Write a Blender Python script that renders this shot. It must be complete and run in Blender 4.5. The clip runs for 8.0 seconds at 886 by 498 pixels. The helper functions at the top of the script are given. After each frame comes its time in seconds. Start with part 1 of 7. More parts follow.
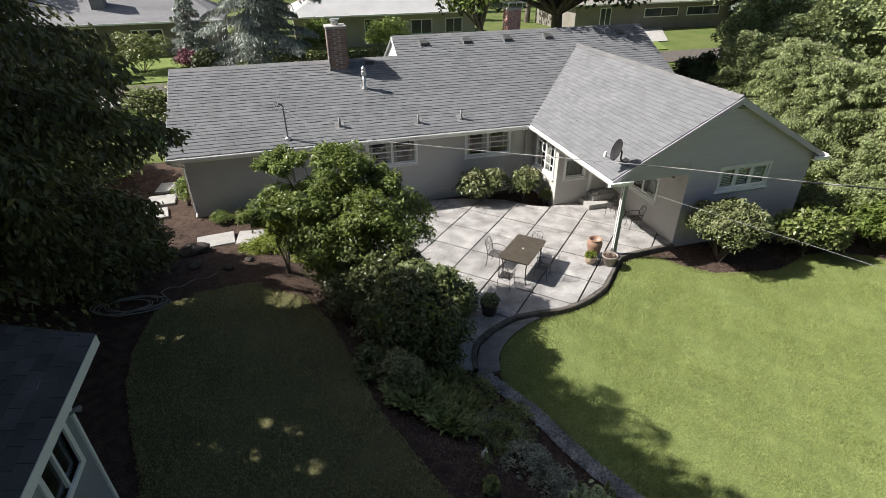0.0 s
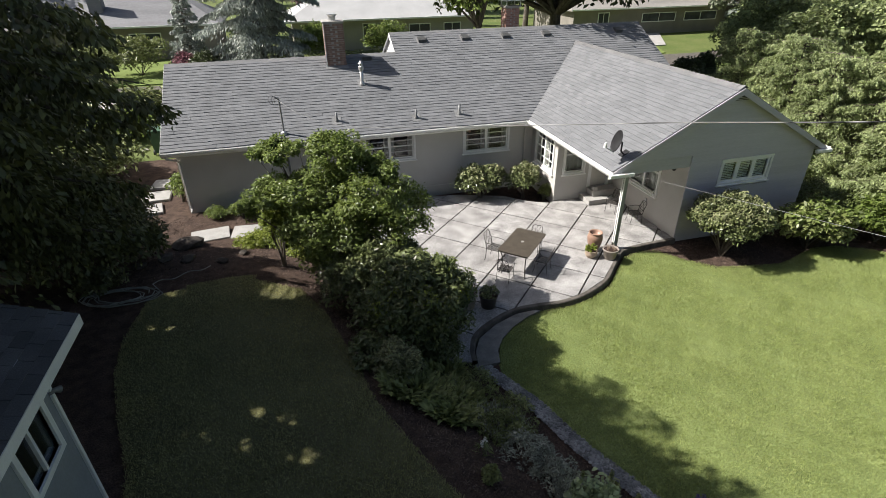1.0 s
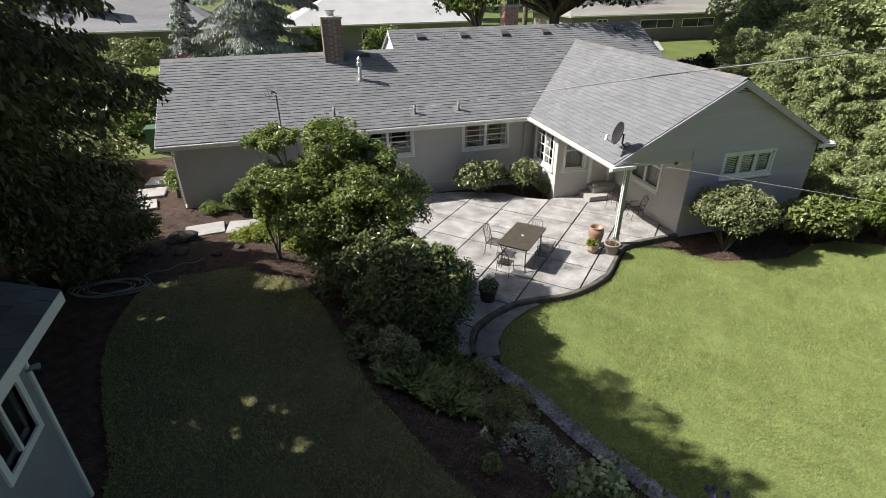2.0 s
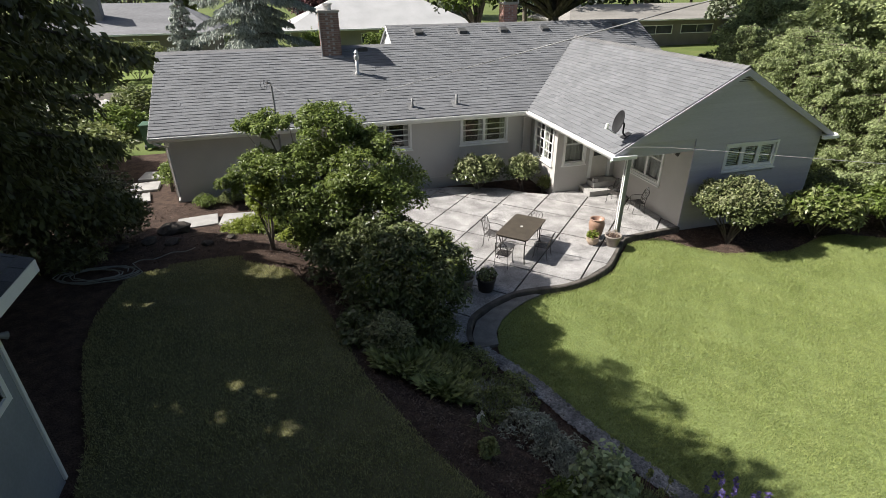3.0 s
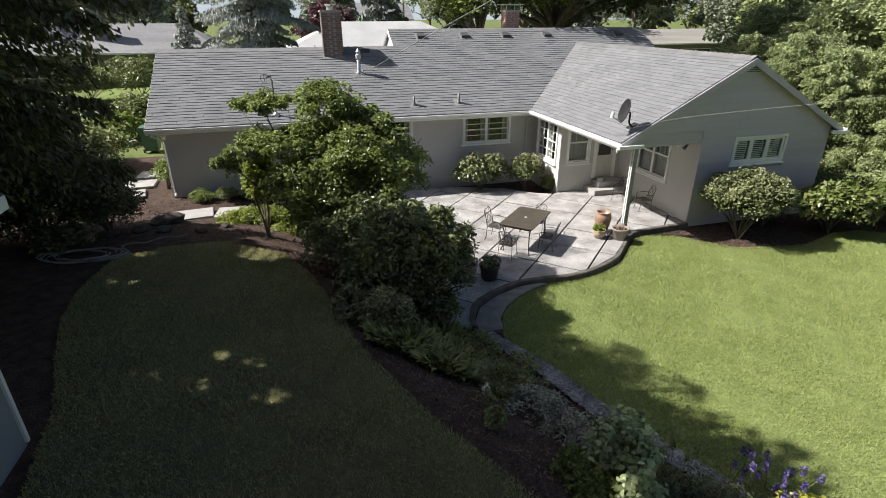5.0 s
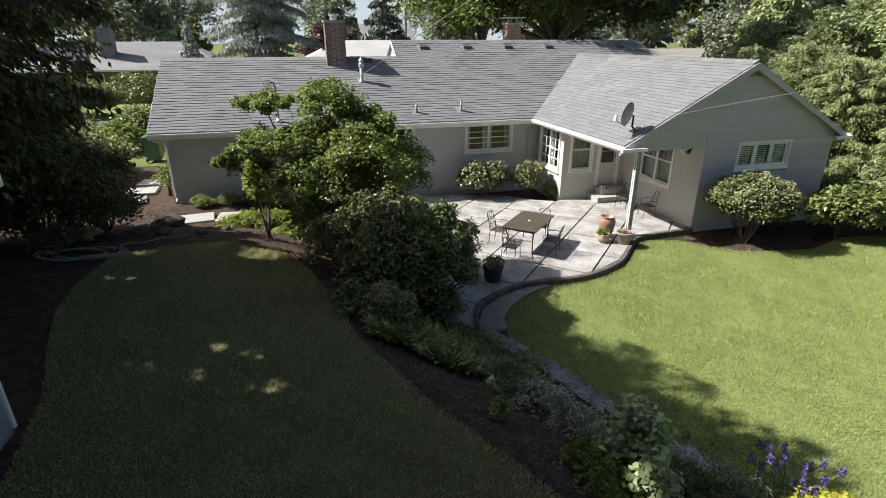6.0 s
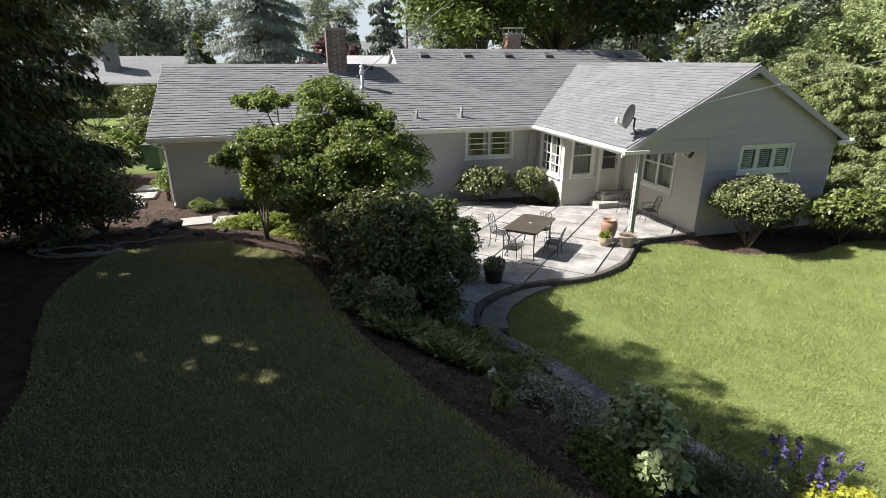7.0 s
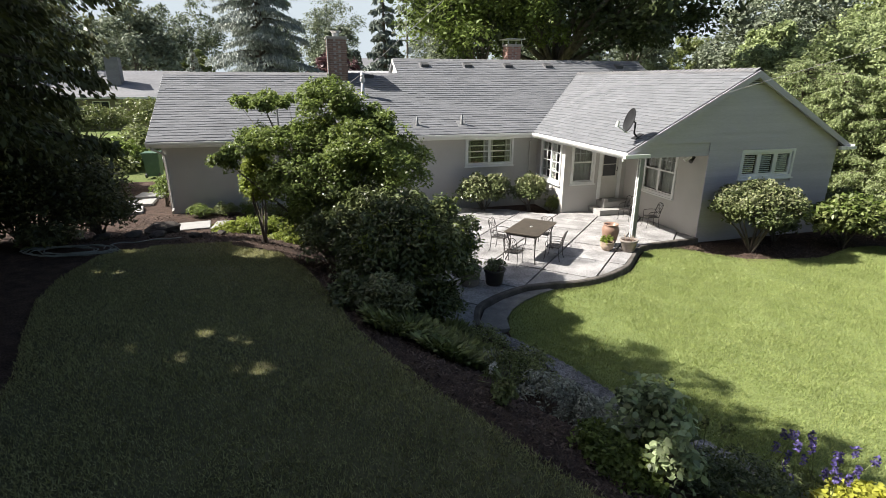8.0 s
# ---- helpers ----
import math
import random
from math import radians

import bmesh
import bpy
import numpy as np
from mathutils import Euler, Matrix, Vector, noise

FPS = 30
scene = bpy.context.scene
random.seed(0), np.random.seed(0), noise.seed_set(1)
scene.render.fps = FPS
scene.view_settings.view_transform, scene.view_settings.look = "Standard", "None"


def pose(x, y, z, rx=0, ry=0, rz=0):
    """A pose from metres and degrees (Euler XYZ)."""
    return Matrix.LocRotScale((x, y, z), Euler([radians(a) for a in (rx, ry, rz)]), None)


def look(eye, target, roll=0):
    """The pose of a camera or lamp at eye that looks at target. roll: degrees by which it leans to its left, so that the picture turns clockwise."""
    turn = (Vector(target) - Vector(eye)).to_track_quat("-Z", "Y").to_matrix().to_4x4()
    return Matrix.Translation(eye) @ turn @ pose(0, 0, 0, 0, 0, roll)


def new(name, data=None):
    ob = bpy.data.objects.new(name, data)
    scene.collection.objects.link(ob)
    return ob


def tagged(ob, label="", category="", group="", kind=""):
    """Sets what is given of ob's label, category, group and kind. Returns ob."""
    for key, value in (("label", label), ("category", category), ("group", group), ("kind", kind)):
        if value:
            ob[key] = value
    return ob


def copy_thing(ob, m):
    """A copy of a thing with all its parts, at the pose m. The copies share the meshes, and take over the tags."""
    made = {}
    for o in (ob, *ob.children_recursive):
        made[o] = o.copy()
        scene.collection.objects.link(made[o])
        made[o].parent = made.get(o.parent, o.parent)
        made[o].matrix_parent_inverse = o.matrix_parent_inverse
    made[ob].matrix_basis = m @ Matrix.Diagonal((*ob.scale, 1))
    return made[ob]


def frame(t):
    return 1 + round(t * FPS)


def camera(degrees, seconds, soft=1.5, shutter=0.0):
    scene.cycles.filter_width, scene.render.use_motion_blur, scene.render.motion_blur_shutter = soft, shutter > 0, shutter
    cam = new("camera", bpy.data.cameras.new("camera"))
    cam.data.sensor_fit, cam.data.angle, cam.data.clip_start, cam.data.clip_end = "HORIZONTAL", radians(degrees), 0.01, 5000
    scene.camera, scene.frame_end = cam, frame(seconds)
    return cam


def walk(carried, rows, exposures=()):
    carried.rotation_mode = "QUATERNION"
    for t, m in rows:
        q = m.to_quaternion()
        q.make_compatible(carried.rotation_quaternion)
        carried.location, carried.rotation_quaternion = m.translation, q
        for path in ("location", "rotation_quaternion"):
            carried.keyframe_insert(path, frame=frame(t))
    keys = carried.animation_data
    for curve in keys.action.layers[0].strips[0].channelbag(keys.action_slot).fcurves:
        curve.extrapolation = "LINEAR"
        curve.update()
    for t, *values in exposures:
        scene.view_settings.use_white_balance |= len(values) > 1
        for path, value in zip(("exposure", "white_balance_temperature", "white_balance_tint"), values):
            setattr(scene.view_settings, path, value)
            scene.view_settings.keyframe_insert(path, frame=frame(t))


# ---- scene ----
cam = camera(81.4, 8.0, soft=0.8)
PATH = [
    (0, (0.073, -0.012, 8.23), (0.533, 1.65, 7.217), -0.6),
    (0.5, (0.068, -0.005, 7.973), (0.536, 1.663, 6.974), -0.6),
    (1, (0.087, -0.017, 7.747), (0.556, 1.659, 6.761), -0.6),
    (1.5, (0.078, -0.006, 7.512), (0.552, 1.677, 6.541), -0.5),
    (3, (0.166, 0.02, 6.653), (0.65, 1.728, 5.732), -0.4),
    (3.5, (0.187, 0.043, 6.377), (0.673, 1.759, 5.471), -0.2),
    (4, (0.191, 0.045, 6.079), (0.679, 1.774, 5.2), -0.3),
    (4.5, (0.163, 0.037, 5.807), (0.656, 1.777, 4.955), -0.2),
    (6, (0.092, 0.004, 5.087), (0.592, 1.79, 4.339), -0.1),
    (6.5, (0.081, 0.02, 4.883), (0.586, 1.818, 4.166), -0.0),
    (7, (0.105, 0.03, 4.673), (0.61, 1.839, 3.987), -0.0),
    (7.5, (0.106, 0.037, 4.478), (0.617, 1.858, 3.825), 0.1),
    (8, (0.111, 0.053, 4.312), (0.622, 1.883, 3.688), 0.1),
]
EXPOSE = 0.83
walk(cam, [(t, look(eye, target, roll)) for t, eye, target, roll in PATH], [(0.0, EXPOSE), (4.0, EXPOSE + 0.02), (6.0, EXPOSE + 0.17), (8.0, EXPOSE + 0.32)])

# ---- sky and sun ----
SUN_WAY = Vector((1.0, -0.34, -1.0)).normalized()
world = bpy.data.worlds.new("sky")
scene.world = world
world.use_nodes = True
wn, wl = world.node_tree.nodes, world.node_tree.links
sky = wn.new("ShaderNodeTexSky")
sky.sky_type = "NISHITA"
sky.sun_disc = False
sky.sun_elevation = math.asin(-SUN_WAY.z)
sky.sun_rotation = math.atan2(-SUN_WAY.x, -SUN_WAY.y)
sky.air_density, sky.dust_density, sky.ozone_density = 1.0, 3.0, 1.0
wn["Background"].inputs["Strength"].default_value = 0.06
wl.new(sky.outputs["Color"], wn["Background"].inputs["Color"])
sun = new("sun", bpy.data.lights.new("sun", "SUN"))
sun.data.energy, sun.data.angle, sun.data.color = 5.0, radians(0.5), (1.0, 0.96, 0.9)
sun.matrix_basis = look((-30, 0, 40), Vector((-30, 0, 40)) + SUN_WAY)

# ---- materials ----
def material(name, a, b, rough=0.8, scale=4.0, fine=40.0, bump=0.2, grain=0.25, island=0.0, each=0.0, metal=0.0,
             leaf=0.0, stretch=(1, 1, 1), gloss=0.5, dist=0.01):
    """Two colours mixed by coarse noise, darkened and lightened by a fine grain, with relief."""
    m = bpy.data.materials.new(name)
    m.use_nodes = True
    n, l = m.node_tree.nodes, m.node_tree.links
    bsdf = n["Principled BSDF"]
    tc = n.new("ShaderNodeTexCoord")
    mp = n.new("ShaderNodeMapping")
    mp.inputs["Scale"].default_value = stretch
    l.new(tc.outputs["Object"], mp.inputs["Vector"])
    big, small = n.new("ShaderNodeTexNoise"), n.new("ShaderNodeTexNoise")
    big.inputs["Scale"].default_value, big.inputs["Detail"].default_value = scale, 5
    small.inputs["Scale"].default_value, small.inputs["Detail"].default_value = fine, 4
    for t in (big, small):
        l.new(mp.outputs["Vector"], t.inputs["Vector"])
    ramp = n.new("ShaderNodeValToRGB")
    ramp.color_ramp.elements[0].position, ramp.color_ramp.elements[1].position = 0.32, 0.68
    ramp.color_ramp.elements[0].color, ramp.color_ramp.elements[1].color = (*a, 1), (*b, 1)
    l.new(big.outputs["Fac"], ramp.inputs["Fac"])
    hsv = n.new("ShaderNodeHueSaturation")
    l.new(ramp.outputs["Color"], hsv.inputs["Color"])
    val = n.new("ShaderNodeMapRange")
    val.inputs["From Min"].default_value, val.inputs["From Max"].default_value = 0.3, 0.7
    val.inputs["To Min"].default_value, val.inputs["To Max"].default_value = 1 - grain, 1 + grain
    l.new(small.outputs["Fac"], val.inputs["Value"])
    last = val.outputs["Result"]
    for amount, node, out in ((island, "ShaderNodeNewGeometry", "Random Per Island"), (each, "ShaderNodeObjectInfo", "Random")):
        if amount:
            src = n.new(node)
            rng_node = n.new("ShaderNodeMapRange")
            rng_node.inputs["To Min"].default_value, rng_node.inputs["To Max"].default_value = 1 - amount, 1 + amount
            l.new(src.outputs[out], rng_node.inputs["Value"])
            mul = n.new("ShaderNodeMath")
            mul.operation = "MULTIPLY"
            l.new(last, mul.inputs[0])
            l.new(rng_node.outputs["Result"], mul.inputs[1])
            last = mul.outputs["Value"]
    l.new(last, hsv.inputs["Value"])
    l.new(hsv.outputs["Color"], bsdf.inputs["Base Color"])
    bsdf.inputs["Roughness"].default_value = rough
    bsdf.inputs["Metallic"].default_value = metal
    bsdf.inputs["Specular IOR Level"].default_value = gloss
    if bump:
        bp = n.new("ShaderNodeBump")
        bp.inputs["Strength"].default_value, bp.inputs["Distance"].default_value = bump, dist
        l.new(small.outputs["Fac"], bp.inputs["Height"])
        l.new(bp.outputs["Normal"], bsdf.inputs["Normal"])
    if leaf:
        tr, mix = n.new("ShaderNodeBsdfTranslucent"), n.new("ShaderNodeMixShader")
        l.new(hsv.outputs["Color"], tr.inputs["Color"])
        mix.inputs["Fac"].default_value = leaf
        l.new(bsdf.outputs["BSDF"], mix.inputs[1])
        l.new(tr.outputs["BSDF"], mix.inputs[2])
        l.new(mix.outputs["Shader"], n["Material Output"].inputs["Surface"])
    return m


def leaf_material(name, a, b, rough=0.45, leaf=0.3, island=0.45):
    return material(name, a, b, rough=rough, scale=1.3, fine=9, bump=0, grain=0.15, island=island, leaf=leaf, gloss=0.4)


def glass_material():
    m = bpy.data.materials.new("window_glass")
    m.use_nodes = True
    b = m.node_tree.nodes["Principled BSDF"]
    b.inputs["Base Color"].default_value = (0.85, 0.9, 0.9, 1)
    b.inputs["Roughness"].default_value = 0.03
    b.inputs["Transmission Weight"].default_value = 1.0
    b.inputs["IOR"].default_value = 1.45
    return m


M_STUCCO = material("stucco", (0.46, 0.445, 0.42), (0.51, 0.495, 0.47), 0.9, 1.2, 60, 0.35, 0.06)
M_SIDING = material("painted_siding", (0.455, 0.432, 0.48), (0.5, 0.477, 0.525), 0.6, 2.0, 30, 0.15, 0.06, each=0.04, stretch=(0.3, 1, 3))
M_TRIM = material("white_paint", (0.74, 0.74, 0.72), (0.82, 0.82, 0.8), 0.45, 3, 40, 0.05, 0.04)
M_DOOR = material("cream_door_paint", (0.55, 0.53, 0.48), (0.6, 0.58, 0.53), 0.45, 3, 40, 0.05, 0.04)
M_SHINGLE = material("asphalt_shingle", (0.155, 0.159, 0.167), (0.178, 0.182, 0.19), 0.92, 0.8, 70, 0.5, 0.32, island=0.11, gloss=0.25)
M_SHINGLE_PIECE = material("asphalt_shingle_piece", (0.155, 0.159, 0.167), (0.178, 0.182, 0.19), 0.92, 0.8, 70, 0.5, 0.32, each=0.09, gloss=0.25)
M_RIDGE = material("ridge_shingle", (0.16, 0.16, 0.163), (0.225, 0.222, 0.223), 0.92, 2, 90, 0.5, 0.2, island=0.18)
M_BRICK = material("dark_brick", (0.2, 0.13, 0.105), (0.29, 0.195, 0.16), 0.9, 6, 60, 0.4, 0.2, each=0.25)
M_BRICK_RED = material("red_brick", (0.28, 0.15, 0.12), (0.37, 0.215, 0.175), 0.9, 6, 60, 0.4, 0.2, each=0.25)
M_MORTAR = material("mortar", (0.34, 0.32, 0.3), (0.42, 0.4, 0.37), 0.95, 5, 60, 0.4, 0.15)
M_METAL = material("galvanised_metal", (0.5, 0.5, 0.5), (0.62, 0.62, 0.62), 0.4, 5, 30, 0.1, 0.1, metal=0.7)
M_GREYMETAL = material("weathered_grey_metal", (0.17, 0.17, 0.17), (0.26, 0.26, 0.26), 0.6, 5, 30, 0.1, 0.1, metal=0.2)
M_VENT = material("dark_roof_vent", (0.05, 0.05, 0.052), (0.08, 0.08, 0.08), 0.6, 5, 30, 0.1, 0.1)
M_IRON = material("wrought_iron", (0.045, 0.042, 0.04), (0.09, 0.08, 0.075), 0.5, 9, 50, 0.2, 0.2, metal=0.3)
M_TABLE = material("brown_table_top", (0.055, 0.045, 0.034), (0.08, 0.066, 0.05), 0.5, 6, 50, 0.15, 0.15)
# near-black room colour: the darkness behind the glass is painted in
M_DARK = material("unlit_interior", (0.03, 0.028, 0.025), (0.05, 0.045, 0.04), 0.9, 2, 10, 0, 0.1)
M_CURTAIN = material("curtain_cloth", (0.5, 0.48, 0.44), (0.6, 0.58, 0.54), 0.9, 4, 40, 0.1, 0.08)
M_BLIND = material("blind_slat", (0.78, 0.78, 0.76), (0.84, 0.84, 0.82), 0.6, 4, 40, 0.05, 0.05)
# post grey: the tone of its shaded faces is put into the colour
M_POST = material("post_shade_grey", (0.24, 0.24, 0.235), (0.3, 0.3, 0.29), 0.6, 3, 40, 0.05, 0.06)
M_GLASS = glass_material()
M_SLAB = material("patio_concrete", (0.2, 0.192, 0.187), (0.37, 0.357, 0.347), 0.9, 2.2, 30, 0.8, 0.45, each=0.09)
M_CONCRETE = material("worn_concrete", (0.27, 0.262, 0.25), (0.38, 0.368, 0.35), 0.9, 2.2, 50, 0.4, 0.12, each=0.06)
M_KERB = material("weathered_kerb", (0.06, 0.053, 0.045), (0.13, 0.115, 0.1), 0.95, 5, 50, 0.5, 0.2)
M_JOINT = material("dark_joint", (0.03, 0.027, 0.022), (0.07, 0.06, 0.05), 0.95, 6, 60, 0.4, 0.2)
M_PATH = material("old_concrete_path", (0.15, 0.14, 0.13), (0.24, 0.23, 0.21), 0.95, 4, 50, 0.4, 0.2)
def lawn_material(name, a, b, stripes):
    """Mown turf: patchy colour, fine blades, and faint bands left by the mower."""
    m = material(name, a, b, 0.85, 0.9, 26, 0.6, 0.3, dist=0.03, gloss=0.2)
    n, l = m.node_tree.nodes, m.node_tree.links
    base = n["Principled BSDF"].inputs["Base Color"]
    before = base.links[0].from_socket
    tc = n.new("ShaderNodeTexCoord")
    factor = None
    for angle, size in ((38.0, 0.62), (-47.0, 0.55)):
        mp, wave = n.new("ShaderNodeMapping"), n.new("ShaderNodeTexWave")
        mp.inputs["Rotation"].default_value = (0, 0, radians(angle))
        wave.inputs["Scale"].default_value, wave.inputs["Distortion"].default_value = size, 2.5
        wave.inputs["Detail"].default_value, wave.inputs["Detail Scale"].default_value = 3, 1.4
        l.new(tc.outputs["Object"], mp.inputs["Vector"])
        l.new(mp.outputs["Vector"], wave.inputs["Vector"])
        rng_node = n.new("ShaderNodeMapRange")
        rng_node.inputs["To Min"].default_value, rng_node.inputs["To Max"].default_value = 1 - stripes, 1 + stripes
        l.new(wave.outputs["Fac"], rng_node.inputs["Value"])
        if factor is None:
            factor = rng_node.outputs["Result"]
        else:
            mul = n.new("ShaderNodeMath")
            mul.operation = "MULTIPLY"
            l.new(factor, mul.inputs[0])
            l.new(rng_node.outputs["Result"], mul.inputs[1])
            factor = mul.outputs["Value"]
    hsv = n.new("ShaderNodeHueSaturation")
    l.new(before, hsv.inputs["Color"])
    l.new(factor, hsv.inputs["Value"])
    l.new(hsv.outputs["Color"], base)
    return m


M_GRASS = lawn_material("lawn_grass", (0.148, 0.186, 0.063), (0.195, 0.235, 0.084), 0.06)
# darker, browner copy of the turf: tree shade is put into its colour
M_GRASS_SHADE = lawn_material("shaded_lawn_grass", (0.092, 0.09, 0.044), (0.132, 0.126, 0.062), 0.05)
M_BLADE = leaf_material("grass_blade", (0.275, 0.325, 0.108), (0.335, 0.38, 0.138), 0.6, 0.3, 0.13)
# browner blade copy for that lawn, tinted to look shaded
M_BLADE_SHADE = leaf_material("shaded_grass_blade", (0.33, 0.328, 0.15), (0.4, 0.39, 0.182), 0.6, 0.25, 0.2)
M_FARGRASS = material("far_grass", (0.085, 0.12, 0.03), (0.13, 0.15, 0.05), 0.9, 0.35, 20, 0.6, 0.3, dist=0.03, gloss=0.2)
M_MULCH = material("bark_mulch", (0.05, 0.034, 0.027), (0.1, 0.068, 0.053), 0.95, 5, 45, 1.0, 0.5, dist=0.03, gloss=0.15)
M_CHIP = material("bark_chip", (0.07, 0.047, 0.036), (0.14, 0.1, 0.078), 0.9, 3, 60, 0.4, 0.2, island=0.5)
M_PEBBLE = material("river_pebble", (0.11, 0.11, 0.113), (0.26, 0.26, 0.26), 0.8, 3, 60, 0.2, 0.15, island=0.4)
M_ROCK = material("mossy_rock", (0.04, 0.033, 0.028), (0.09, 0.075, 0.062), 0.95, 5, 40, 0.8, 0.3)
M_TERRA = material("terracotta_glaze", (0.23, 0.135, 0.095), (0.32, 0.205, 0.15), 0.35, 4, 40, 0.1, 0.12)
M_CLAY = material("pale_clay_pot", (0.33, 0.25, 0.18), (0.42, 0.33, 0.25), 0.7, 5, 40, 0.2, 0.15)
M_STONEPOT = material("grey_stone_pot", (0.2, 0.17, 0.15), (0.32, 0.28, 0.24), 0.85, 5, 50, 0.4, 0.2)
M_DARKPOT = material("dark_plastic_pot", (0.035, 0.03, 0.028), (0.06, 0.05, 0.045), 0.5, 5, 50, 0.1, 0.15)
M_BARK = material("grey_bark", (0.08, 0.065, 0.05), (0.17, 0.145, 0.12), 0.95, 5, 40, 0.8, 0.3, stretch=(1, 1, 0.3), dist=0.03)
M_CABLE = material("cable_sheath", (0.16, 0.16, 0.16), (0.3, 0.3, 0.3), 0.5, 9, 30, 0, 0.1)
# dark twisted cable; the pale noise bands paint sun glints along it
M_SERVICE = material("service_cable_glints", (0.04, 0.04, 0.042), (0.36, 0.36, 0.36), 0.5, 1.6, 30, 0, 0.1)
M_DISH = material("dish_grey", (0.022, 0.022, 0.023), (0.035, 0.035, 0.037), 0.85, 5, 30, 0, 0.08, gloss=0.1)
M_BIN = material("green_plastic", (0.05, 0.105, 0.06), (0.07, 0.13, 0.08), 0.5, 4, 40, 0.05, 0.1)
M_SHEDWALL = material("shed_siding", (0.22, 0.235, 0.255), (0.26, 0.275, 0.295), 0.7, 2, 30, 0.15, 0.06)
M_SHEDROOF = material("shed_shingle", (0.065, 0.066, 0.072), (0.11, 0.11, 0.118), 0.9, 1.3, 80, 0.5, 0.25, island=0.25)
M_HOSE = material("pale_hose", (0.2, 0.21, 0.185), (0.28, 0.29, 0.25), 0.5, 6, 40, 0, 0.1)
M_FARWALL = material("neighbour_wall", (0.30, 0.285, 0.25), (0.36, 0.34, 0.3), 0.9, 0.8, 20, 0.1, 0.08)
M_FARWALL_DARK = material("neighbour_wall_taupe", (0.19, 0.175, 0.15), (0.24, 0.22, 0.19), 0.9, 0.8, 20, 0.1, 0.08)
M_FARROOF_PALE = material("pale_roof", (0.36, 0.36, 0.36), (0.43, 0.43, 0.43), 0.85, 0.6, 12, 0.2, 0.1)
M_FARROOF = material("grey_roof", (0.16, 0.16, 0.168), (0.22, 0.22, 0.228), 0.9, 0.6, 12, 0.3, 0.15, stretch=(0.3, 1, 3))
M_FARROOF_TAN = material("tan_roof", (0.2, 0.188, 0.17), (0.27, 0.255, 0.232), 0.9, 0.6, 12, 0.3, 0.15, stretch=(0.3, 1, 3))
M_FARGLASS = material("far_window_glass", (0.03, 0.035, 0.04), (0.06, 0.07, 0.08), 0.1, 1, 5, 0, 0.1)
M_WOODPOLE = material("weathered_pole", (0.12, 0.1, 0.08), (0.2, 0.17, 0.14), 0.95, 3, 30, 0.4, 0.2)
L_MAPLE = leaf_material("dogwood_leaf", (0.15, 0.2, 0.055), (0.24, 0.295, 0.09), 0.4, 0.5)
L_RHODO = leaf_material("rhododendron_leaf", (0.095, 0.12, 0.046), (0.16, 0.185, 0.074), 0.36, 0.15)
L_TIP = leaf_material("yellow_green_leaf", (0.17, 0.22, 0.035), (0.27, 0.31, 0.06), 0.45, 0.5)
L_FERN = leaf_material("low_shrub_leaf", (0.15, 0.185, 0.06), (0.24, 0.265, 0.1), 0.45, 0.25)
L_SILVER = leaf_material("silver_leaf", (0.25, 0.265, 0.21), (0.37, 0.385, 0.31), 0.7, 0.15)
L_CEDAR = leaf_material("drooping_tree_leaf", (0.085, 0.095, 0.038), (0.15, 0.155, 0.062), 0.4, 0.25)
L_HEDGE = leaf_material("hedge_leaf", (0.235, 0.285, 0.125), (0.36, 0.41, 0.195), 0.5, 0.35)
L_SPRUCE = leaf_material("blue_spruce_needle", (0.27, 0.3, 0.265), (0.38, 0.41, 0.365), 0.6, 0.15)
L_OAK = leaf_material("oak_leaf", (0.045, 0.065, 0.022), (0.085, 0.105, 0.04), 0.5, 0.25)
L_LIME = leaf_material("light_green_leaf", (0.14, 0.195, 0.045), (0.21, 0.265, 0.07), 0.5, 0.5)
L_HYDRANGEA = leaf_material("hydrangea_leaf", (0.25, 0.31, 0.16), (0.36, 0.42, 0.225), 0.45, 0.3)
L_GOLD = leaf_material("golden_leaf", (0.36, 0.37, 0.05), (0.5, 0.49, 0.08), 0.5, 0.35, 0.25)
L_FAR = leaf_material("far_tree_leaf", (0.16, 0.19, 0.125), (0.24, 0.265, 0.185), 0.7, 0.2)
L_FARDARK = leaf_material("far_conifer_needle", (0.13, 0.155, 0.13), (0.19, 0.215, 0.185), 0.7, 0.15)
L_PLUM = leaf_material("plum_leaf", (0.09, 0.04, 0.045), (0.15, 0.075, 0.075), 0.5, 0.25)
L_PINK = leaf_material("pink_blossom", (0.25, 0.1, 0.13), (0.36, 0.17, 0.2), 0.6, 0.3)
L_PURPLE = leaf_material("purple_petal", (0.11, 0.085, 0.25), (0.165, 0.13, 0.32), 0.5, 0.3)
L_PALE = leaf_material("pale_evergreen_leaf", (0.165, 0.18, 0.08), (0.26, 0.27, 0.14), 0.45, 0.15)
L_WHITE = leaf_material("white_petal", (0.75, 0.73, 0.68), (0.85, 0.83, 0.78), 0.5, 0.2, 0.05)


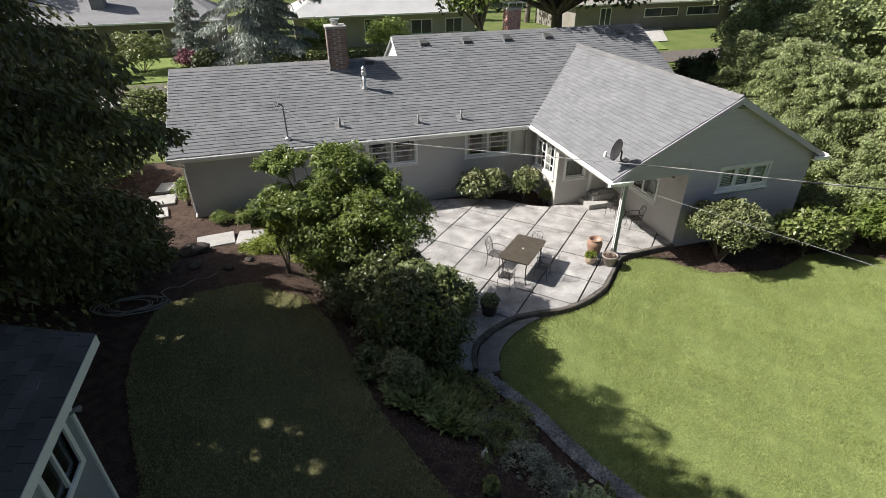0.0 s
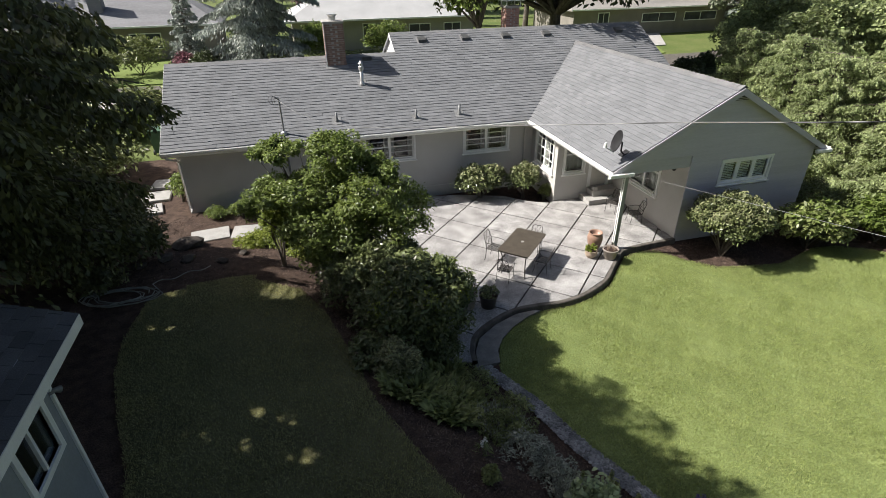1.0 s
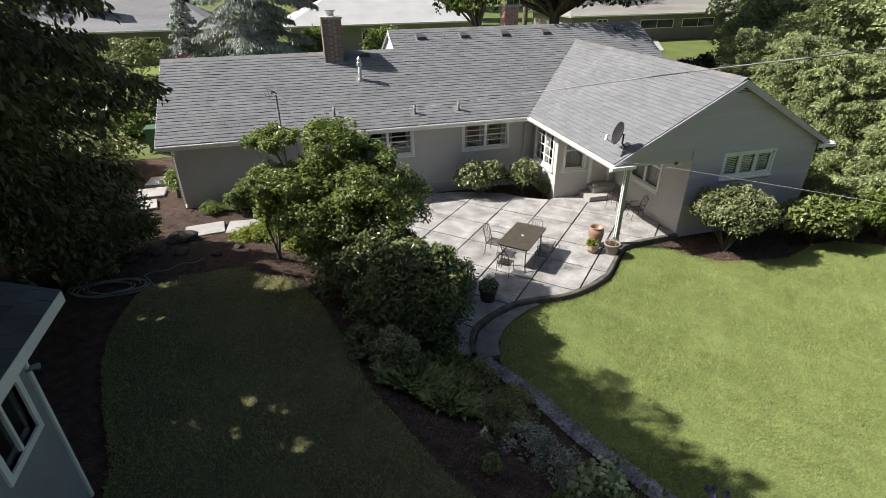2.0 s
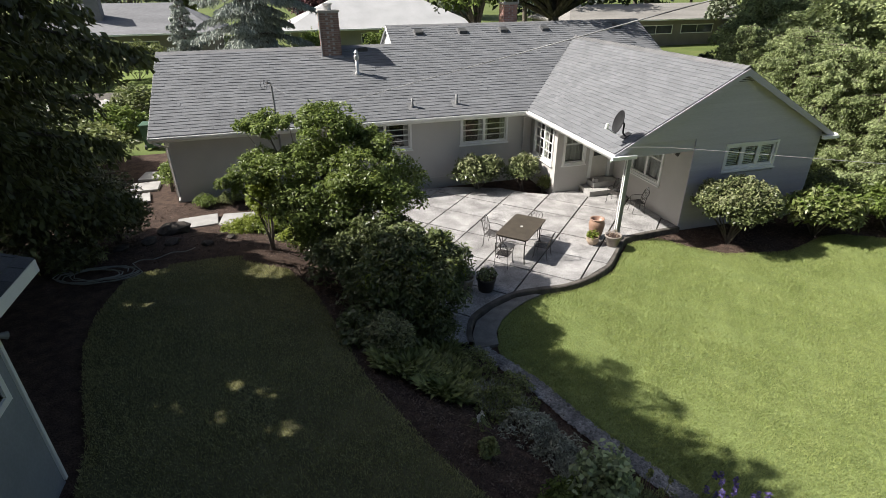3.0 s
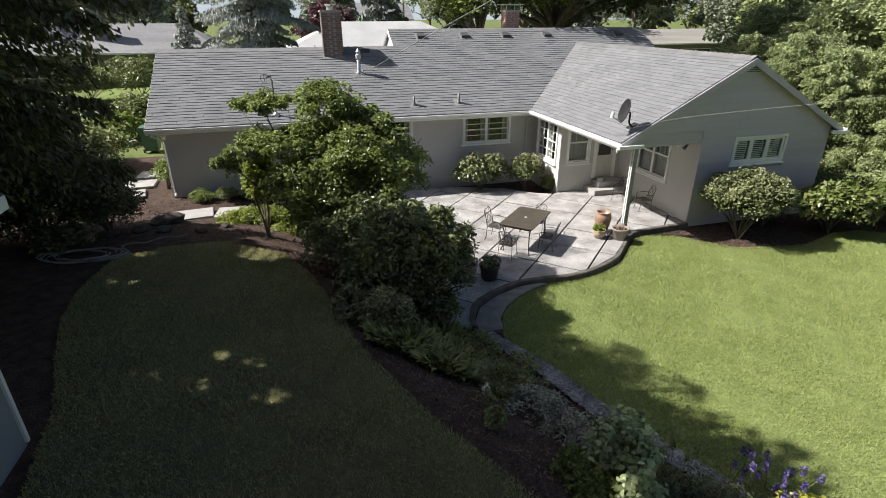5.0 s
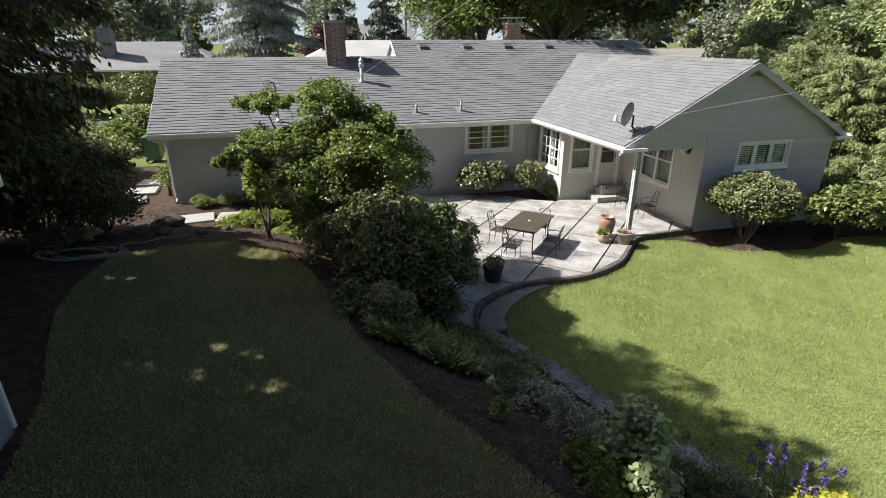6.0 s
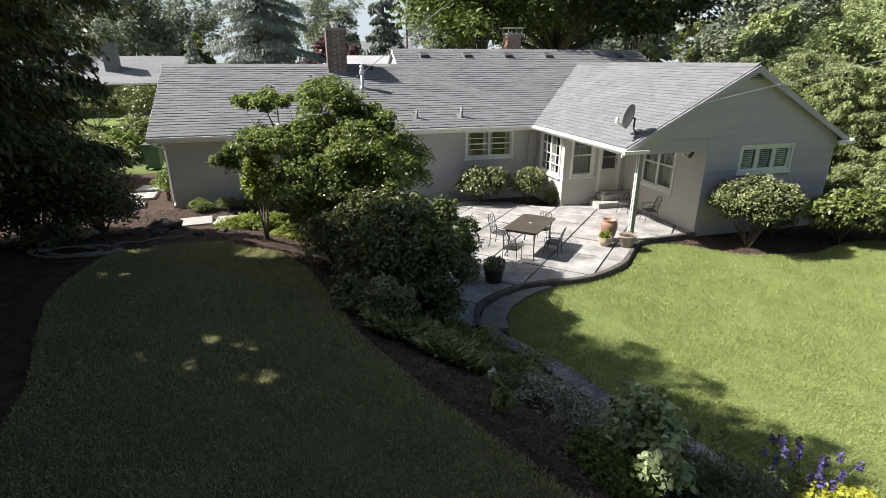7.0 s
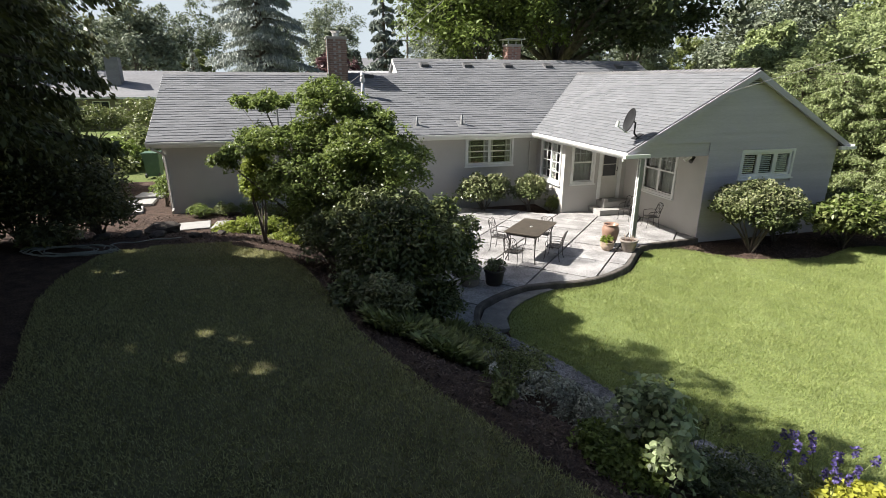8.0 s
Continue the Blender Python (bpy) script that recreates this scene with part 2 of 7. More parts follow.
# ---- geometry helpers ----
class Geo:
    """Gathers vertices and faces of one mesh."""

    def __init__(self):
        self.v, self.f = [], []

    def add(self, verts, faces):
        k = len(self.v)
        self.v += [tuple(p) for p in verts]
        self.f += [tuple(i + k for i in q) for q in faces]
        return self

    def box(self, c, s, rz=0.0, tilt=None):
        x, y, z = s[0] / 2, s[1] / 2, s[2] / 2
        pts = [Vector(p) for p in ((-x, -y, -z), (x, -y, -z), (x, y, -z), (-x, y, -z), (-x, -y, z), (x, -y, z), (x, y, z), (-x, y, z))]
        m = tilt if tilt else Matrix.Rotation(rz, 3, "Z")
        return self.add([m @ p + Vector(c) for p in pts], [(0, 3, 2, 1), (4, 5, 6, 7), (0, 1, 5, 4), (1, 2, 6, 5), (2, 3, 7, 6), (3, 0, 4, 7)])

    def span(self, a, b):
        return self.box([(p + q) / 2 for p, q in zip(a, b)], [abs(q - p) for p, q in zip(a, b)])

    def prism(self, poly, z0, z1):
        n = len(poly)
        area = sum(poly[i][0] * poly[(i + 1) % n][1] - poly[(i + 1) % n][0] * poly[i][1] for i in range(n))
        if area < 0:
            poly = poly[::-1]
        lo = [(p[0], p[1], z0) for p in poly]
        hi = [(p[0], p[1], z1) for p in poly]
        return self.add(lo + hi, [tuple(range(n - 1, -1, -1)), tuple(range(n, 2 * n))] + [(i, (i + 1) % n, n + (i + 1) % n, n + i) for i in range(n)])

    def slab(self, poly3, down):
        """A sheet through 3D points with thickness along -z."""
        n = len(poly3)
        lo = [(p[0], p[1], p[2] - down) for p in poly3]
        return self.add(list(poly3) + lo, [tuple(range(n)), tuple(range(2 * n - 1, n - 1, -1))] + [((i + 1) % n, i, n + i, n + (i + 1) % n) for i in range(n)])

    def tube(self, pts, radii, n=8):
        pts = [Vector(p) for p in pts]
        if not isinstance(radii, (list, tuple)):
            radii = [radii] * len(pts)
        rings = []
        for i, p in enumerate(pts):
            d = (pts[min(i + 1, len(pts) - 1)] - pts[max(i - 1, 0)]).normalized()
            a = d.orthogonal().normalized() if i == 0 else (rings[-1][1] - d * rings[-1][1].dot(d)).normalized()
            rings.append((p, a, d.cross(a), radii[i]))
        verts = [p + (a * math.cos(2 * math.pi * k / n) + b * math.sin(2 * math.pi * k / n)) * r for p, a, b, r in rings for k in range(n)]
        faces = [(i * n + k, i * n + (k + 1) % n, (i + 1) * n + (k + 1) % n, (i + 1) * n + k) for i in range(len(pts) - 1) for k in range(n)]
        faces += [tuple(range(n - 1, -1, -1)), tuple(range((len(pts) - 1) * n, len(pts) * n))]
        return self.add(verts, faces)

    def lathe(self, profile, c=(0, 0, 0), n=24):
        verts = [(c[0] + r * math.cos(2 * math.pi * k / n), c[1] + r * math.sin(2 * math.pi * k / n), c[2] + z) for r, z in profile for k in range(n)]
        m = len(profile)
        faces = [(i * n + k, i * n + (k + 1) % n, (i + 1) * n + (k + 1) % n, (i + 1) * n + k) for i in range(m - 1) for k in range(n)]
        return self.add(verts, faces + [tuple(range(n - 1, -1, -1)), tuple(range((m - 1) * n, m * n))])

    def mesh(self, name, smooth=False, bevel=0.0):
        me = bpy.data.meshes.new(name)
        me.from_pydata(self.v, [], self.f)
        if bevel:
            b = bmesh.new()
            b.from_mesh(me)
            bmesh.ops.bevel(b, geom=b.edges[:], offset=bevel, segments=2, affect="EDGES", clamp_overlap=True)
            b.to_mesh(me)
            b.free()
        if smooth:
            me.polygons.foreach_set("use_smooth", [True] * len(me.polygons))
        me.update()
        return me


def quads(name, verts, nper=4):
    """One mesh from an array of separate polygons (k, nper, 3)."""
    k, nper = len(verts), len(verts[0])
    me = bpy.data.meshes.new(name)
    me.vertices.add(k * nper)
    me.vertices.foreach_set("co", np.asarray(verts, dtype=np.float32).ravel())
    me.loops.add(k * nper)
    me.loops.foreach_set("vertex_index", np.arange(k * nper, dtype=np.int32))
    me.polygons.add(k)
    me.polygons.foreach_set("loop_start", np.arange(0, k * nper, nper, dtype=np.int32))
    me.update(calc_edges=True)
    return me


def sheet(name, rows):
    """A grid mesh from rows of points."""
    h, w = len(rows), len(rows[0])
    me = bpy.data.meshes.new(name)
    me.from_pydata([p for r in rows for p in r], [], [(i * w + j, i * w + j + 1, (i + 1) * w + j + 1, (i + 1) * w + j) for i in range(h - 1) for j in range(w - 1)])
    me.polygons.foreach_set("use_smooth", [True] * len(me.polygons))
    me.update()
    return me


def as_mesh(geo, name, smooth, bevel):
    return geo.mesh(name, smooth, bevel) if isinstance(geo, Geo) else geo


def part(name, geo, mat, parent, label="", smooth=False, bevel=0.0):
    ob = new(name, as_mesh(geo, name, smooth, bevel))
    if not ob.data.materials:
        ob.data.materials.append(mat)
    ob.parent = parent
    ob.matrix_parent_inverse = parent.matrix_basis.inverted() if parent.parent is None else Matrix()
    return tagged(ob, label)


def thing(name, at, label, category, group="", kind=""):
    ob = new(name)
    ob.empty_display_size = 0.2
    ob.matrix_basis = Matrix.Translation(at)
    return tagged(ob, label, category, group, kind)


def setting(name, geo, mat, label, category="", smooth=False, bevel=0.0):
    ob = new(name, as_mesh(geo, name, smooth, bevel))
    ob.data.materials.append(mat)
    return tagged(ob, label, category, "", "structure")


def stuff(name, me, mat, label, category):
    ob = new(name, me)
    me.materials.append(mat)
    return tagged(ob, label, category, "", "stuff")


def unit(a):
    return a / np.maximum(np.linalg.norm(a, axis=-1, keepdims=True), 1e-6)


def leaves(c, axis, normal, length, width, oval=False):
    """Pointed leaf quads at c, along axis, facing normal; length and width are arrays or numbers."""
    axis = unit(axis)
    side = unit(np.cross(axis, normal))
    length, width = np.broadcast_to(length, len(c))[:, None], np.broadcast_to(width, len(c))[:, None]
    up = unit(np.cross(side, axis))
    a, b = c - axis * length / 2, c + axis * length / 2
    droop = up * width * 0.25
    if oval:
        s = side * width / 2
        return np.stack([a - droop, c - axis * length * 0.22 + s * 0.8, c + axis * length * 0.14 + s, b - droop * 1.6, c + axis * length * 0.14 - s, c - axis * length * 0.22 - s * 0.8], 1)
    return np.stack([a - droop, c + side * width / 2 + axis * length * 0.05, b - droop, c - side * width / 2 + axis * length * 0.05], 1)


def lump_leaves(r, lumps, per, size, aspect=2.2, up=0.5, loose=0.25, squash=1.0, oval=False):
    """Leaves on the shells of many small lumps, each (centre, radius)."""
    out = []
    for c, rad in lumps:
        n = max(8, int(per * (0.75 + 0.5 * r.random())))
        d = unit(r.normal(size=(n, 3)))
        d[:, 2] = np.where(d[:, 2] < -0.35, -d[:, 2], d[:, 2])
        dist = rad * (1 - loose * r.random(n) ** 1.5 + 0.12 * r.normal(size=n))
        p = np.asarray(c) + d * dist[:, None] * np.array((1, 1, squash))
        nrm = unit(d * (1 - up) + np.array((0, 0, up)) + 0.45 * r.normal(size=(n, 3)))
        ax = np.cross(nrm, unit(r.normal(size=(n, 3))))
        ax = ax + d * 0.5 - np.array((0, 0, 0.25))
        ln = size * (0.65 + 0.7 * r.random(n))
        out.append(leaves(p, ax, nrm, ln, ln / aspect, oval))
    return np.concatenate(out)


def mound(r, c, radii, n, lump, low=-0.2, rough=0.16):
    """Lump centres over an uneven ellipsoid."""
    out = []
    while len(out) < n:
        d = unit(r.normal(size=3))
        if d[2] < low:
            continue
        k = 1 - 0.35 * r.random() ** 2 + rough * noise.noise(Vector(d * 2.2) + Vector(c)) * 1.6
        out.append((np.asarray(c) + d * np.asarray(radii) * k, lump * (0.7 + 0.6 * r.random())))
    return out


def stems(g, r, base, lumps, count, rad, n=6):
    """Bent limbs from base to some of the lump centres."""
    pick = r.permutation(len(lumps))[:count]
    for i in pick:
        tip = Vector(lumps[i][0])
        b = Vector(base) + Vector((r.normal() * rad, r.normal() * rad, 0))
        mid = b.lerp(tip, 0.45) + Vector((r.normal() * 0.12, r.normal() * 0.12, 0.12)) * (tip - b).length * 0.5
        g.tube([b, b.lerp(mid, 0.5) + Vector((0, 0, 0.03)), mid, mid.lerp(tip, 0.6), tip], [rad, rad * 0.8, rad * 0.6, rad * 0.4, rad * 0.15], n)
    return g


def smooth_step(a, b, x):
    t = min(1.0, max(0.0, (x - a) / (b - a)))
    return t * t * (3 - 2 * t)


def along(table, y):
    """Linear look-up in a short table of (y, value)."""
    if y <= table[0][0]:
        return table[0][1]
    for (y0, v0), (y1, v1) in zip(table, table[1:]):
        if y <= y1:
            return v0 + (v1 - v0) * (y - y0) / (y1 - y0)
    return table[-1][1]


# ---- the lie of the land ----
LAWN_EDGE = [(-6, 7.2), (-2, 5.0), (1.5, 3.2), (3.2, 2.15), (4.9, 1.3), (6.6, 0.68), (8.0, 0.42), (9.6, 0.05), (10.8, -0.45), (11.5, -1.5)]
STRIP_EDGE = [(-6, 10.0), (-2, 7.4), (1.5, 5.9), (3.2, 5.05), (4.6, 4.42), (5.5, 4.02), (6.8, 3.62), (8.0, 3.02), (9.5, 2.6), (17, 2.6)]
LOW, PATIO = -0.10, 0.03


def land(x, y):
    top = 1.02 + 0.06 * (0.7 - max(x, -8.0)) - 0.05 * max(-2.0, min(y, 11.0) - 6.0)
    top += (0.33 - top) * smooth_step(11.2, 16.0, y)
    if y > 24:
        top += (0.0 - top) * smooth_step(24, 36, y)
    a, b = along(LAWN_EDGE, y), along(STRIP_EDGE, y)
    if y > 11.5:
        a, b = -1.5 - (y - 11.5) * 0.3, 2.6
    k = 1.0 - smooth_step(0.0, 1.0, (x - a - 0.1) / max(0.6, b - a - 0.2))
    low = LOW + 0.10 * smooth_step(22, 36, y)
    return low + (top - low) * k
# ---- ground and lawns ----
def ground_sheet():
    xs = np.concatenate([[-3000, -1200, -500, -250, -140, -90, -60, -40, -28, -20], np.arange(-14, 20, 0.4), [20, 24, 30, 40, 55, 75, 110, 180, 350, 800, 3000]])
    ys = np.concatenate([[-3000, -1000, -400, -150, -70, -35, -18], np.arange(-10, 24, 0.4), [24, 27, 30, 34, 38, 44, 52, 64, 80, 110, 160, 300, 700, 3000]])
    me = sheet("ground", [[(x, y, land(x, y) - 0.03) for x in xs] for y in ys])
    me.materials.append(M_FARGRASS)
    me.materials.append(M_MULCH)
    w = len(xs) - 1
    idx = []
    for i in range(len(ys) - 1):
        for j in range(w):
            x, y = (xs[j] + xs[j + 1]) / 2, (ys[i] + ys[i + 1]) / 2
            idx.append(1 if -13 < x < 18.6 and -9 < y < 23.5 else 0)
    me.polygons.foreach_set("material_index", idx)
    return tagged(new("ground", me), "gently sloping garden ground with bark mulch and far grass", "ground", "", "structure")


def strip_surface(name, ys, left, right, n, lift, bumpy=0.0):
    rows = []
    for y in ys:
        a, b = left(y), right(y)
        row = []
        for k in range(n + 1):
            x = a + (b - a) * k / n
            edge = 0.02 if k in (0, n) else 0.0
            row.append((x, y, land(x, y) + lift - edge + bumpy * noise.noise(Vector((x * 1.3, y * 1.3, 0)))))
        rows.append(row)
    return sheet(name, rows)


ground_sheet()
LEFT_FAR = [(-6, -3.0), (4, -2.75), (6.0, -3.05), (7.2, -3.45), (8.4, -3.78), (9.5, -3.9), (11.0, -3.75), (11.5, -3.0), (11.75, -1.9)]
left_edge = lambda y: along(LEFT_FAR, y)
wob = lambda y, s: 0.035 * noise.noise(Vector((y * 2.1, s, 0)))
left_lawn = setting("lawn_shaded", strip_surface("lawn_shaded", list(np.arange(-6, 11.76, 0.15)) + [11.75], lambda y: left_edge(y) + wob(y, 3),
                    lambda y: max(left_edge(y) + 0.02, along(LAWN_EDGE, y) + wob(y, 7)) if y < 11.5 else max(left_edge(y) + 0.02, -1.55), 26, 0.025, 0.012), M_GRASS_SHADE,
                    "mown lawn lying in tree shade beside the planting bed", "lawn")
# the sunny lawn is bounded by the path, the patio kerb and the shrub beds
LAWN_TOP = [(3.6, 8.05), (3.9, 8.7), (4.35, 9.12), (4.85, 9.38), (5.4, 9.48), (6.1, 9.46), (6.8, 9.6), (7.6, 10.0), (8.2, 10.6), (8.85, 11.22), (9.5, 11.42),
            (10.0, 11.3), (10.5, 10.55), (11.1, 9.98), (12.0, 9.75), (13.0, 9.6), (13.9, 9.85), (14.6, 10.05), (15.4, 9.95), (16.2, 9.5), (17.2, 8.4), (18.2, 7.4)]


def sunny_lawn():
    rows = []
    for i in range(61):
        k = i / 60
        row = []
        for j in range(91):
            x_top = 3.6 + (18.2 - 3.6) * j / 90
            y_top = along(LAWN_TOP, x_top) + 0.03 * noise.noise(Vector((x_top * 2.3, 5, 0)))
            y = y_top + (-8 - y_top) * k
            left = along(STRIP_EDGE, y) + 0.33
            x = x_top + (left + (19.0 - left) * j / 90 - x_top) * smooth_step(0, 0.045, k)
            row.append((x, y, LOW + 0.015 + 0.015 * noise.noise(Vector((x, y, 1.0))) - (0.03 if i == 0 or j == 0 else 0)))
        rows.append(row)
    return sheet("lawn_sunny", rows)


setting("lawn_sunny", sunny_lawn(), M_GRASS, "sunlit mown lawn sweeping round the patio kerb", "lawn")


def grass_blades(name, n, inside, box, seed, z_of, label, mat):
    r = np.random.default_rng(seed)
    x0, x1, y0, y1 = box
    p = np.stack([r.uniform(x0, x1, n), r.uniform(y0, y1, n)], 1)
    p = np.array([(x, y, z_of(x, y)) for x, y in p if inside(x, y)])
    k = len(p)
    a = r.uniform(0, 2 * np.pi, k)
    w, h = r.uniform(0.004, 0.009, k), r.uniform(0.02, 0.052, k)
    side = np.stack([np.cos(a) * w, np.sin(a) * w, 0 * a], 1)
    tip = p + np.stack([r.normal(size=k) * 0.02, r.normal(size=k) * 0.02, h], 1)
    return stuff(name, quads(name, np.stack([p - side, p + side, tip], 1), 3), mat, label, "grass")


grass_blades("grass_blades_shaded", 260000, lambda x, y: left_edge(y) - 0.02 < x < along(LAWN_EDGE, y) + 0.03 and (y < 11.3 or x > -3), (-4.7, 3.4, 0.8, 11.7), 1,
             lambda x, y: land(x, y) + 0.02, "short grass of the shaded lawn", M_BLADE_SHADE)
grass_blades("grass_blades_sunny", 420000, lambda x, y: along(STRIP_EDGE, y) + 0.33 < x and y < along(LAWN_TOP, x) + 0.03, (3.6, 17, 2.2, 11.4), 2,
             lambda x, y: LOW + 0.012, "short grass of the sunlit lawn", M_BLADE)


def chips(name, n, inside, box, seed, label):
    r = np.random.default_rng(seed)
    x0, x1, y0, y1 = box
    p = np.array([(x, y, land(x, y) - 0.012) for x, y in zip(r.uniform(x0, x1, n), r.uniform(y0, y1, n)) if inside(x, y)])
    nr = unit(r.normal(size=(len(p), 3)) * 0.5 + np.array((0, 0, 1)))
    q = leaves(p, np.cross(nr, r.normal(size=(len(p), 3))), nr, r.uniform(0.03, 0.09, len(p)), r.uniform(0.012, 0.03, len(p)))
    return stuff(name, quads(name, q), M_CHIP, label, "mulch")


chips("bark_chips", 26000, lambda x, y: along(LAWN_EDGE, y) + 0.03 < x < along(STRIP_EDGE, y), (-1, 5.2, 1.5, 11.3), 3, "scattered red-brown bark chips on the bed")
chips("bark_chips_by_house", 9000, lambda x, y: not (y < along(LAWN_TOP, x)), (9.6, 18, 9.5, 11.7), 4, "dry bark chips under the round shrubs")
chips("bark_chips_by_path", 6000, lambda x, y: True, (-5, 0.8, 11.7, 17.2), 5, "bark chips beside the stepping slabs")


def pebble_strip():
    r = np.random.default_rng(8)
    g = Geo()
    ico = [Vector(p) for p in ((0, 0, 1), (0.894, 0, 0.447), (0.276, 0.851, 0.447), (-0.724, 0.526, 0.447), (-0.724, -0.526, 0.447), (0.276, -0.851, 0.447))]
    for _ in range(4600):
        y = r.uniform(1.5, 8.1)
        x = along(STRIP_EDGE, y) + r.uniform(0.02, 0.36)
        s = r.uniform(0.018, 0.045)
        m = Matrix.Rotation(r.uniform(0, 6.28), 3, "Z") @ Matrix.Diagonal((s * r.uniform(0.8, 1.4), s, s * 0.8))
        o = Vector((x, y, max(land(x, y), LOW + 0.01) - 0.005))
        g.add([o + m @ (p + Vector((r.normal() * 0.1, r.normal() * 0.1, 0))) for p in ico], [(0, 1, 2), (0, 2, 3), (0, 3, 4), (0, 4, 5), (0, 5, 1)])
    return stuff("pebbles", g.mesh("pebbles"), M_PEBBLE, "grey river pebbles in a drainage strip along the lawn", "pebbles")


pebble_strip()

# ---- patio ----
KERB = [(3.0, 8.1), (3.08, 8.5), (3.35, 9.0), (3.95, 9.4), (4.62, 9.66), (5.3, 9.68), (5.98, 9.64), (6.7, 9.8), (7.5, 10.2), (8.1, 10.78), (8.7, 11.38),
        (9.05, 11.56), (9.5, 11.62), (10.2, 11.68), (10.86, 11.7)]
OUTLINE = KERB + [(10.86, 15.34), (8.6, 15.34), (8.35, 15.25), (7.75, 15.55), (6.97, 16.3), (5.5, 16.85), (3.8, 17.15), (2.2, 17.2), (1.6, 15.5), (1.9, 13), (2.2, 10.5), (2.4, 8.3)]


def clip(poly, a, b, c):
    """Keep the side a x + b y >= c of a polygon."""
    out = []
    for i, p in enumerate(poly):
        q = poly[(i + 1) % len(poly)]
        dp, dq = a * p[0] + b * p[1] - c, a * q[0] + b * q[1] - c
        if dp >= 0:
            out.append(p)
        if (dp > 0 > dq) or (dp < 0 < dq):
            t = dp / (dp - dq)
            out.append((p[0] + (q[0] - p[0]) * t, p[1] + (q[1] - p[1]) * t))
    return out


patio = setting("patio", Geo().prism(OUTLINE, -0.25, PATIO - 0.035), M_JOINT, "patio of large diagonal concrete slabs with dark joints", "patio")
ANG = radians(45.6)
U, V = (math.cos(ANG), math.sin(ANG)), (math.sin(ANG), -math.cos(ANG))
pr = random.Random(4)
U_LINES = [7.5, 8.75, 10.0, 11.33, 12.62, 13.86, 15.14, 16.3, 17.5, 18.7, 20.0]
V_LINES = [-13.2, -11.96, -10.7, -9.5, -8.3, -7.2, -5.9, -4.69, -3.43, -2.18, -0.95, 0.3]
for u0, u1 in zip(U_LINES, U_LINES[1:]):
    for v0, v1 in zip(V_LINES, V_LINES[1:]):
        gu, gv = 0.02, 0.022
        poly = clip(clip(clip(clip(OUTLINE, *U, u0 + gu), -U[0], -U[1], -u1 + gu), *V, v0 + gv), -V[0], -V[1], -v1 + gv)
        if len(poly) > 2:
            area = abs(sum(poly[i][0] * poly[(i + 1) % len(poly)][1] - poly[(i + 1) % len(poly)][0] * poly[i][1] for i in range(len(poly)))) / 2
            if area > 0.02:
                part("slab", Geo().prism(poly, PATIO - 0.05, PATIO + pr.uniform(-0.006, 0.006)), M_SLAB, patio)


def kerb_along(pts, w, z0, z1):
    g = Geo()
    dense = []
    for i in range(len(pts) - 1):
        p0, p1, p2, p3 = (Vector(pts[max(0, min(len(pts) - 1, i + d))]) for d in (-1, 0, 1, 2))
        for k in range(6):
            t = k / 6
            dense.append(0.5 * (2 * p1 + (p2 - p0) * t + (2 * p0 - 5 * p1 + 4 * p2 - p3) * t * t + (3 * p1 - p0 - 3 * p2 + p3) * t ** 3))
    dense.append(Vector(pts[-1]))
    rows = []
    for i, p in enumerate(dense):
        d = (dense[min(i + 1, len(dense) - 1)] - dense[max(i - 1, 0)]).normalized()
        o = Vector((d.y, -d.x))
        z = z1 + 0.006 * noise.noise(Vector((p.x * 3, p.y * 3, 0)))
        rows.append([(p.x, p.y, z), (p.x + o.x * (w - 0.02), p.y + o.y * (w - 0.02), z), (p.x + o.x * w, p.y + o.y * w, z - 0.02), (p.x + o.x * (w + 0.02), p.y + o.y * (w + 0.02), z0)])
    verts = [q for row in rows for q in row]
    g.add(verts, [(i * 4 + k, i * 4 + k + 1, (i + 1) * 4 + k + 1, (i + 1) * 4 + k) for i in range(len(rows) - 1) for k in range(3)])
    return g


setting("kerb", kerb_along(KERB, 0.11, -0.25, PATIO + 0.012), M_KERB, "low curved concrete kerb edging the patio", "kerb")
PATH_OUT = [(3.62, 8.0), (3.72, 8.4), (4.0, 8.78), (4.4, 9.1), (4.88, 9.36), (5.3, 9.5)]
setting("garden_path", Geo().prism([(3.12, 8.0), (3.2, 8.45), (3.45, 8.9), (4.0, 9.28), (4.65, 9.54), (5.2, 9.56)] + PATH_OUT[::-1], -0.3, LOW + 0.045), M_PATH,
        "short curved concrete path between patio and lawn", "path")
walkway = setting("side_walk", Geo().prism([(-4.9, 15.0), (1.2, 14.5), (1.2, 15.7), (-4.9, 16.5)], -0.1, 0.12), M_JOINT, "stepping slab walk along the house wall", "path")
for px, py, sx, sy, a in ((-3.0, 15.4, 1.1, 0.8, 0.12), (-1.9, 15.35, 0.95, 0.85, -0.1), (-5.25, 18.0, 0.9, 0.85, 0.2),
                          (-5.2, 19.2, 0.95, 0.9, 0.05), (-5.1, 20.4, 0.9, 0.9, -0.1), (-0.75, 15.2, 0.8, 0.8, 0.2)):
    part("stepping_slab", Geo().box((px, py, land(px, py) + 0.01), (sx, sy, 0.09), a), M_CONCRETE, walkway, bevel=0.01)
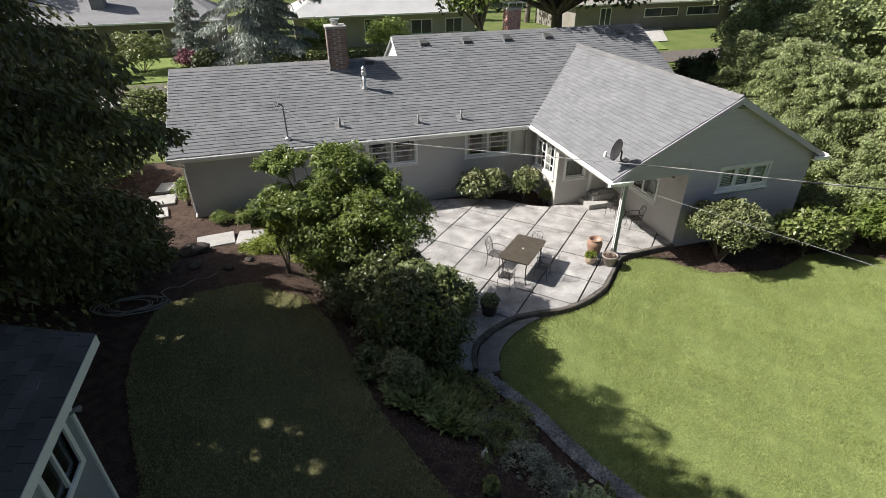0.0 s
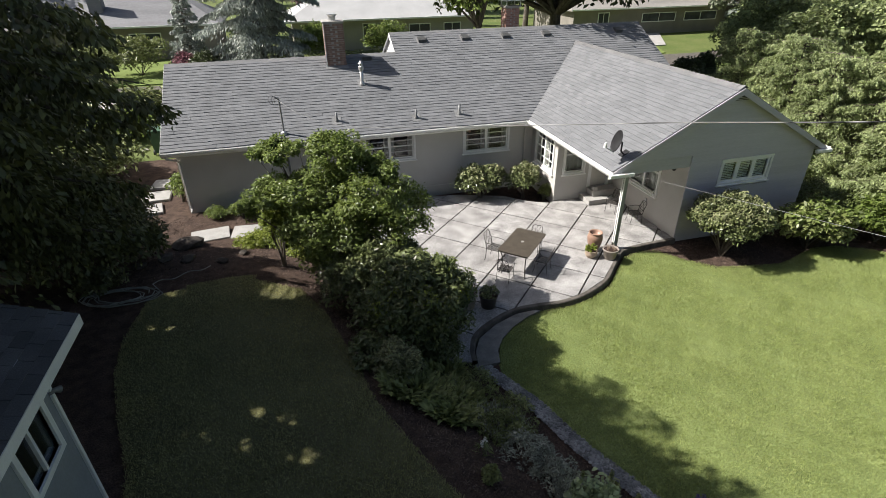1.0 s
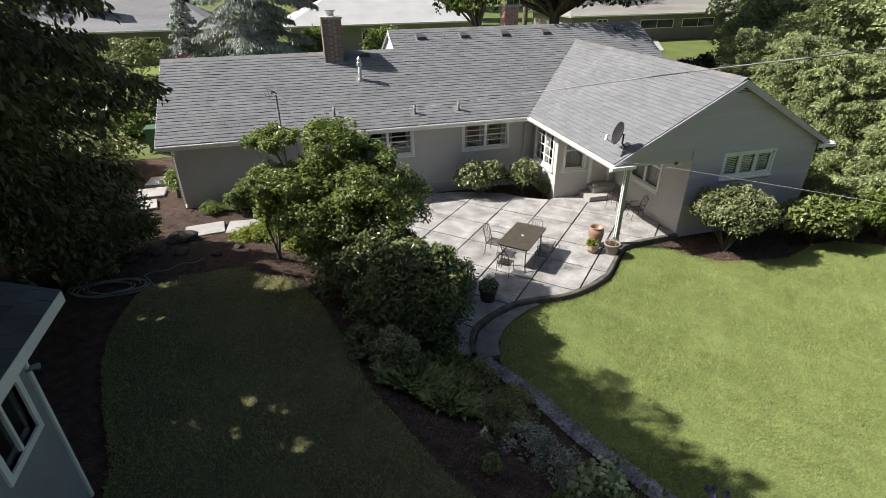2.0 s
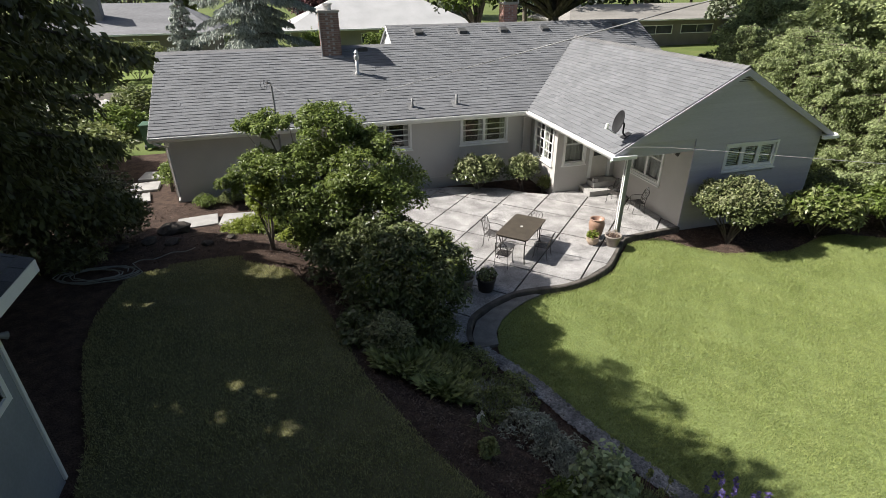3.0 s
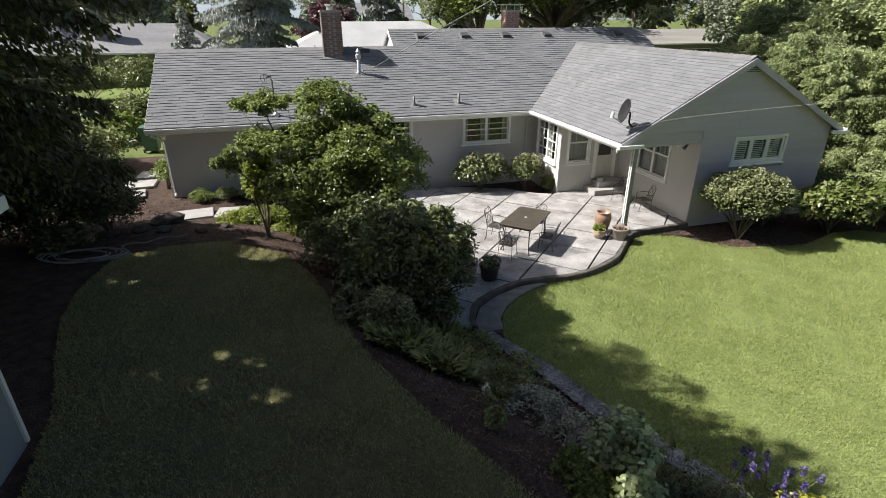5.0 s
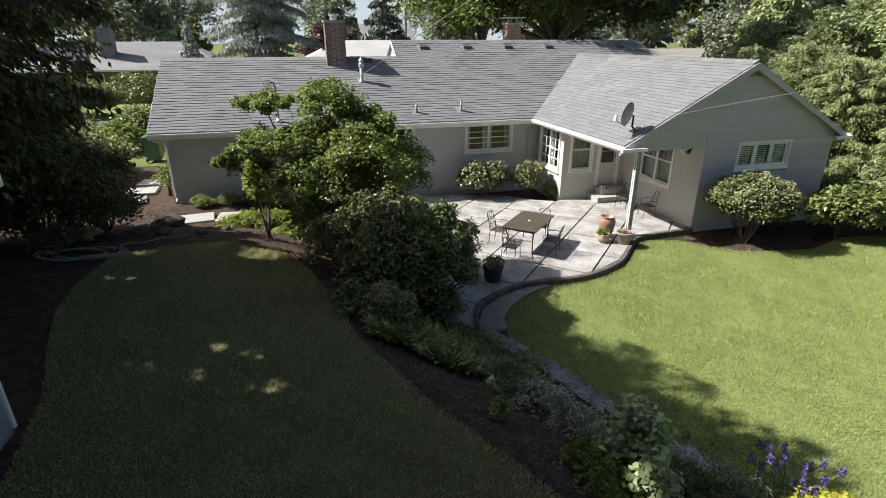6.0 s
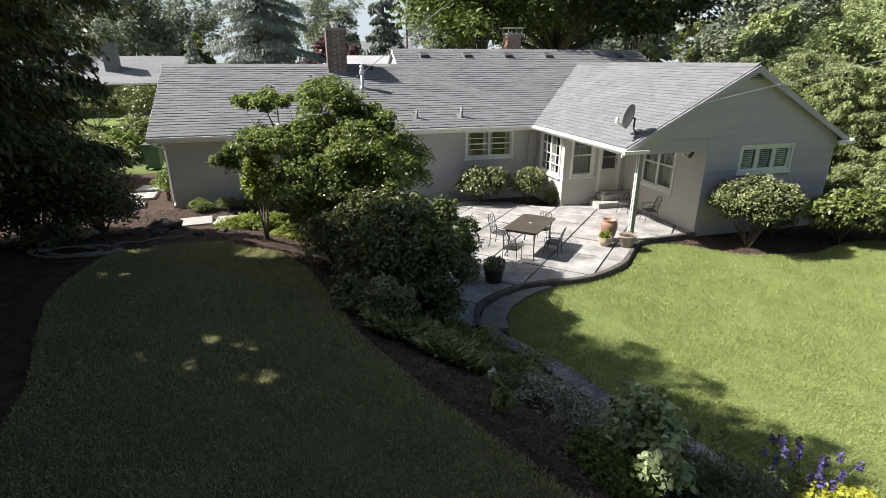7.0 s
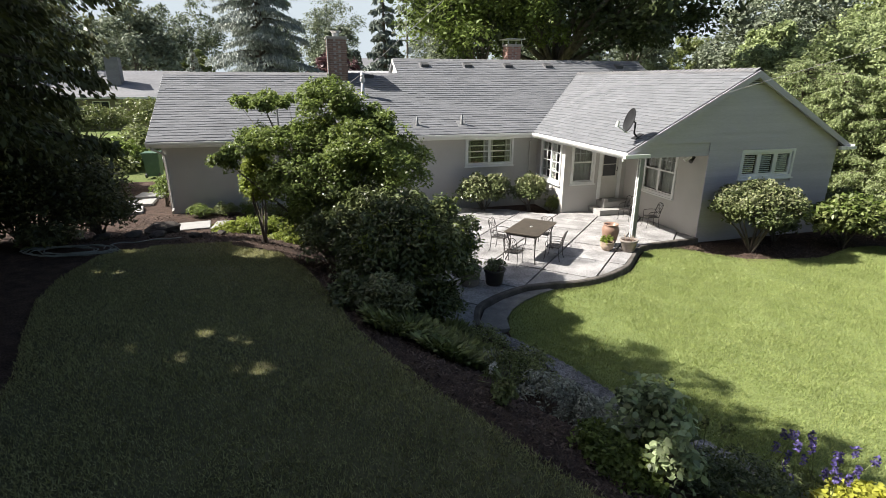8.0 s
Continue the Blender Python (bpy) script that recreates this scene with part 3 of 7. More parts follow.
# ---- the house ----
EAVE_Y, EAVE_Z, PM = 17.1, 2.565, 0.522
X_LEFT, X_STEP, X_RIGHT = -4.17, 4.075, 15.52
RIDGE_LOW_Y, RIDGE_Y = 20.88, 21.98
WING_X0, WING_X1, WING_RIDGE, WING_Y, PW = 8.193, 15.66, 11.927, 11.55, 0.542
WALL_Y, WALL_L, WALL_R, WING_WALL, DOOR_Y, PORCH_X, GABLE_Y = 17.45, -3.85, 15.35, 8.55, 15.36, 10.88, 11.7
zm = lambda y: EAVE_Z + PM * (y - EAVE_Y)
zw = lambda x: EAVE_Z + PW * (min(x, 2 * WING_RIDGE - x) - WING_X0)
RIDGE_LOW_Z, RIDGE_Z, WING_Z = zm(RIDGE_LOW_Y), zm(RIDGE_Y), zw(WING_RIDGE)
BACK_LOW_Y, BACK_Y = 2 * RIDGE_LOW_Y - EAVE_Y, 2 * RIDGE_Y - EAVE_Y
VALLEY_Y = EAVE_Y + (WING_Z - EAVE_Z) / PM

house = thing("house", (6, 17.45, 0), "single-storey grey ranch house with shingle roof and side wing", "house")


def placed(geo, o, r, n):
    """Turns local x right, y outward, z up into the world."""
    o, r, n = Vector(o), Vector(r), Vector(n)
    if r.cross(n).z < 0:
        geo.f = [q[::-1] for q in geo.f]
    geo.v = [tuple(o + r * x + n * y + Vector((0, 0, z))) for x, y, z in geo.v]
    return geo


def wall_panel(w, h, holes, thick=0.2, base=0.0):
    """A wall in local x and z, its outer face at y 0, with openings (x0, z0, x1, z1)."""
    xs = sorted({0.0, w, *[q for o in holes for q in (o[0], o[2])]})
    zs = sorted({base, h, *[q for o in holes for q in (o[1], o[3])]})
    nx, nz = len(xs), len(zs)
    g = Geo()
    g.v = [(x, y, z) for y in (0.0, -thick) for z in zs for x in xs]
    at = lambda i, k, b: b * nx * nz + k * nx + i

    def solid(i, k):
        if not (0 <= i < nx - 1 and 0 <= k < nz - 1):
            return False
        cx, cz = (xs[i] + xs[i + 1]) / 2, (zs[k] + zs[k + 1]) / 2
        return not any(o[0] < cx < o[2] and o[1] < cz < o[3] for o in holes)

    for i in range(nx - 1):
        for k in range(nz - 1):
            if solid(i, k):
                g.f.append((at(i, k, 0), at(i + 1, k, 0), at(i + 1, k + 1, 0), at(i, k + 1, 0)))
                g.f.append((at(i, k + 1, 1), at(i + 1, k + 1, 1), at(i + 1, k, 1), at(i, k, 1)))
                if not solid(i - 1, k):
                    g.f.append((at(i, k, 0), at(i, k + 1, 0), at(i, k + 1, 1), at(i, k, 1)))
                if not solid(i + 1, k):
                    g.f.append((at(i + 1, k + 1, 0), at(i + 1, k, 0), at(i + 1, k, 1), at(i + 1, k + 1, 1)))
                if not solid(i, k - 1):
                    g.f.append((at(i + 1, k, 0), at(i, k, 0), at(i, k, 1), at(i + 1, k, 1)))
                if not solid(i, k + 1):
                    g.f.append((at(i, k + 1, 0), at(i + 1, k + 1, 0), at(i + 1, k + 1, 1), at(i, k + 1, 1)))
    return g


def window(o, r, n, w, h, columns, style, label, sill=True):
    """A trimmed window whose opening starts at o (lower left of the opening on the outer face)."""
    trim = 0.075
    g = Geo()
    g.span((-trim, -0.05, -trim), (0, 0.035, h + trim)).span((w, -0.05, -trim), (w + trim, 0.035, h + trim))
    g.span((0, -0.05, h), (w, 0.035, h + trim)).span((0, -0.05, -trim), (w, 0.035, 0))
    win = part("window", placed(g, o, r, n), M_TRIM, house, label)
    if sill:
        part("sill", placed(Geo().span((-trim - 0.03, 0.0, -trim - 0.035), (w + trim + 0.03, 0.075, -trim)), o, r, n), M_TRIM, win)
    cw = w / columns
    for c in range(columns):
        x0, x1 = c * cw, (c + 1) * cw
        s = Geo()
        e = 0.07 if style == "shutter" else 0.045
        s.span((x0, -0.06, 0), (x0 + e, -0.01, h)).span((x1 - e, -0.06, 0), (x1, -0.01, h)).span((x0 + e, -0.06, 0), (x1 - e, -0.01, e)).span((x0 + e, -0.06, h - e), (x1 - e, -0.01, h))
        part("sash", placed(s, o, r, n), M_TRIM, win)
        part("pane", placed(Geo().span((x0 + e, -0.034, e), (x1 - e, -0.028, h - e)), o, r, n), M_GLASS, win).visible_shadow = False
        if style == "bars":
            for k in (1, 2, 3):
                z = e + (h - 2 * e) * k / 4
                part("muntin", placed(Geo().span((x0 + e, -0.055, z - (0.02 if k == 2 else 0.011)), (x1 - e, -0.02, z + (0.02 if k == 2 else 0.011))), o, r, n), M_TRIM, win)
        elif style == "hung":
            part("meeting_rail", placed(Geo().span((x0 + e, -0.065, h * 0.52 - 0.025), (x1 - e, -0.02, h * 0.52 + 0.025)), o, r, n), M_TRIM, win)
            for k in (1, 2):
                part("muntin", placed(Geo().span((x0 + e + (cw - 2 * e) * k / 3 - 0.008, -0.05, h * 0.52), (x0 + e + (cw - 2 * e) * k / 3 + 0.008, -0.03, h - e)), o, r, n), M_TRIM, win)
            part("muntin", placed(Geo().span((x0 + e, -0.05, h * 0.76 - 0.008), (x1 - e, -0.03, h * 0.76 + 0.008)), o, r, n), M_TRIM, win)
        elif style == "grid":
            for k in (1,):
                part("muntin", placed(Geo().span((x0 + cw / 2 - 0.01, -0.055, e), (x0 + cw / 2 + 0.01, -0.025, h - e)), o, r, n), M_TRIM, win)
            for k in (1, 2, 3):
                part("muntin", placed(Geo().span((x0 + e, -0.055, h * k / 4 - 0.01), (x1 - e, -0.025, h * k / 4 + 0.01)), o, r, n), M_TRIM, win)
        if style == "shutter":
            for k in range(9):
                z = e + 0.02 + (h - 2 * e - 0.03) * k / 9
                part("slat", placed(Geo().add([(x0 + e + 0.035, -0.046, z), (x1 - e - 0.035, -0.046, z), (x1 - e - 0.035, -0.066, z + 0.03), (x0 + e + 0.035, -0.066, z + 0.03),
                                               (x0 + e + 0.035, -0.052, z - 0.004), (x1 - e - 0.035, -0.052, z - 0.004), (x1 - e - 0.035, -0.072, z + 0.026), (x0 + e + 0.035, -0.072, z + 0.026)],
                                              [(0, 1, 2, 3), (7, 6, 5, 4), (0, 4, 5, 1), (1, 5, 6, 2), (2, 6, 7, 3), (3, 7, 4, 0)]), o, r, n), M_BLIND, win)
        else:
            k_n = 14
            full = style == "hung"
            for side in ((0, 1.0),) if full else ((0, 0.22), (0.78, 1.0)):
                f = Geo()
                pts = [(x0 + cw * (side[0] + (side[1] - side[0]) * k / k_n), -0.17 + 0.018 * math.sin(k * 2.4)) for k in range(k_n + 1)]
                for (xa, ya), (xb, yb) in zip(pts, pts[1:]):
                    f.add([(xa, ya, 0.02), (xb, yb, 0.02), (xb, yb, h - 0.02), (xa, ya, h - 0.02), (xa, ya - 0.006, 0.02), (xb, yb - 0.006, 0.02), (xb, yb - 0.006, h - 0.02), (xa, ya - 0.006, h - 0.02)],
                          [(0, 1, 2, 3), (7, 6, 5, 4), (0, 4, 5, 1), (3, 2, 6, 7)])
                part("curtain", placed(f, o, r, n), M_CURTAIN, win, "pale drawn curtain")
    return win


RX, NX = (1, 0, 0), (0, -1, 0)
RY, NY = (0, -1, 0), (-1, 0, 0)
# front wall of the long part
W_A, W_B = (2.2, 1.47, 3.92, 2.36), (5.85, 1.46, 7.52, 2.34)
off = lambda q, d: (q[0] - d, q[1], q[2] - d, q[3])
part("wall", placed(wall_panel(WING_WALL - WALL_L, 2.6, [off(W_A, WALL_L), off(W_B, WALL_L)], 0.2, -0.3), (WALL_L, WALL_Y, 0), RX, NX), M_STUCCO, house, "warm grey stucco wall")
part("foundation", Geo().span((WALL_L + 0.02, WALL_Y - 0.03, -0.4), (WING_WALL - 0.02, WALL_Y + 0.1, 0.28)), M_STUCCO, house)
for w in (W_A, W_B):
    window((w[0], WALL_Y, w[1]), RX, NX, w[2] - w[0], w[3] - w[1], 2, "bars", "white double window with horizontal bars")
# end, back and right walls
part("wall", placed(wall_panel(BACK_LOW_Y - 0.5 - WALL_Y, 2.6, [], 0.2, -0.3), (WALL_L, BACK_LOW_Y - 0.3, 0), RY, NY), M_STUCCO, house, "warm grey stucco end wall")
part("wall", Geo().span((WALL_L, BACK_LOW_Y - 0.5, -0.3), (X_STEP, BACK_LOW_Y - 0.3, 2.6)), M_STUCCO, house)
part("wall", Geo().span((X_STEP, BACK_Y - 0.5, -0.3), (WALL_R, BACK_Y - 0.3, 2.6)), M_STUCCO, house)
part("wall", Geo().span((X_STEP, BACK_LOW_Y - 0.3, -0.3), (X_STEP + 0.2, BACK_Y - 0.5, 2.6)), M_STUCCO, house)
part("wall", Geo().span((WALL_R - 0.2, GABLE_Y + 0.2, -0.3), (WALL_R, BACK_Y - 0.5, 2.6)), M_SIDING, house)
# wing: wall beside the long part, door wall, porch wall
W_C = (0.4, 1.0, 1.78, 2.3)
part("wall", placed(wall_panel(WALL_Y - DOOR_Y, 2.55, [W_C], 0.2, -0.3), (WING_WALL, WALL_Y, 0), RY, NY), M_STUCCO, house, "sunlit stucco wall of the wing")
window((WING_WALL, WALL_Y - W_C[0], W_C[1]), RY, NY, W_C[2] - W_C[0], W_C[3] - W_C[1], 2, "grid", "white casement window with small panes")
W_D, DOOR = (8.86, 1.06, 9.6, 2.3), (9.9, 0.43, 10.64, 2.42)
part("wall", placed(wall_panel(PORCH_X + 0.2 - WING_WALL - 0.2, 2.55, [off(W_D, WING_WALL + 0.2), off(DOOR, WING_WALL + 0.2)], 0.2, -0.3), (WING_WALL + 0.2, DOOR_Y, 0), RX, NX), M_STUCCO, house, "stucco wall under the porch roof")
window((W_D[0], DOOR_Y, W_D[1]), RX, NX, W_D[2] - W_D[0], W_D[3] - W_D[1], 1, "hung", "white sash window with blind")
W_E = (DOOR_Y - 14.38, 0.98, DOOR_Y - 12.93, 2.3)
part("wall", placed(wall_panel(DOOR_Y - GABLE_Y - 0.02, 2.49, [W_E], 0.2, -0.3), (PORCH_X, DOOR_Y, 0), RY, NY), M_STUCCO, house, "pale stucco wall beside the porch")
window((PORCH_X, DOOR_Y - W_E[0], W_E[1]), RY, NY, W_E[2] - W_E[0], W_E[3] - W_E[1], 2, "hung", "white double sash window with curtains")
# door
d = Geo()
dw, dh = DOOR[2] - DOOR[0], DOOR[3] - DOOR[1]
d.span((0.05, -0.06, 0.02), (0.12, -0.02, dh - 0.04)).span((dw - 0.12, -0.06, 0.02), (dw - 0.05, -0.02, dh - 0.04)).span((0.12, -0.06, 0.02), (dw - 0.12, -0.02, 0.78)).span((0.12, -0.06, dh - 0.12), (dw - 0.12, -0.02, dh - 0.04))
door = part("door", placed(d, (DOOR[0], DOOR_Y, DOOR[1]), RX, NX), M_DOOR, house, "cream storm door with dark screen")
part("screen", placed(Geo().span((0.12, -0.05, 0.78), (dw - 0.12, -0.045, dh - 0.12)), (DOOR[0], DOOR_Y, DOOR[1]), RX, NX), M_VENT, door, "dark insect screen")
part("screen_rail", placed(Geo().span((0.12, -0.06, 1.16), (dw - 0.12, -0.035, 1.185)), (DOOR[0], DOOR_Y, DOOR[1]), RX, NX), M_DOOR, door)
part("door_handle", placed(Geo().tube([(dw - 0.1, -0.02, 0.95), (dw - 0.1, 0.03, 0.97), (dw - 0.1, 0.03, 1.07), (dw - 0.1, -0.02, 1.09)], 0.01), (DOOR[0], DOOR_Y, DOOR[1]), RX, NX), M_IRON, door, "black pull handle")
part("door_frame", placed(Geo().span((-0.07, -0.1, 0), (0.05, 0.03, dh + 0.06)).span((dw - 0.05, -0.1, 0), (dw + 0.06, 0.03, dh + 0.06)).span((0.05, -0.1, dh - 0.04), (dw - 0.05, 0.03, dh + 0.06)), (DOOR[0], DOOR_Y, DOOR[1]), RX, NX), M_TRIM, house)
# gable wall with a triple shuttered window, clad in boards
W_F = (12.03, 1.73, 13.76, 2.4)
part("wall", placed(wall_panel(WALL_R - PORCH_X - 0.205, 2.56, [off(W_F, PORCH_X + 0.205)], 0.18, -0.3), (PORCH_X + 0.205, GABLE_Y + 0.02, 0), RX, NX), M_SIDING, house, "grey gable wall")
window((W_F[0], GABLE_Y, W_F[1]), RX, NX, W_F[2] - W_F[0], W_F[3] - W_F[1], 3, "shutter", "white triple window with louvred shutters")
part("gable", Geo().add([(WING_X0 + 0.25, GABLE_Y + 0.02, 2.5), (WING_X1 - 0.25, GABLE_Y + 0.02, 2.5), (WING_RIDGE, GABLE_Y + 0.02, WING_Z - 0.1),
                         (WING_X0 + 0.25, GABLE_Y + 0.2, 2.5), (WING_X1 - 0.25, GABLE_Y + 0.2, 2.5), (WING_RIDGE, GABLE_Y + 0.2, WING_Z - 0.1)],
                        [(0, 1, 2), (5, 4, 3), (0, 3, 4, 1), (1, 4, 5, 2), (2, 5, 3, 0)]), M_SIDING, house)
part("wall_gable_end", Geo().add([(X_STEP + 0.1, RIDGE_LOW_Y - 0.55, RIDGE_LOW_Z - 0.3), (X_STEP + 0.1, BACK_Y - 0.5, 2.6), (X_STEP + 0.1, RIDGE_Y, RIDGE_Z - 0.06),
                                   (X_STEP + 0.25, RIDGE_LOW_Y - 0.55, RIDGE_LOW_Z - 0.3), (X_STEP + 0.25, BACK_Y - 0.5, 2.6), (X_STEP + 0.25, RIDGE_Y, RIDGE_Z - 0.06)],
                                  [(0, 2, 1), (3, 4, 5), (0, 3, 5, 2), (2, 5, 4, 1), (1, 4, 3, 0)]), M_TRIM, house, "small white gable between the two roof heights")
for x, ry, by in ((WALL_L, RIDGE_LOW_Y, BACK_LOW_Y), (WALL_R - 0.2, RIDGE_Y, BACK_Y)):
    part("gable", Geo().add([(x, WALL_Y, 2.6), (x, by - 0.3, 2.6), (x, ry, zm(ry) - 0.1), (x + 0.2, WALL_Y, 2.6), (x + 0.2, by - 0.3, 2.6), (x + 0.2, ry, zm(ry) - 0.1)],
                            [(0, 2, 1), (3, 4, 5), (0, 3, 5, 2), (2, 5, 4, 1), (1, 4, 3, 0)]), M_STUCCO, house)
BOARD = 0.235
z = -0.1
while z < WING_Z - 0.2:
    z1 = min(z + BOARD, WING_Z - 0.14)

    def board(x0a, x1a, x0b, x1b):
        y0, y1 = GABLE_Y - 0.004, GABLE_Y - 0.022
        g = Geo().add([(x0a, y1, z), (x1a, y1, z), (x1b, y0, z1), (x0b, y0, z1), (x0a, GABLE_Y + 0.02, z), (x1a, GABLE_Y + 0.02, z), (x1b, GABLE_Y + 0.02, z1), (x0b, GABLE_Y + 0.02, z1)],
                      [(0, 1, 2, 3), (0, 4, 5, 1), (1, 5, 6, 2), (2, 6, 7, 3), (3, 7, 4, 0)])
        part("siding_board", g, M_SIDING, house)

    if z < 2.5:
        if z1 > W_F[1] - 0.08 and z < W_F[3] + 0.08:
            board(PORCH_X - 0.02, W_F[0] - 0.075, PORCH_X - 0.02, W_F[0] - 0.075)
            board(W_F[2] + 0.075, WALL_R + 0.02, W_F[2] + 0.075, WALL_R + 0.02)
        else:
            board(PORCH_X - 0.02, WALL_R + 0.02, PORCH_X - 0.02, WALL_R + 0.02)
    else:
        rise = lambda q: (q - EAVE_Z + 0.08) / PW
        board(WING_X0 + rise(z) + 0.05, WING_X1 - rise(z) - 0.05, WING_X0 + rise(z1) + 0.05, WING_X1 - rise(z1) - 0.05)
    z += BOARD
vent = part("gable_vent", Geo().add([(WING_RIDGE - 0.36, GABLE_Y - 0.03, WING_Z - 0.38), (WING_RIDGE + 0.36, GABLE_Y - 0.03, WING_Z - 0.38), (WING_RIDGE, GABLE_Y - 0.03, WING_Z - 0.17),
                                    (WING_RIDGE - 0.36, GABLE_Y, WING_Z - 0.38), (WING_RIDGE + 0.36, GABLE_Y, WING_Z - 0.38), (WING_RIDGE, GABLE_Y, WING_Z - 0.17)],
                                   [(0, 1, 2), (0, 3, 4, 1), (1, 4, 5, 2), (2, 5, 3, 0)]), M_VENT, house, "triangular louvred gable vent")
for k in range(4):
    h = 0.05 * k + 0.02
    wv = 0.36 * (1 - h / 0.21) - 0.02
    part("slat", Geo().span((WING_RIDGE - wv, GABLE_Y - 0.045, WING_Z - 0.38 + h), (WING_RIDGE + wv, GABLE_Y - 0.028, WING_Z - 0.38 + h + 0.022)), M_SIDING, vent)
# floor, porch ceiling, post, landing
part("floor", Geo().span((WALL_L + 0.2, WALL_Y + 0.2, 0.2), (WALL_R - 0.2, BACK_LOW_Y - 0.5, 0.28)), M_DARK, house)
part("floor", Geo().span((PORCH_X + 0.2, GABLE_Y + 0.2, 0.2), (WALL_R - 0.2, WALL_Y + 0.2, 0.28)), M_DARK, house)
# added inner walls, coloured near-black so the rooms look unlit
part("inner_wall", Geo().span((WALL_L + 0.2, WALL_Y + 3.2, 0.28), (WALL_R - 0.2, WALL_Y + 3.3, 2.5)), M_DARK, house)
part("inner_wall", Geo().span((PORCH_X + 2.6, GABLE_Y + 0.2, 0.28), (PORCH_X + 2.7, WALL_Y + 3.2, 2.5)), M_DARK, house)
part("porch_soffit", Geo().span((WING_X0 + 0.06, GABLE_Y + 0.2, 2.5), (PORCH_X, DOOR_Y, 2.53)).span((WING_X0 + 0.06, DOOR_Y, 2.5), (WING_WALL, WALL_Y, 2.53)), M_TRIM, house, "painted porch ceiling")
part("soffit", Geo().span((X_LEFT + 0.08, EAVE_Y + 0.03, 2.47), (WING_WALL, WALL_Y, 2.495)), M_TRIM, house)
part("beam", Geo().span((WING_X0 + 0.1, GABLE_Y + 0.02, 2.36), (PORCH_X, GABLE_Y + 0.18, 2.5)), M_SIDING, house)
post = part("porch_post", Geo().span((8.68, 11.6, PATIO), (8.79, 11.72, 2.36)), M_POST, house, "grey square porch post", bevel=0.005)
# boards either side of the groove, white to paint the sunlit strips
for y0 in (11.602, 11.682):
    part("post_board", Geo().span((8.662, y0, PATIO + 0.09), (8.68, y0 + 0.034, 2.36)), M_TRIM, post, "post board kept white for its sunlit strip")
part("post_base", Geo().span((8.65, 11.58, PATIO), (8.81, 11.75, PATIO + 0.09)), M_STUCCO, post)
part("landing", Geo().span((9.85, 14.9, 0), (PORCH_X, DOOR_Y, 0.41)), M_CONCRETE, house, "pale concrete landing below the door", bevel=0.012)
part("step", Geo().span((9.56, 14.6, 0), (PORCH_X - 0.1, 14.9, 0.21)).span((9.56, 14.9, 0), (9.85, 15.34, 0.21)), M_CONCRETE, house, "pale concrete step")
part("step_block", Geo().span((9.88, 14.93, 0.405), (10.05, 15.07, 0.53)), M_CONCRETE, house, bevel=0.01)

# ---- roof ----
def deck(poly, label=""):
    return part("roof", Geo().slab(poly, 0.12), M_SHINGLE, house, label)


main_roof = deck([(X_LEFT, EAVE_Y, EAVE_Z), (WING_X0, EAVE_Y, EAVE_Z), (WING_RIDGE, VALLEY_Y, WING_Z), (X_RIGHT - 0.0, EAVE_Y + 0.1, zm(EAVE_Y + 0.1)), (X_RIGHT, RIDGE_Y, RIDGE_Z), (X_STEP, RIDGE_Y, RIDGE_Z),
                  (X_STEP, RIDGE_LOW_Y, RIDGE_LOW_Z), (X_LEFT, RIDGE_LOW_Y, RIDGE_LOW_Z)], "weathered grey shingle slope of the long roof")
deck([(X_STEP, RIDGE_LOW_Y, RIDGE_LOW_Z), (X_STEP, BACK_LOW_Y, EAVE_Z), (X_LEFT, BACK_LOW_Y, EAVE_Z), (X_LEFT, RIDGE_LOW_Y, RIDGE_LOW_Z)])
deck([(X_RIGHT, RIDGE_Y, RIDGE_Z), (X_RIGHT, BACK_Y, EAVE_Z), (X_STEP, BACK_Y, EAVE_Z), (X_STEP, RIDGE_Y, RIDGE_Z)])
wing_roof = deck([(WING_X0, WING_Y, EAVE_Z), (WING_RIDGE, WING_Y, WING_Z), (WING_RIDGE, VALLEY_Y, WING_Z), (WING_X0, EAVE_Y, EAVE_Z)], "pale grey shingle slope of the wing roof")
deck([(WING_X1, WING_Y, EAVE_Z), (WING_X1, EAVE_Y, EAVE_Z), (WING_RIDGE, VALLEY_Y, WING_Z), (WING_RIDGE, WING_Y, WING_Z)])
COURSE, TAB = 0.15, 0.33
tab_rng = random.Random(11)


def tab_points(w, ex=COURSE):
    """A shingle in local x (along), y (up the slope), z (off the deck)."""
    return [(0.0015, 0, 0), (w - 0.0015, 0, 0), (w - 0.0015, ex + 0.03, 0), (0.0015, ex + 0.03, 0), (0.0015, 0, 0.019), (w - 0.0015, 0, 0.019), (w - 0.0015, ex + 0.03, 0.004), (0.0015, ex + 0.03, 0.004)]


TAB_FACES = [(4, 5, 6, 7), (0, 1, 5, 4), (1, 2, 6, 5), (3, 0, 4, 7)]
TAB_MESH = bpy.data.meshes.new("shingle")
TAB_MESH.from_pydata(tab_points(TAB), [], TAB_FACES)
TAB_MESH.materials.append(M_SHINGLE_PIECE)


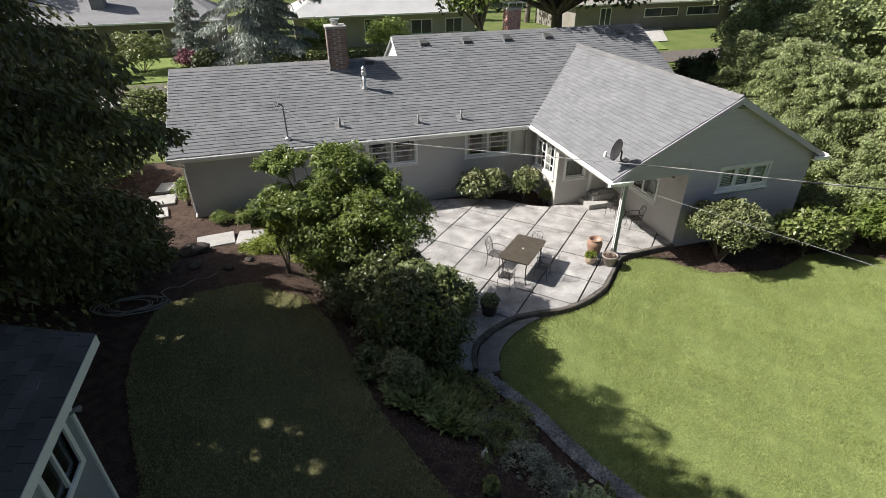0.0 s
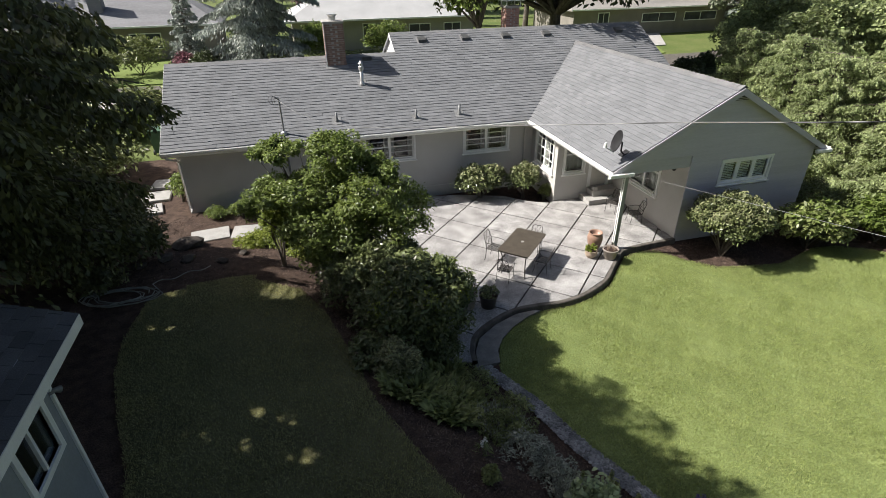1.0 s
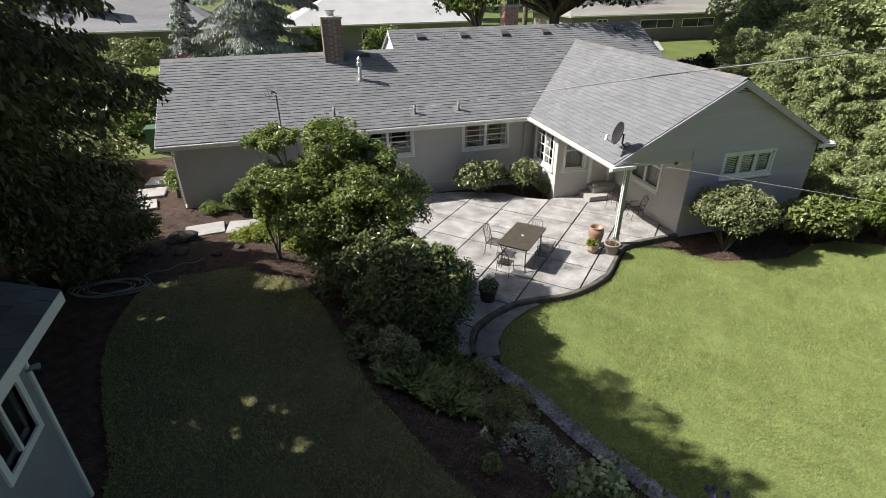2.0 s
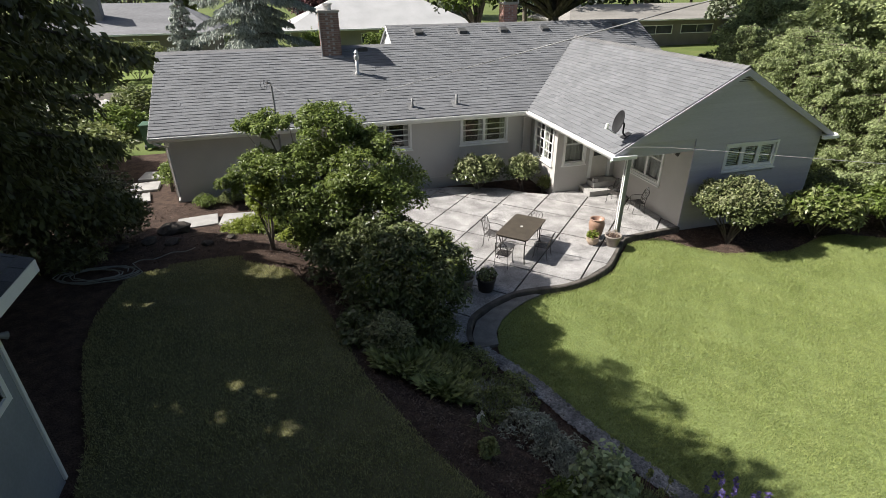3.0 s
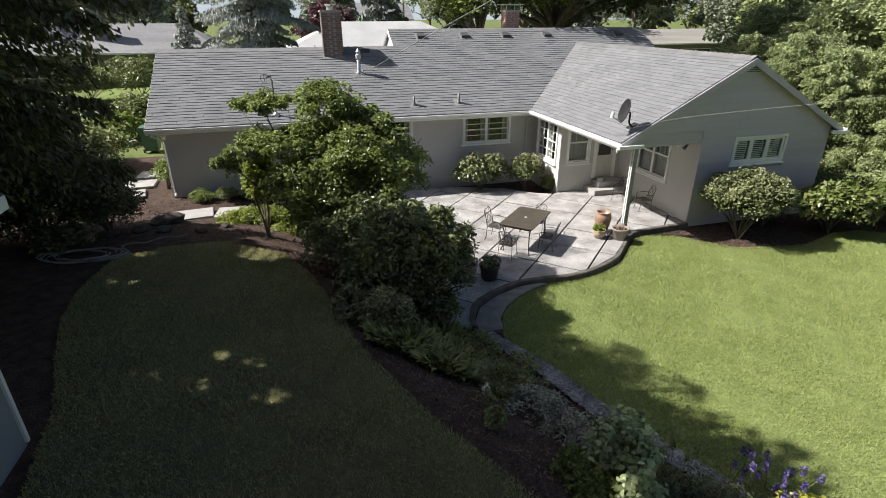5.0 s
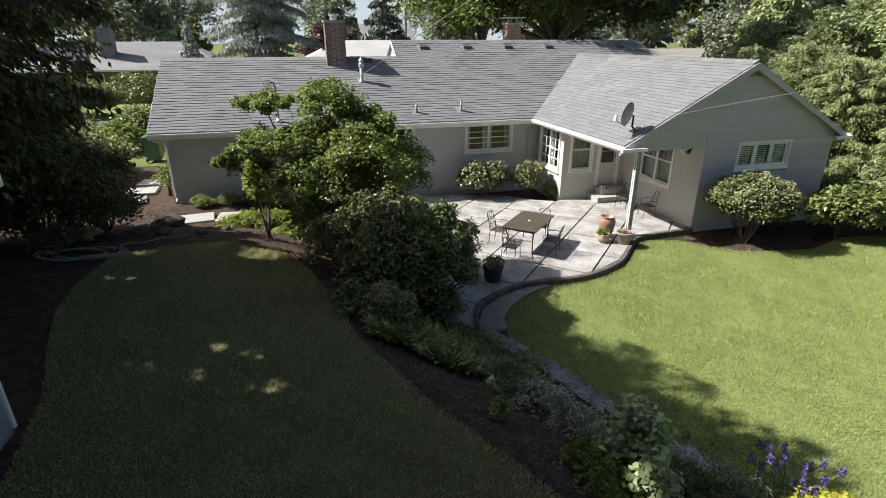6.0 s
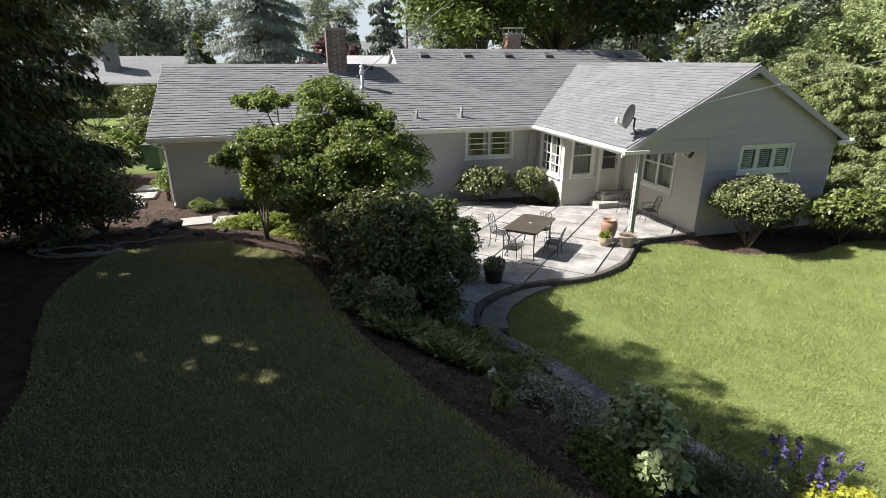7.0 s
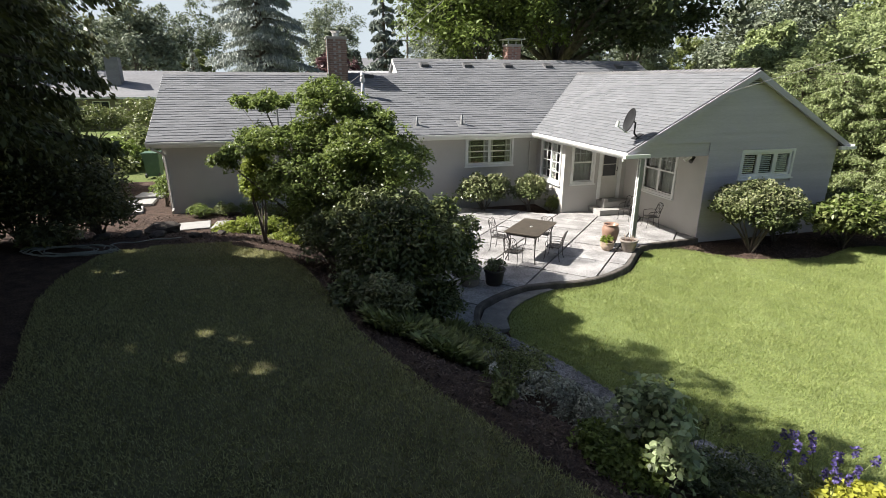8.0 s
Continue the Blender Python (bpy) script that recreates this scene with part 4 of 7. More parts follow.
def shingles(roof, origin, ax, up, length, limits, near=None):
    """Lapped courses from the eave at origin; limits(d) gives the stretches along ax at d metres up the slope."""
    ax, up = Vector(ax), Vector(up).normalized()
    nrm = ax.cross(up)
    if nrm.z < 0:
        nrm = -nrm
    m = Matrix((ax, up, nrm)).transposed()
    g, count = Geo(), 0
    for i in range(int(length / COURSE) + 1):
        dist = i * COURSE
        ex = min(COURSE, length - dist)
        if ex < 0.03:
            break
        for a, b in limits(dist + ex / 2):
            x = a - TAB * ((i * 0.37) % 1.0)
            while x < b:
                x0, x1 = max(x, a), min(x + TAB, b)
                if x1 - x0 > 0.02:
                    o = Vector(origin) + ax * x0 + up * (dist + tab_rng.uniform(-0.014, 0.01)) + nrm * tab_rng.uniform(0.0, 0.007)
                    whole = x1 - x0 > TAB - 1e-6 and ex > COURSE - 1e-6
                    if near and whole and count < 300 and near(o):
                        ob = new("shingle", TAB_MESH)
                        ob.parent = roof
                        ob.matrix_basis = Matrix.Translation(o) @ m.to_4x4()
                        count += 1
                    else:
                        g.add([o + m @ Vector(p) for p in tab_points(x1 - x0, ex)], TAB_FACES)
                x += TAB
    return tagged(part("shingle_covering", g, M_SHINGLE, roof), "", "", "", "stuff")


SEC_M, SEC_W = math.hypot(1, PM), math.hypot(1, PW)


def main_limits(dist):
    y = EAVE_Y + dist / SEC_M
    left = X_LEFT if y < RIDGE_LOW_Y else X_STEP
    cut = WING_X0 + PM / PW * (y - EAVE_Y)
    if cut >= WING_RIDGE:
        return [(left, X_RIGHT)]
    other = 2 * WING_RIDGE - cut
    return [(left, cut)] + ([(other, X_RIGHT)] if other < X_RIGHT else [])


shingles(main_roof, (0, EAVE_Y, EAVE_Z), (1, 0, 0), (0, 1, PM), (RIDGE_Y - EAVE_Y) * SEC_M, main_limits)
wing_limits = lambda dist: [(WING_Y, EAVE_Y + PW / PM * (dist / SEC_W))]
shingles(wing_roof, (WING_X0, 0, EAVE_Z), (0, 1, 0), (1, 0, PW), (WING_RIDGE - WING_X0) * SEC_W, wing_limits, lambda o: o.y < 15.2)
for x0, x1, y, z0 in ((X_LEFT, X_STEP, RIDGE_LOW_Y, RIDGE_LOW_Z), (X_STEP, X_RIGHT, RIDGE_Y, RIDGE_Z)):
    x = x0
    while x < x1 - 0.01:
        w = min(0.24, x1 - x)
        part("ridge_shingle", Geo().add([(x, y - 0.15, z0 - 0.15 * PM + 0.02), (x + w + 0.03, y - 0.15, z0 - 0.15 * PM + 0.012), (x + w + 0.03, y, z0 + 0.02), (x, y, z0 + 0.035), (x + w + 0.03, y + 0.15, z0 - 0.15 * PM + 0.012), (x, y + 0.15, z0 - 0.15 * PM + 0.02)], [(0, 1, 2, 3), (3, 2, 4, 5)]), M_RIDGE, house)
        x += 0.24
y = WING_Y
while y < VALLEY_Y - 0.05:
    part("ridge_shingle", Geo().add([(WING_RIDGE - 0.15, y, WING_Z - 0.15 * PW + 0.04), (WING_RIDGE, y, WING_Z + 0.05), (WING_RIDGE, y + 0.26, WING_Z + 0.022), (WING_RIDGE - 0.15, y + 0.26, WING_Z - 0.15 * PW + 0.015), (WING_RIDGE + 0.15, y, WING_Z - 0.15 * PW + 0.04), (WING_RIDGE + 0.15, y + 0.26, WING_Z - 0.15 * PW + 0.015)], [(1, 0, 3, 2), (4, 1, 2, 5)]), M_RIDGE, house)
    y += 0.2
# valley flashing
part("valley_flashing", Geo().tube([(WING_X0 + 0.05, EAVE_Y + 0.03, EAVE_Z + 0.02), (WING_RIDGE, VALLEY_Y, WING_Z + 0.012)], 0.018, 5), M_VENT, house)
# fascias and gutters
part("fascia", Geo().span((X_LEFT, EAVE_Y - 0.012, EAVE_Z - 0.19), (WING_X0, EAVE_Y + 0.012, EAVE_Z - 0.02)), M_TRIM, house)
part("fascia", Geo().span((WING_X0 - 0.012, WING_Y, EAVE_Z - 0.19), (WING_X0 + 0.012, EAVE_Y, EAVE_Z - 0.02)), M_TRIM, house)
part("fascia", Geo().span((WING_X1 - 0.012, WING_Y, EAVE_Z - 0.19), (WING_X1 + 0.012, EAVE_Y, EAVE_Z - 0.02)), M_TRIM, house)


def gutter(a, b, out):
    a, b, o = Vector(a), Vector(b), Vector(out)
    prof = [(0.005, 0), (0.005, -0.1), (0.07, -0.11), (0.105, -0.06), (0.115, 0.0), (0.106, 0.0), (0.096, -0.055), (0.066, -0.1), (0.014, -0.092), (0.014, 0)]
    n = len(prof)
    v = [p + o * q + Vector((0, 0, h)) for p in (a, b) for q, h in prof]
    return Geo().add(v, [(k, (k + 1) % n, n + (k + 1) % n, n + k) for k in range(n)] + [tuple(range(n)), tuple(range(2 * n - 1, n - 1, -1))])


part("gutter", gutter((X_LEFT, EAVE_Y - 0.012, EAVE_Z - 0.02), (WING_X0 - 0.1, EAVE_Y - 0.012, EAVE_Z - 0.02), (0, -1, 0)), M_TRIM, house, "white metal gutter")
part("gutter", gutter((WING_X0 - 0.012, EAVE_Y - 0.1, EAVE_Z - 0.02), (WING_X0 - 0.012, WING_Y - 0.05, EAVE_Z - 0.02), (-1, 0, 0)), M_TRIM, house, "white metal gutter")
part("gutter", gutter((WING_X1 + 0.012, WING_Y - 0.05, EAVE_Z - 0.02), (WING_X1 + 0.012, EAVE_Y, EAVE_Z - 0.02), (1, 0, 0)), M_TRIM, house, "white metal gutter")
part("eave_return", Geo().span((WING_X0 - 0.12, WING_Y - 0.13, EAVE_Z - 0.15), (WING_X0 + 0.62, WING_Y - 0.035, EAVE_Z - 0.06)), M_TRIM, house)
part("eave_return", Geo().span((WING_X1 - 0.45, WING_Y - 0.13, EAVE_Z - 0.15), (WING_X1 + 0.12, WING_Y - 0.035, EAVE_Z - 0.06)), M_TRIM, house)
for sgn, x0 in ((1, WING_X0), (-1, WING_X1)):
    v = []
    for yy in (WING_Y - 0.03, WING_Y):
        v += [(x0, yy, EAVE_Z - 0.02), (WING_RIDGE, yy, WING_Z - 0.02), (WING_RIDGE, yy, WING_Z - 0.2), (x0, yy, EAVE_Z - 0.17)]
    part("rake_board", Geo().add(v, [(0, 1, 2, 3) if sgn < 0 else (3, 2, 1, 0), (7, 6, 5, 4), (0, 4, 5, 1), (2, 6, 7, 3), (3, 7, 4, 0)]), M_SIDING, house, "grey painted rake board")
part("gable_soffit", Geo().add([(WING_X0, WING_Y, EAVE_Z - 0.13), (WING_RIDGE, WING_Y, WING_Z - 0.13), (WING_X1, WING_Y, EAVE_Z - 0.13), (WING_X0, GABLE_Y, EAVE_Z - 0.13), (WING_RIDGE, GABLE_Y, WING_Z - 0.13), (WING_X1, GABLE_Y, EAVE_Z - 0.13)],
                               [(0, 1, 4, 3), (1, 2, 5, 4)]), M_SIDING, house)
for x, by, rz, ry in ((X_LEFT, EAVE_Y, RIDGE_LOW_Z, RIDGE_LOW_Y), (X_RIGHT, EAVE_Y, RIDGE_Z, RIDGE_Y)):
    part("rake_board", Geo().add([(x - 0.012, by, EAVE_Z - 0.16), (x - 0.012, ry, rz - 0.16), (x - 0.012, ry, rz - 0.01), (x - 0.012, by, EAVE_Z - 0.01), (x + 0.012, by, EAVE_Z - 0.16), (x + 0.012, ry, rz - 0.16), (x + 0.012, ry, rz - 0.01), (x + 0.012, by, EAVE_Z - 0.01)],
                                 [(3, 2, 1, 0), (4, 5, 6, 7), (0, 1, 5, 4), (2, 3, 7, 6), (3, 0, 4, 7)]), M_TRIM, house)
part("white_rake", Geo().add([(X_STEP - 0.015, RIDGE_LOW_Y - 0.1, zm(RIDGE_LOW_Y - 0.1) + 0.01), (X_STEP - 0.015, RIDGE_Y, RIDGE_Z + 0.01), (X_STEP - 0.015, RIDGE_Y, RIDGE_Z - 0.13), (X_STEP - 0.015, RIDGE_LOW_Y + 0.1, zm(RIDGE_LOW_Y + 0.1) - 0.16),
                              (X_STEP + 0.015, RIDGE_LOW_Y - 0.1, zm(RIDGE_LOW_Y - 0.1) + 0.01), (X_STEP + 0.015, RIDGE_Y, RIDGE_Z + 0.01), (X_STEP + 0.015, RIDGE_Y, RIDGE_Z - 0.13), (X_STEP + 0.015, RIDGE_LOW_Y + 0.1, zm(RIDGE_LOW_Y + 0.1) - 0.16)],
                             [(0, 1, 2, 3), (7, 6, 5, 4), (0, 4, 5, 1), (1, 5, 6, 2), (2, 6, 7, 3)]), M_TRIM, house)
# downspouts
part("downspout", Geo().tube([(X_LEFT + 0.12, EAVE_Y - 0.06, EAVE_Z - 0.12), (X_LEFT + 0.14, EAVE_Y - 0.06, EAVE_Z - 0.2), (WALL_L + 0.08, WALL_Y - 0.05, EAVE_Z - 0.42), (WALL_L + 0.08, WALL_Y - 0.05, 0.5), (WALL_L + 0.1, WALL_Y - 0.25, 0.42)], 0.035, 8), M_STUCCO, house)
part("downspout", Geo().tube([(8.28, EAVE_Y - 0.04, EAVE_Z - 0.12), (8.2, WALL_Y - 0.06, EAVE_Z - 0.35), (8.2, WALL_Y - 0.06, 0.1)], 0.03, 8), M_STUCCO, house)
part("downspout", Geo().tube([(WING_X0 - 0.02, WING_Y + 0.12, EAVE_Z - 0.12), (WING_X0 + 0.0, WING_Y + 0.12, EAVE_Z - 0.26)], 0.03, 8), M_TRIM, house)


# ---- chimneys and things on the roof ----
def brick_piece(w, d, h):
    me = Geo().box((0, 0, 0), (w, d, h)).mesh("brick", bevel=0)
    return me


BRICK_MESH = {"dark": brick_piece(0.2, 0.09, 0.062), "red": brick_piece(0.2, 0.09, 0.062)}
BRICK_MESH["dark"].materials.append(M_BRICK)
BRICK_MESH["red"].materials.append(M_BRICK_RED)


def chimney(x, y, w, dpt, z0, z1, tone, label, zstart):
    c = part("chimney", Geo().span((x + 0.012, y + 0.012, z0), (x + w - 0.012, y + dpt - 0.012, z1)), M_MORTAR, house, label)
    me = BRICK_MESH[tone]
    zz, k = zstart, 0
    while zz + 0.07 < z1:
        for side in range(4):
            run = w if side % 2 == 0 else dpt
            n = max(2, round(run / 0.213))
            pitch = run / n
            for j in range(n):
                s = pitch * (j + 0.5) + (pitch * 0.25 if k % 2 else -pitch * 0.25) * (1 if 0 < j < n - 1 else 0)
                ob = new("brick", me)
                ob.parent = c
                tx = random.uniform(-0.003, 0.003)
                if side == 0:
                    loc, a = (x + s, y + 0.045 + tx, zz + 0.035), 0
                elif side == 2:
                    loc, a = (x + s, y + dpt - 0.045 + tx, zz + 0.035), 0
                elif side == 1:
                    loc, a = (x + w - 0.045 + tx, y + s, zz + 0.035), math.pi / 2
                else:
                    loc, a = (x + 0.045 + tx, y + s, zz + 0.035), math.pi / 2
                ob.matrix_basis = Matrix.Translation(loc) @ Matrix.Rotation(a, 4, "Z")
        zz += 0.075
        k += 1
    return c


ch = chimney(1.43, 20.32, 0.69, 0.75, 3.6, 5.72, "dark", "tall dark brick chimney with concrete cap", 4.2)
part("cap", Geo().span((1.39, 20.28, 5.72), (2.16, 21.11, 5.79)), M_MORTAR, ch, "", bevel=0.015)
part("flue", Geo().lathe([(0.13, 5.79), (0.13, 5.92), (0.19, 5.98), (0.19, 6.0), (0.11, 6.0)], (1.78, 20.68, 0), 16), M_METAL, ch, "galvanised flue top")
part("corner_flashing", Geo().span((1.405, 20.3, 4.2), (1.43, 20.325, 5.72)), M_TRIM, ch)
part("base_flashing", Geo().slab([(1.36, 20.18, zm(20.18) + 0.03), (2.18, 20.18, zm(20.18) + 0.03), (2.18, 20.34, zm(20.34) + 0.04), (1.36, 20.34, zm(20.34) + 0.04)], 0.02), M_GREYMETAL, ch)
ch2 = chimney(9.65, 23.3, 0.62, 0.62, 3.6, 5.78, "red", "short red brick chimney with metal cap", 4.55)
part("cap", Geo().span((9.6, 23.25, 5.78), (10.32, 23.97, 5.85)), M_MORTAR, ch2)
part("rain_hood", Geo().span((9.5, 23.15, 6.05), (10.42, 24.07, 6.08)).span((9.62, 23.27, 5.85), (9.65, 23.3, 6.05)).span((10.27, 23.27, 5.85), (10.3, 23.3, 6.05)).span((9.62, 23.92, 5.85), (9.65, 23.95, 6.05)).span((10.27, 23.92, 5.85), (10.3, 23.95, 6.05)), M_METAL, ch2)


def vent_pipe(x, y, h, r, hood, label):
    z0 = zm(y)
    p = part("vent_pipe", Geo().lathe([(r * 1.9, z0 - 0.05), (r * 1.7, z0 + 0.03), (r * 1.1, z0 + 0.1), (r, z0 + 0.12), (r, z0 + h)], (x, y, 0), 14), M_METAL if hood else M_GREYMETAL, house, label, smooth=True)
    part("flashing", Geo().slab([(x - 0.16, y - 0.16, zm(y - 0.16) + 0.03), (x + 0.16, y - 0.16, zm(y - 0.16) + 0.03), (x + 0.16, y + 0.18, zm(y + 0.18) + 0.03), (x - 0.16, y + 0.18, zm(y + 0.18) + 0.03)], 0.012), M_GREYMETAL, p)
    if hood:
        part("hood", Geo().lathe([(r * 1.6, z0 + h - 0.12), (r * 1.6, z0 + h), (r * 1.1, z0 + h + 0.03), (r * 1.1, z0 + h + 0.09), (r * 1.5, z0 + h + 0.11), (r * 0.3, z0 + h + 0.2)], (x, y, 0), 14), M_METAL, p)


vent_pipe(2.52, 19.35, 0.62, 0.06, True, "galvanised flue pipe with hood")
vent_pipe(4.09, 17.6, 0.3, 0.04, False, "short plumbing vent pipe")
vent_pipe(5.68, 17.6, 0.34, 0.04, False, "short plumbing vent pipe")
vent_pipe(1.35, 17.75, 0.3, 0.04, False, "short plumbing vent pipe")
for x in (5.3, 7.12, 8.9, 10.75, 14.2):
    y, z0 = 21.45, zm(21.45)
    rv = part("roof_vent", Geo().add([(x - 0.16, y - 0.14, z0 - 0.06), (x + 0.16, y - 0.14, z0 - 0.06), (x + 0.16, y + 0.16, z0 + 0.1), (x - 0.16, y + 0.16, z0 + 0.1), (x - 0.16, y - 0.14, z0 + 0.06), (x + 0.16, y - 0.14, z0 + 0.06), (x + 0.14, y + 0.14, z0 + 0.16), (x - 0.14, y + 0.14, z0 + 0.16)],
                                     [(4, 5, 6, 7), (0, 1, 5, 4), (1, 2, 6, 5), (2, 3, 7, 6), (3, 0, 4, 7)]), M_VENT, house, "dark slant-back roof vent")
    part("base_flange", Geo().slab([(x - 0.22, y - 0.2, zm(y - 0.2) + 0.026), (x + 0.22, y - 0.2, zm(y - 0.2) + 0.026), (x + 0.22, y + 0.22, zm(y + 0.22) + 0.026), (x - 0.22, y + 0.22, zm(y + 0.22) + 0.026)], 0.01), M_RIDGE, rv)
part("roof_vent", Geo().span((2.75, 20.5, zm(20.5) - 0.02), (3.1, 20.78, zm(20.5) + 0.16)), M_VENT, house, "dark box vent behind the chimney", bevel=0.02)
# service mast
mast = part("service_mast", Geo().tube([(-0.42, 17.42, 1.2), (-0.42, 17.42, 3.8), (-0.45, 17.39, 3.9), (-0.55, 17.3, 3.93)], [0.03, 0.03, 0.035, 0.03], 10), M_GREYMETAL, house, "grey metal service mast with weatherhead")
loop = [(-0.52 + 0.17 * math.cos(a) * (1 - 0.05 * k), 17.3 + 0.03 * k, 3.86 + 0.14 * math.sin(a)) for k, a in enumerate([x * 0.5 for x in range(22)])]
loop = [(p[0] - 0.1, 17.3 + 0.004 * i, p[2]) for i, p in enumerate(loop)]
part("wire_loop", Geo().tube(loop, 0.007, 5), M_VENT, mast)
part("flashing", Geo().lathe([(0.1, zm(17.42) - 0.05), (0.09, zm(17.42) + 0.05), (0.04, zm(17.42) + 0.1)], (-0.42, 17.42, 0), 12), M_METAL, mast)
# ---- things on and by the house ----
dish = thing("satellite_dish", (8.75, 12.0, zw(8.75)), "dark grey satellite dish on the wing roof edge", "satellite dish")
dc = Vector((8.42, 11.85, 3.32))
face = Vector((-0.95, 0.0, 0.3)).normalized()
sx = face.cross(Vector((0, 0, 1))).normalized()
sz = sx.cross(face).normalized()
g = Geo()
rings = []
for i in range(6):
    rr = i / 5
    for k in range(24):
        a = 2 * math.pi * k / 24
        rings.append(dc + sx * (0.2 * rr * math.cos(a)) + sz * (0.31 * rr * math.sin(a)) + face * (0.07 * rr * rr))
rings2 = [p - face * 0.014 for p in rings]
fc = [(i * 24 + k, i * 24 + (k + 1) % 24, (i + 1) * 24 + (k + 1) % 24, (i + 1) * 24 + k) for i in range(5) for k in range(24)]
g.add(rings, fc).add(rings2, [q[::-1] for q in fc]).add([*rings[120:144], *rings2[120:144]], [(k, (k + 1) % 24, 24 + (k + 1) % 24, 24 + k) for k in range(24)])
part("reflector", g, M_DISH, dish, smooth=True)
part("bracket", Geo().tube([dc - face * 0.02, dc - face * 0.14, (8.62, 11.95, 3.0), (8.75, 12.0, zw(8.75) + 0.02)], 0.024, 8), M_DISH, dish)
part("foot_plate", Geo().slab([(8.65, 11.9, zw(8.65) + 0.04), (8.88, 11.9, zw(8.88) + 0.04), (8.88, 12.1, zw(8.88) + 0.04), (8.65, 12.1, zw(8.65) + 0.04)], 0.02), M_DISH, dish)
low = dc - sz * 0.31
part("feed_arm", Geo().tube([low, low + face * 0.34 + sz * 0.08], 0.014, 6), M_TRIM, dish)
part("feed_horn", Geo().tube([low + face * 0.34 + sz * 0.06, low + face * 0.36 + sz * 0.2], [0.05, 0.035], 10), M_TRIM, dish)

lamp = thing("wall_lamp", (PORCH_X - 0.02, 12.25, 2.2), "small dark twin floodlight on the stucco wall", "wall lamp")
part("mounting_plate", Geo().lathe([(0.06, 0), (0.06, 0.03), (0.03, 0.05)], (0, 0, 0), 14), M_IRON, lamp)
lamp.children[0].matrix_basis = Matrix.Translation((PORCH_X, 12.25, 2.24)) @ Matrix.Rotation(-math.pi / 2, 4, "Y")
for dy in (-0.09, 0.09):
    part("lamp_head", Geo().tube([(PORCH_X - 0.05, 12.25 + dy * 0.3, 2.24), (PORCH_X - 0.1, 12.25 + dy, 2.22), (PORCH_X - 0.2, 12.25 + dy * 1.3, 2.14)], [0.02, 0.035, 0.06], 12), M_IRON if dy < 0 else M_TRIM, lamp)
outlet = thing("outlet_box", (PORCH_X, 13.3, 0.62), "small grey outlet box on the porch wall", "outlet")
part("cover", Geo().span((PORCH_X - 0.045, 13.26, 0.57), (PORCH_X, 13.35, 0.7)), M_METAL, outlet, bevel=0.008)


def cable(name, pts, r, label, mat):
    pts = [Vector(p) for p in pts]
    out = []
    for i in range(len(pts) - 1):
        p0, p1, p2, p3 = (pts[max(0, min(len(pts) - 1, i + k))] for k in (-1, 0, 1, 2))
        for k in range(10):
            t = k / 10
            out.append(0.5 * (2 * p1 + (p2 - p0) * t + (2 * p0 - 5 * p1 + 4 * p2 - p3) * t * t + (3 * p1 - p0 - 3 * p2 + p3) * t ** 3))
    out.append(pts[-1])
    ob = new(name, Geo().tube(out, r, 6).mesh(name, True))
    ob.data.materials.append(mat)
    return tagged(ob, label, "cable")


cable("service_cable", [(-0.5, 17.3, 3.9), (0.1, 15.8, 3.78), (0.75, 14.2, 3.88), (1.4, 12, 4.3), (2.24, 8, 5.34), (3.14, 4, 6.4), (4.05, 0, 7.47), (7.4, -14, 11.5)], 0.0055, "twisted grey service cable running from the roof mast", M_SERVICE)
cable("phone_cable", [(8.3, 11.6, 2.75), (7.4, 10.8, 3.0), (6.75, 8, 3.86), (6.4, 4, 4.82), (6.05, 0, 5.78), (5.0, -12, 8.8)], 0.0028, "thin pale phone cable running from the porch eave", M_CABLE)


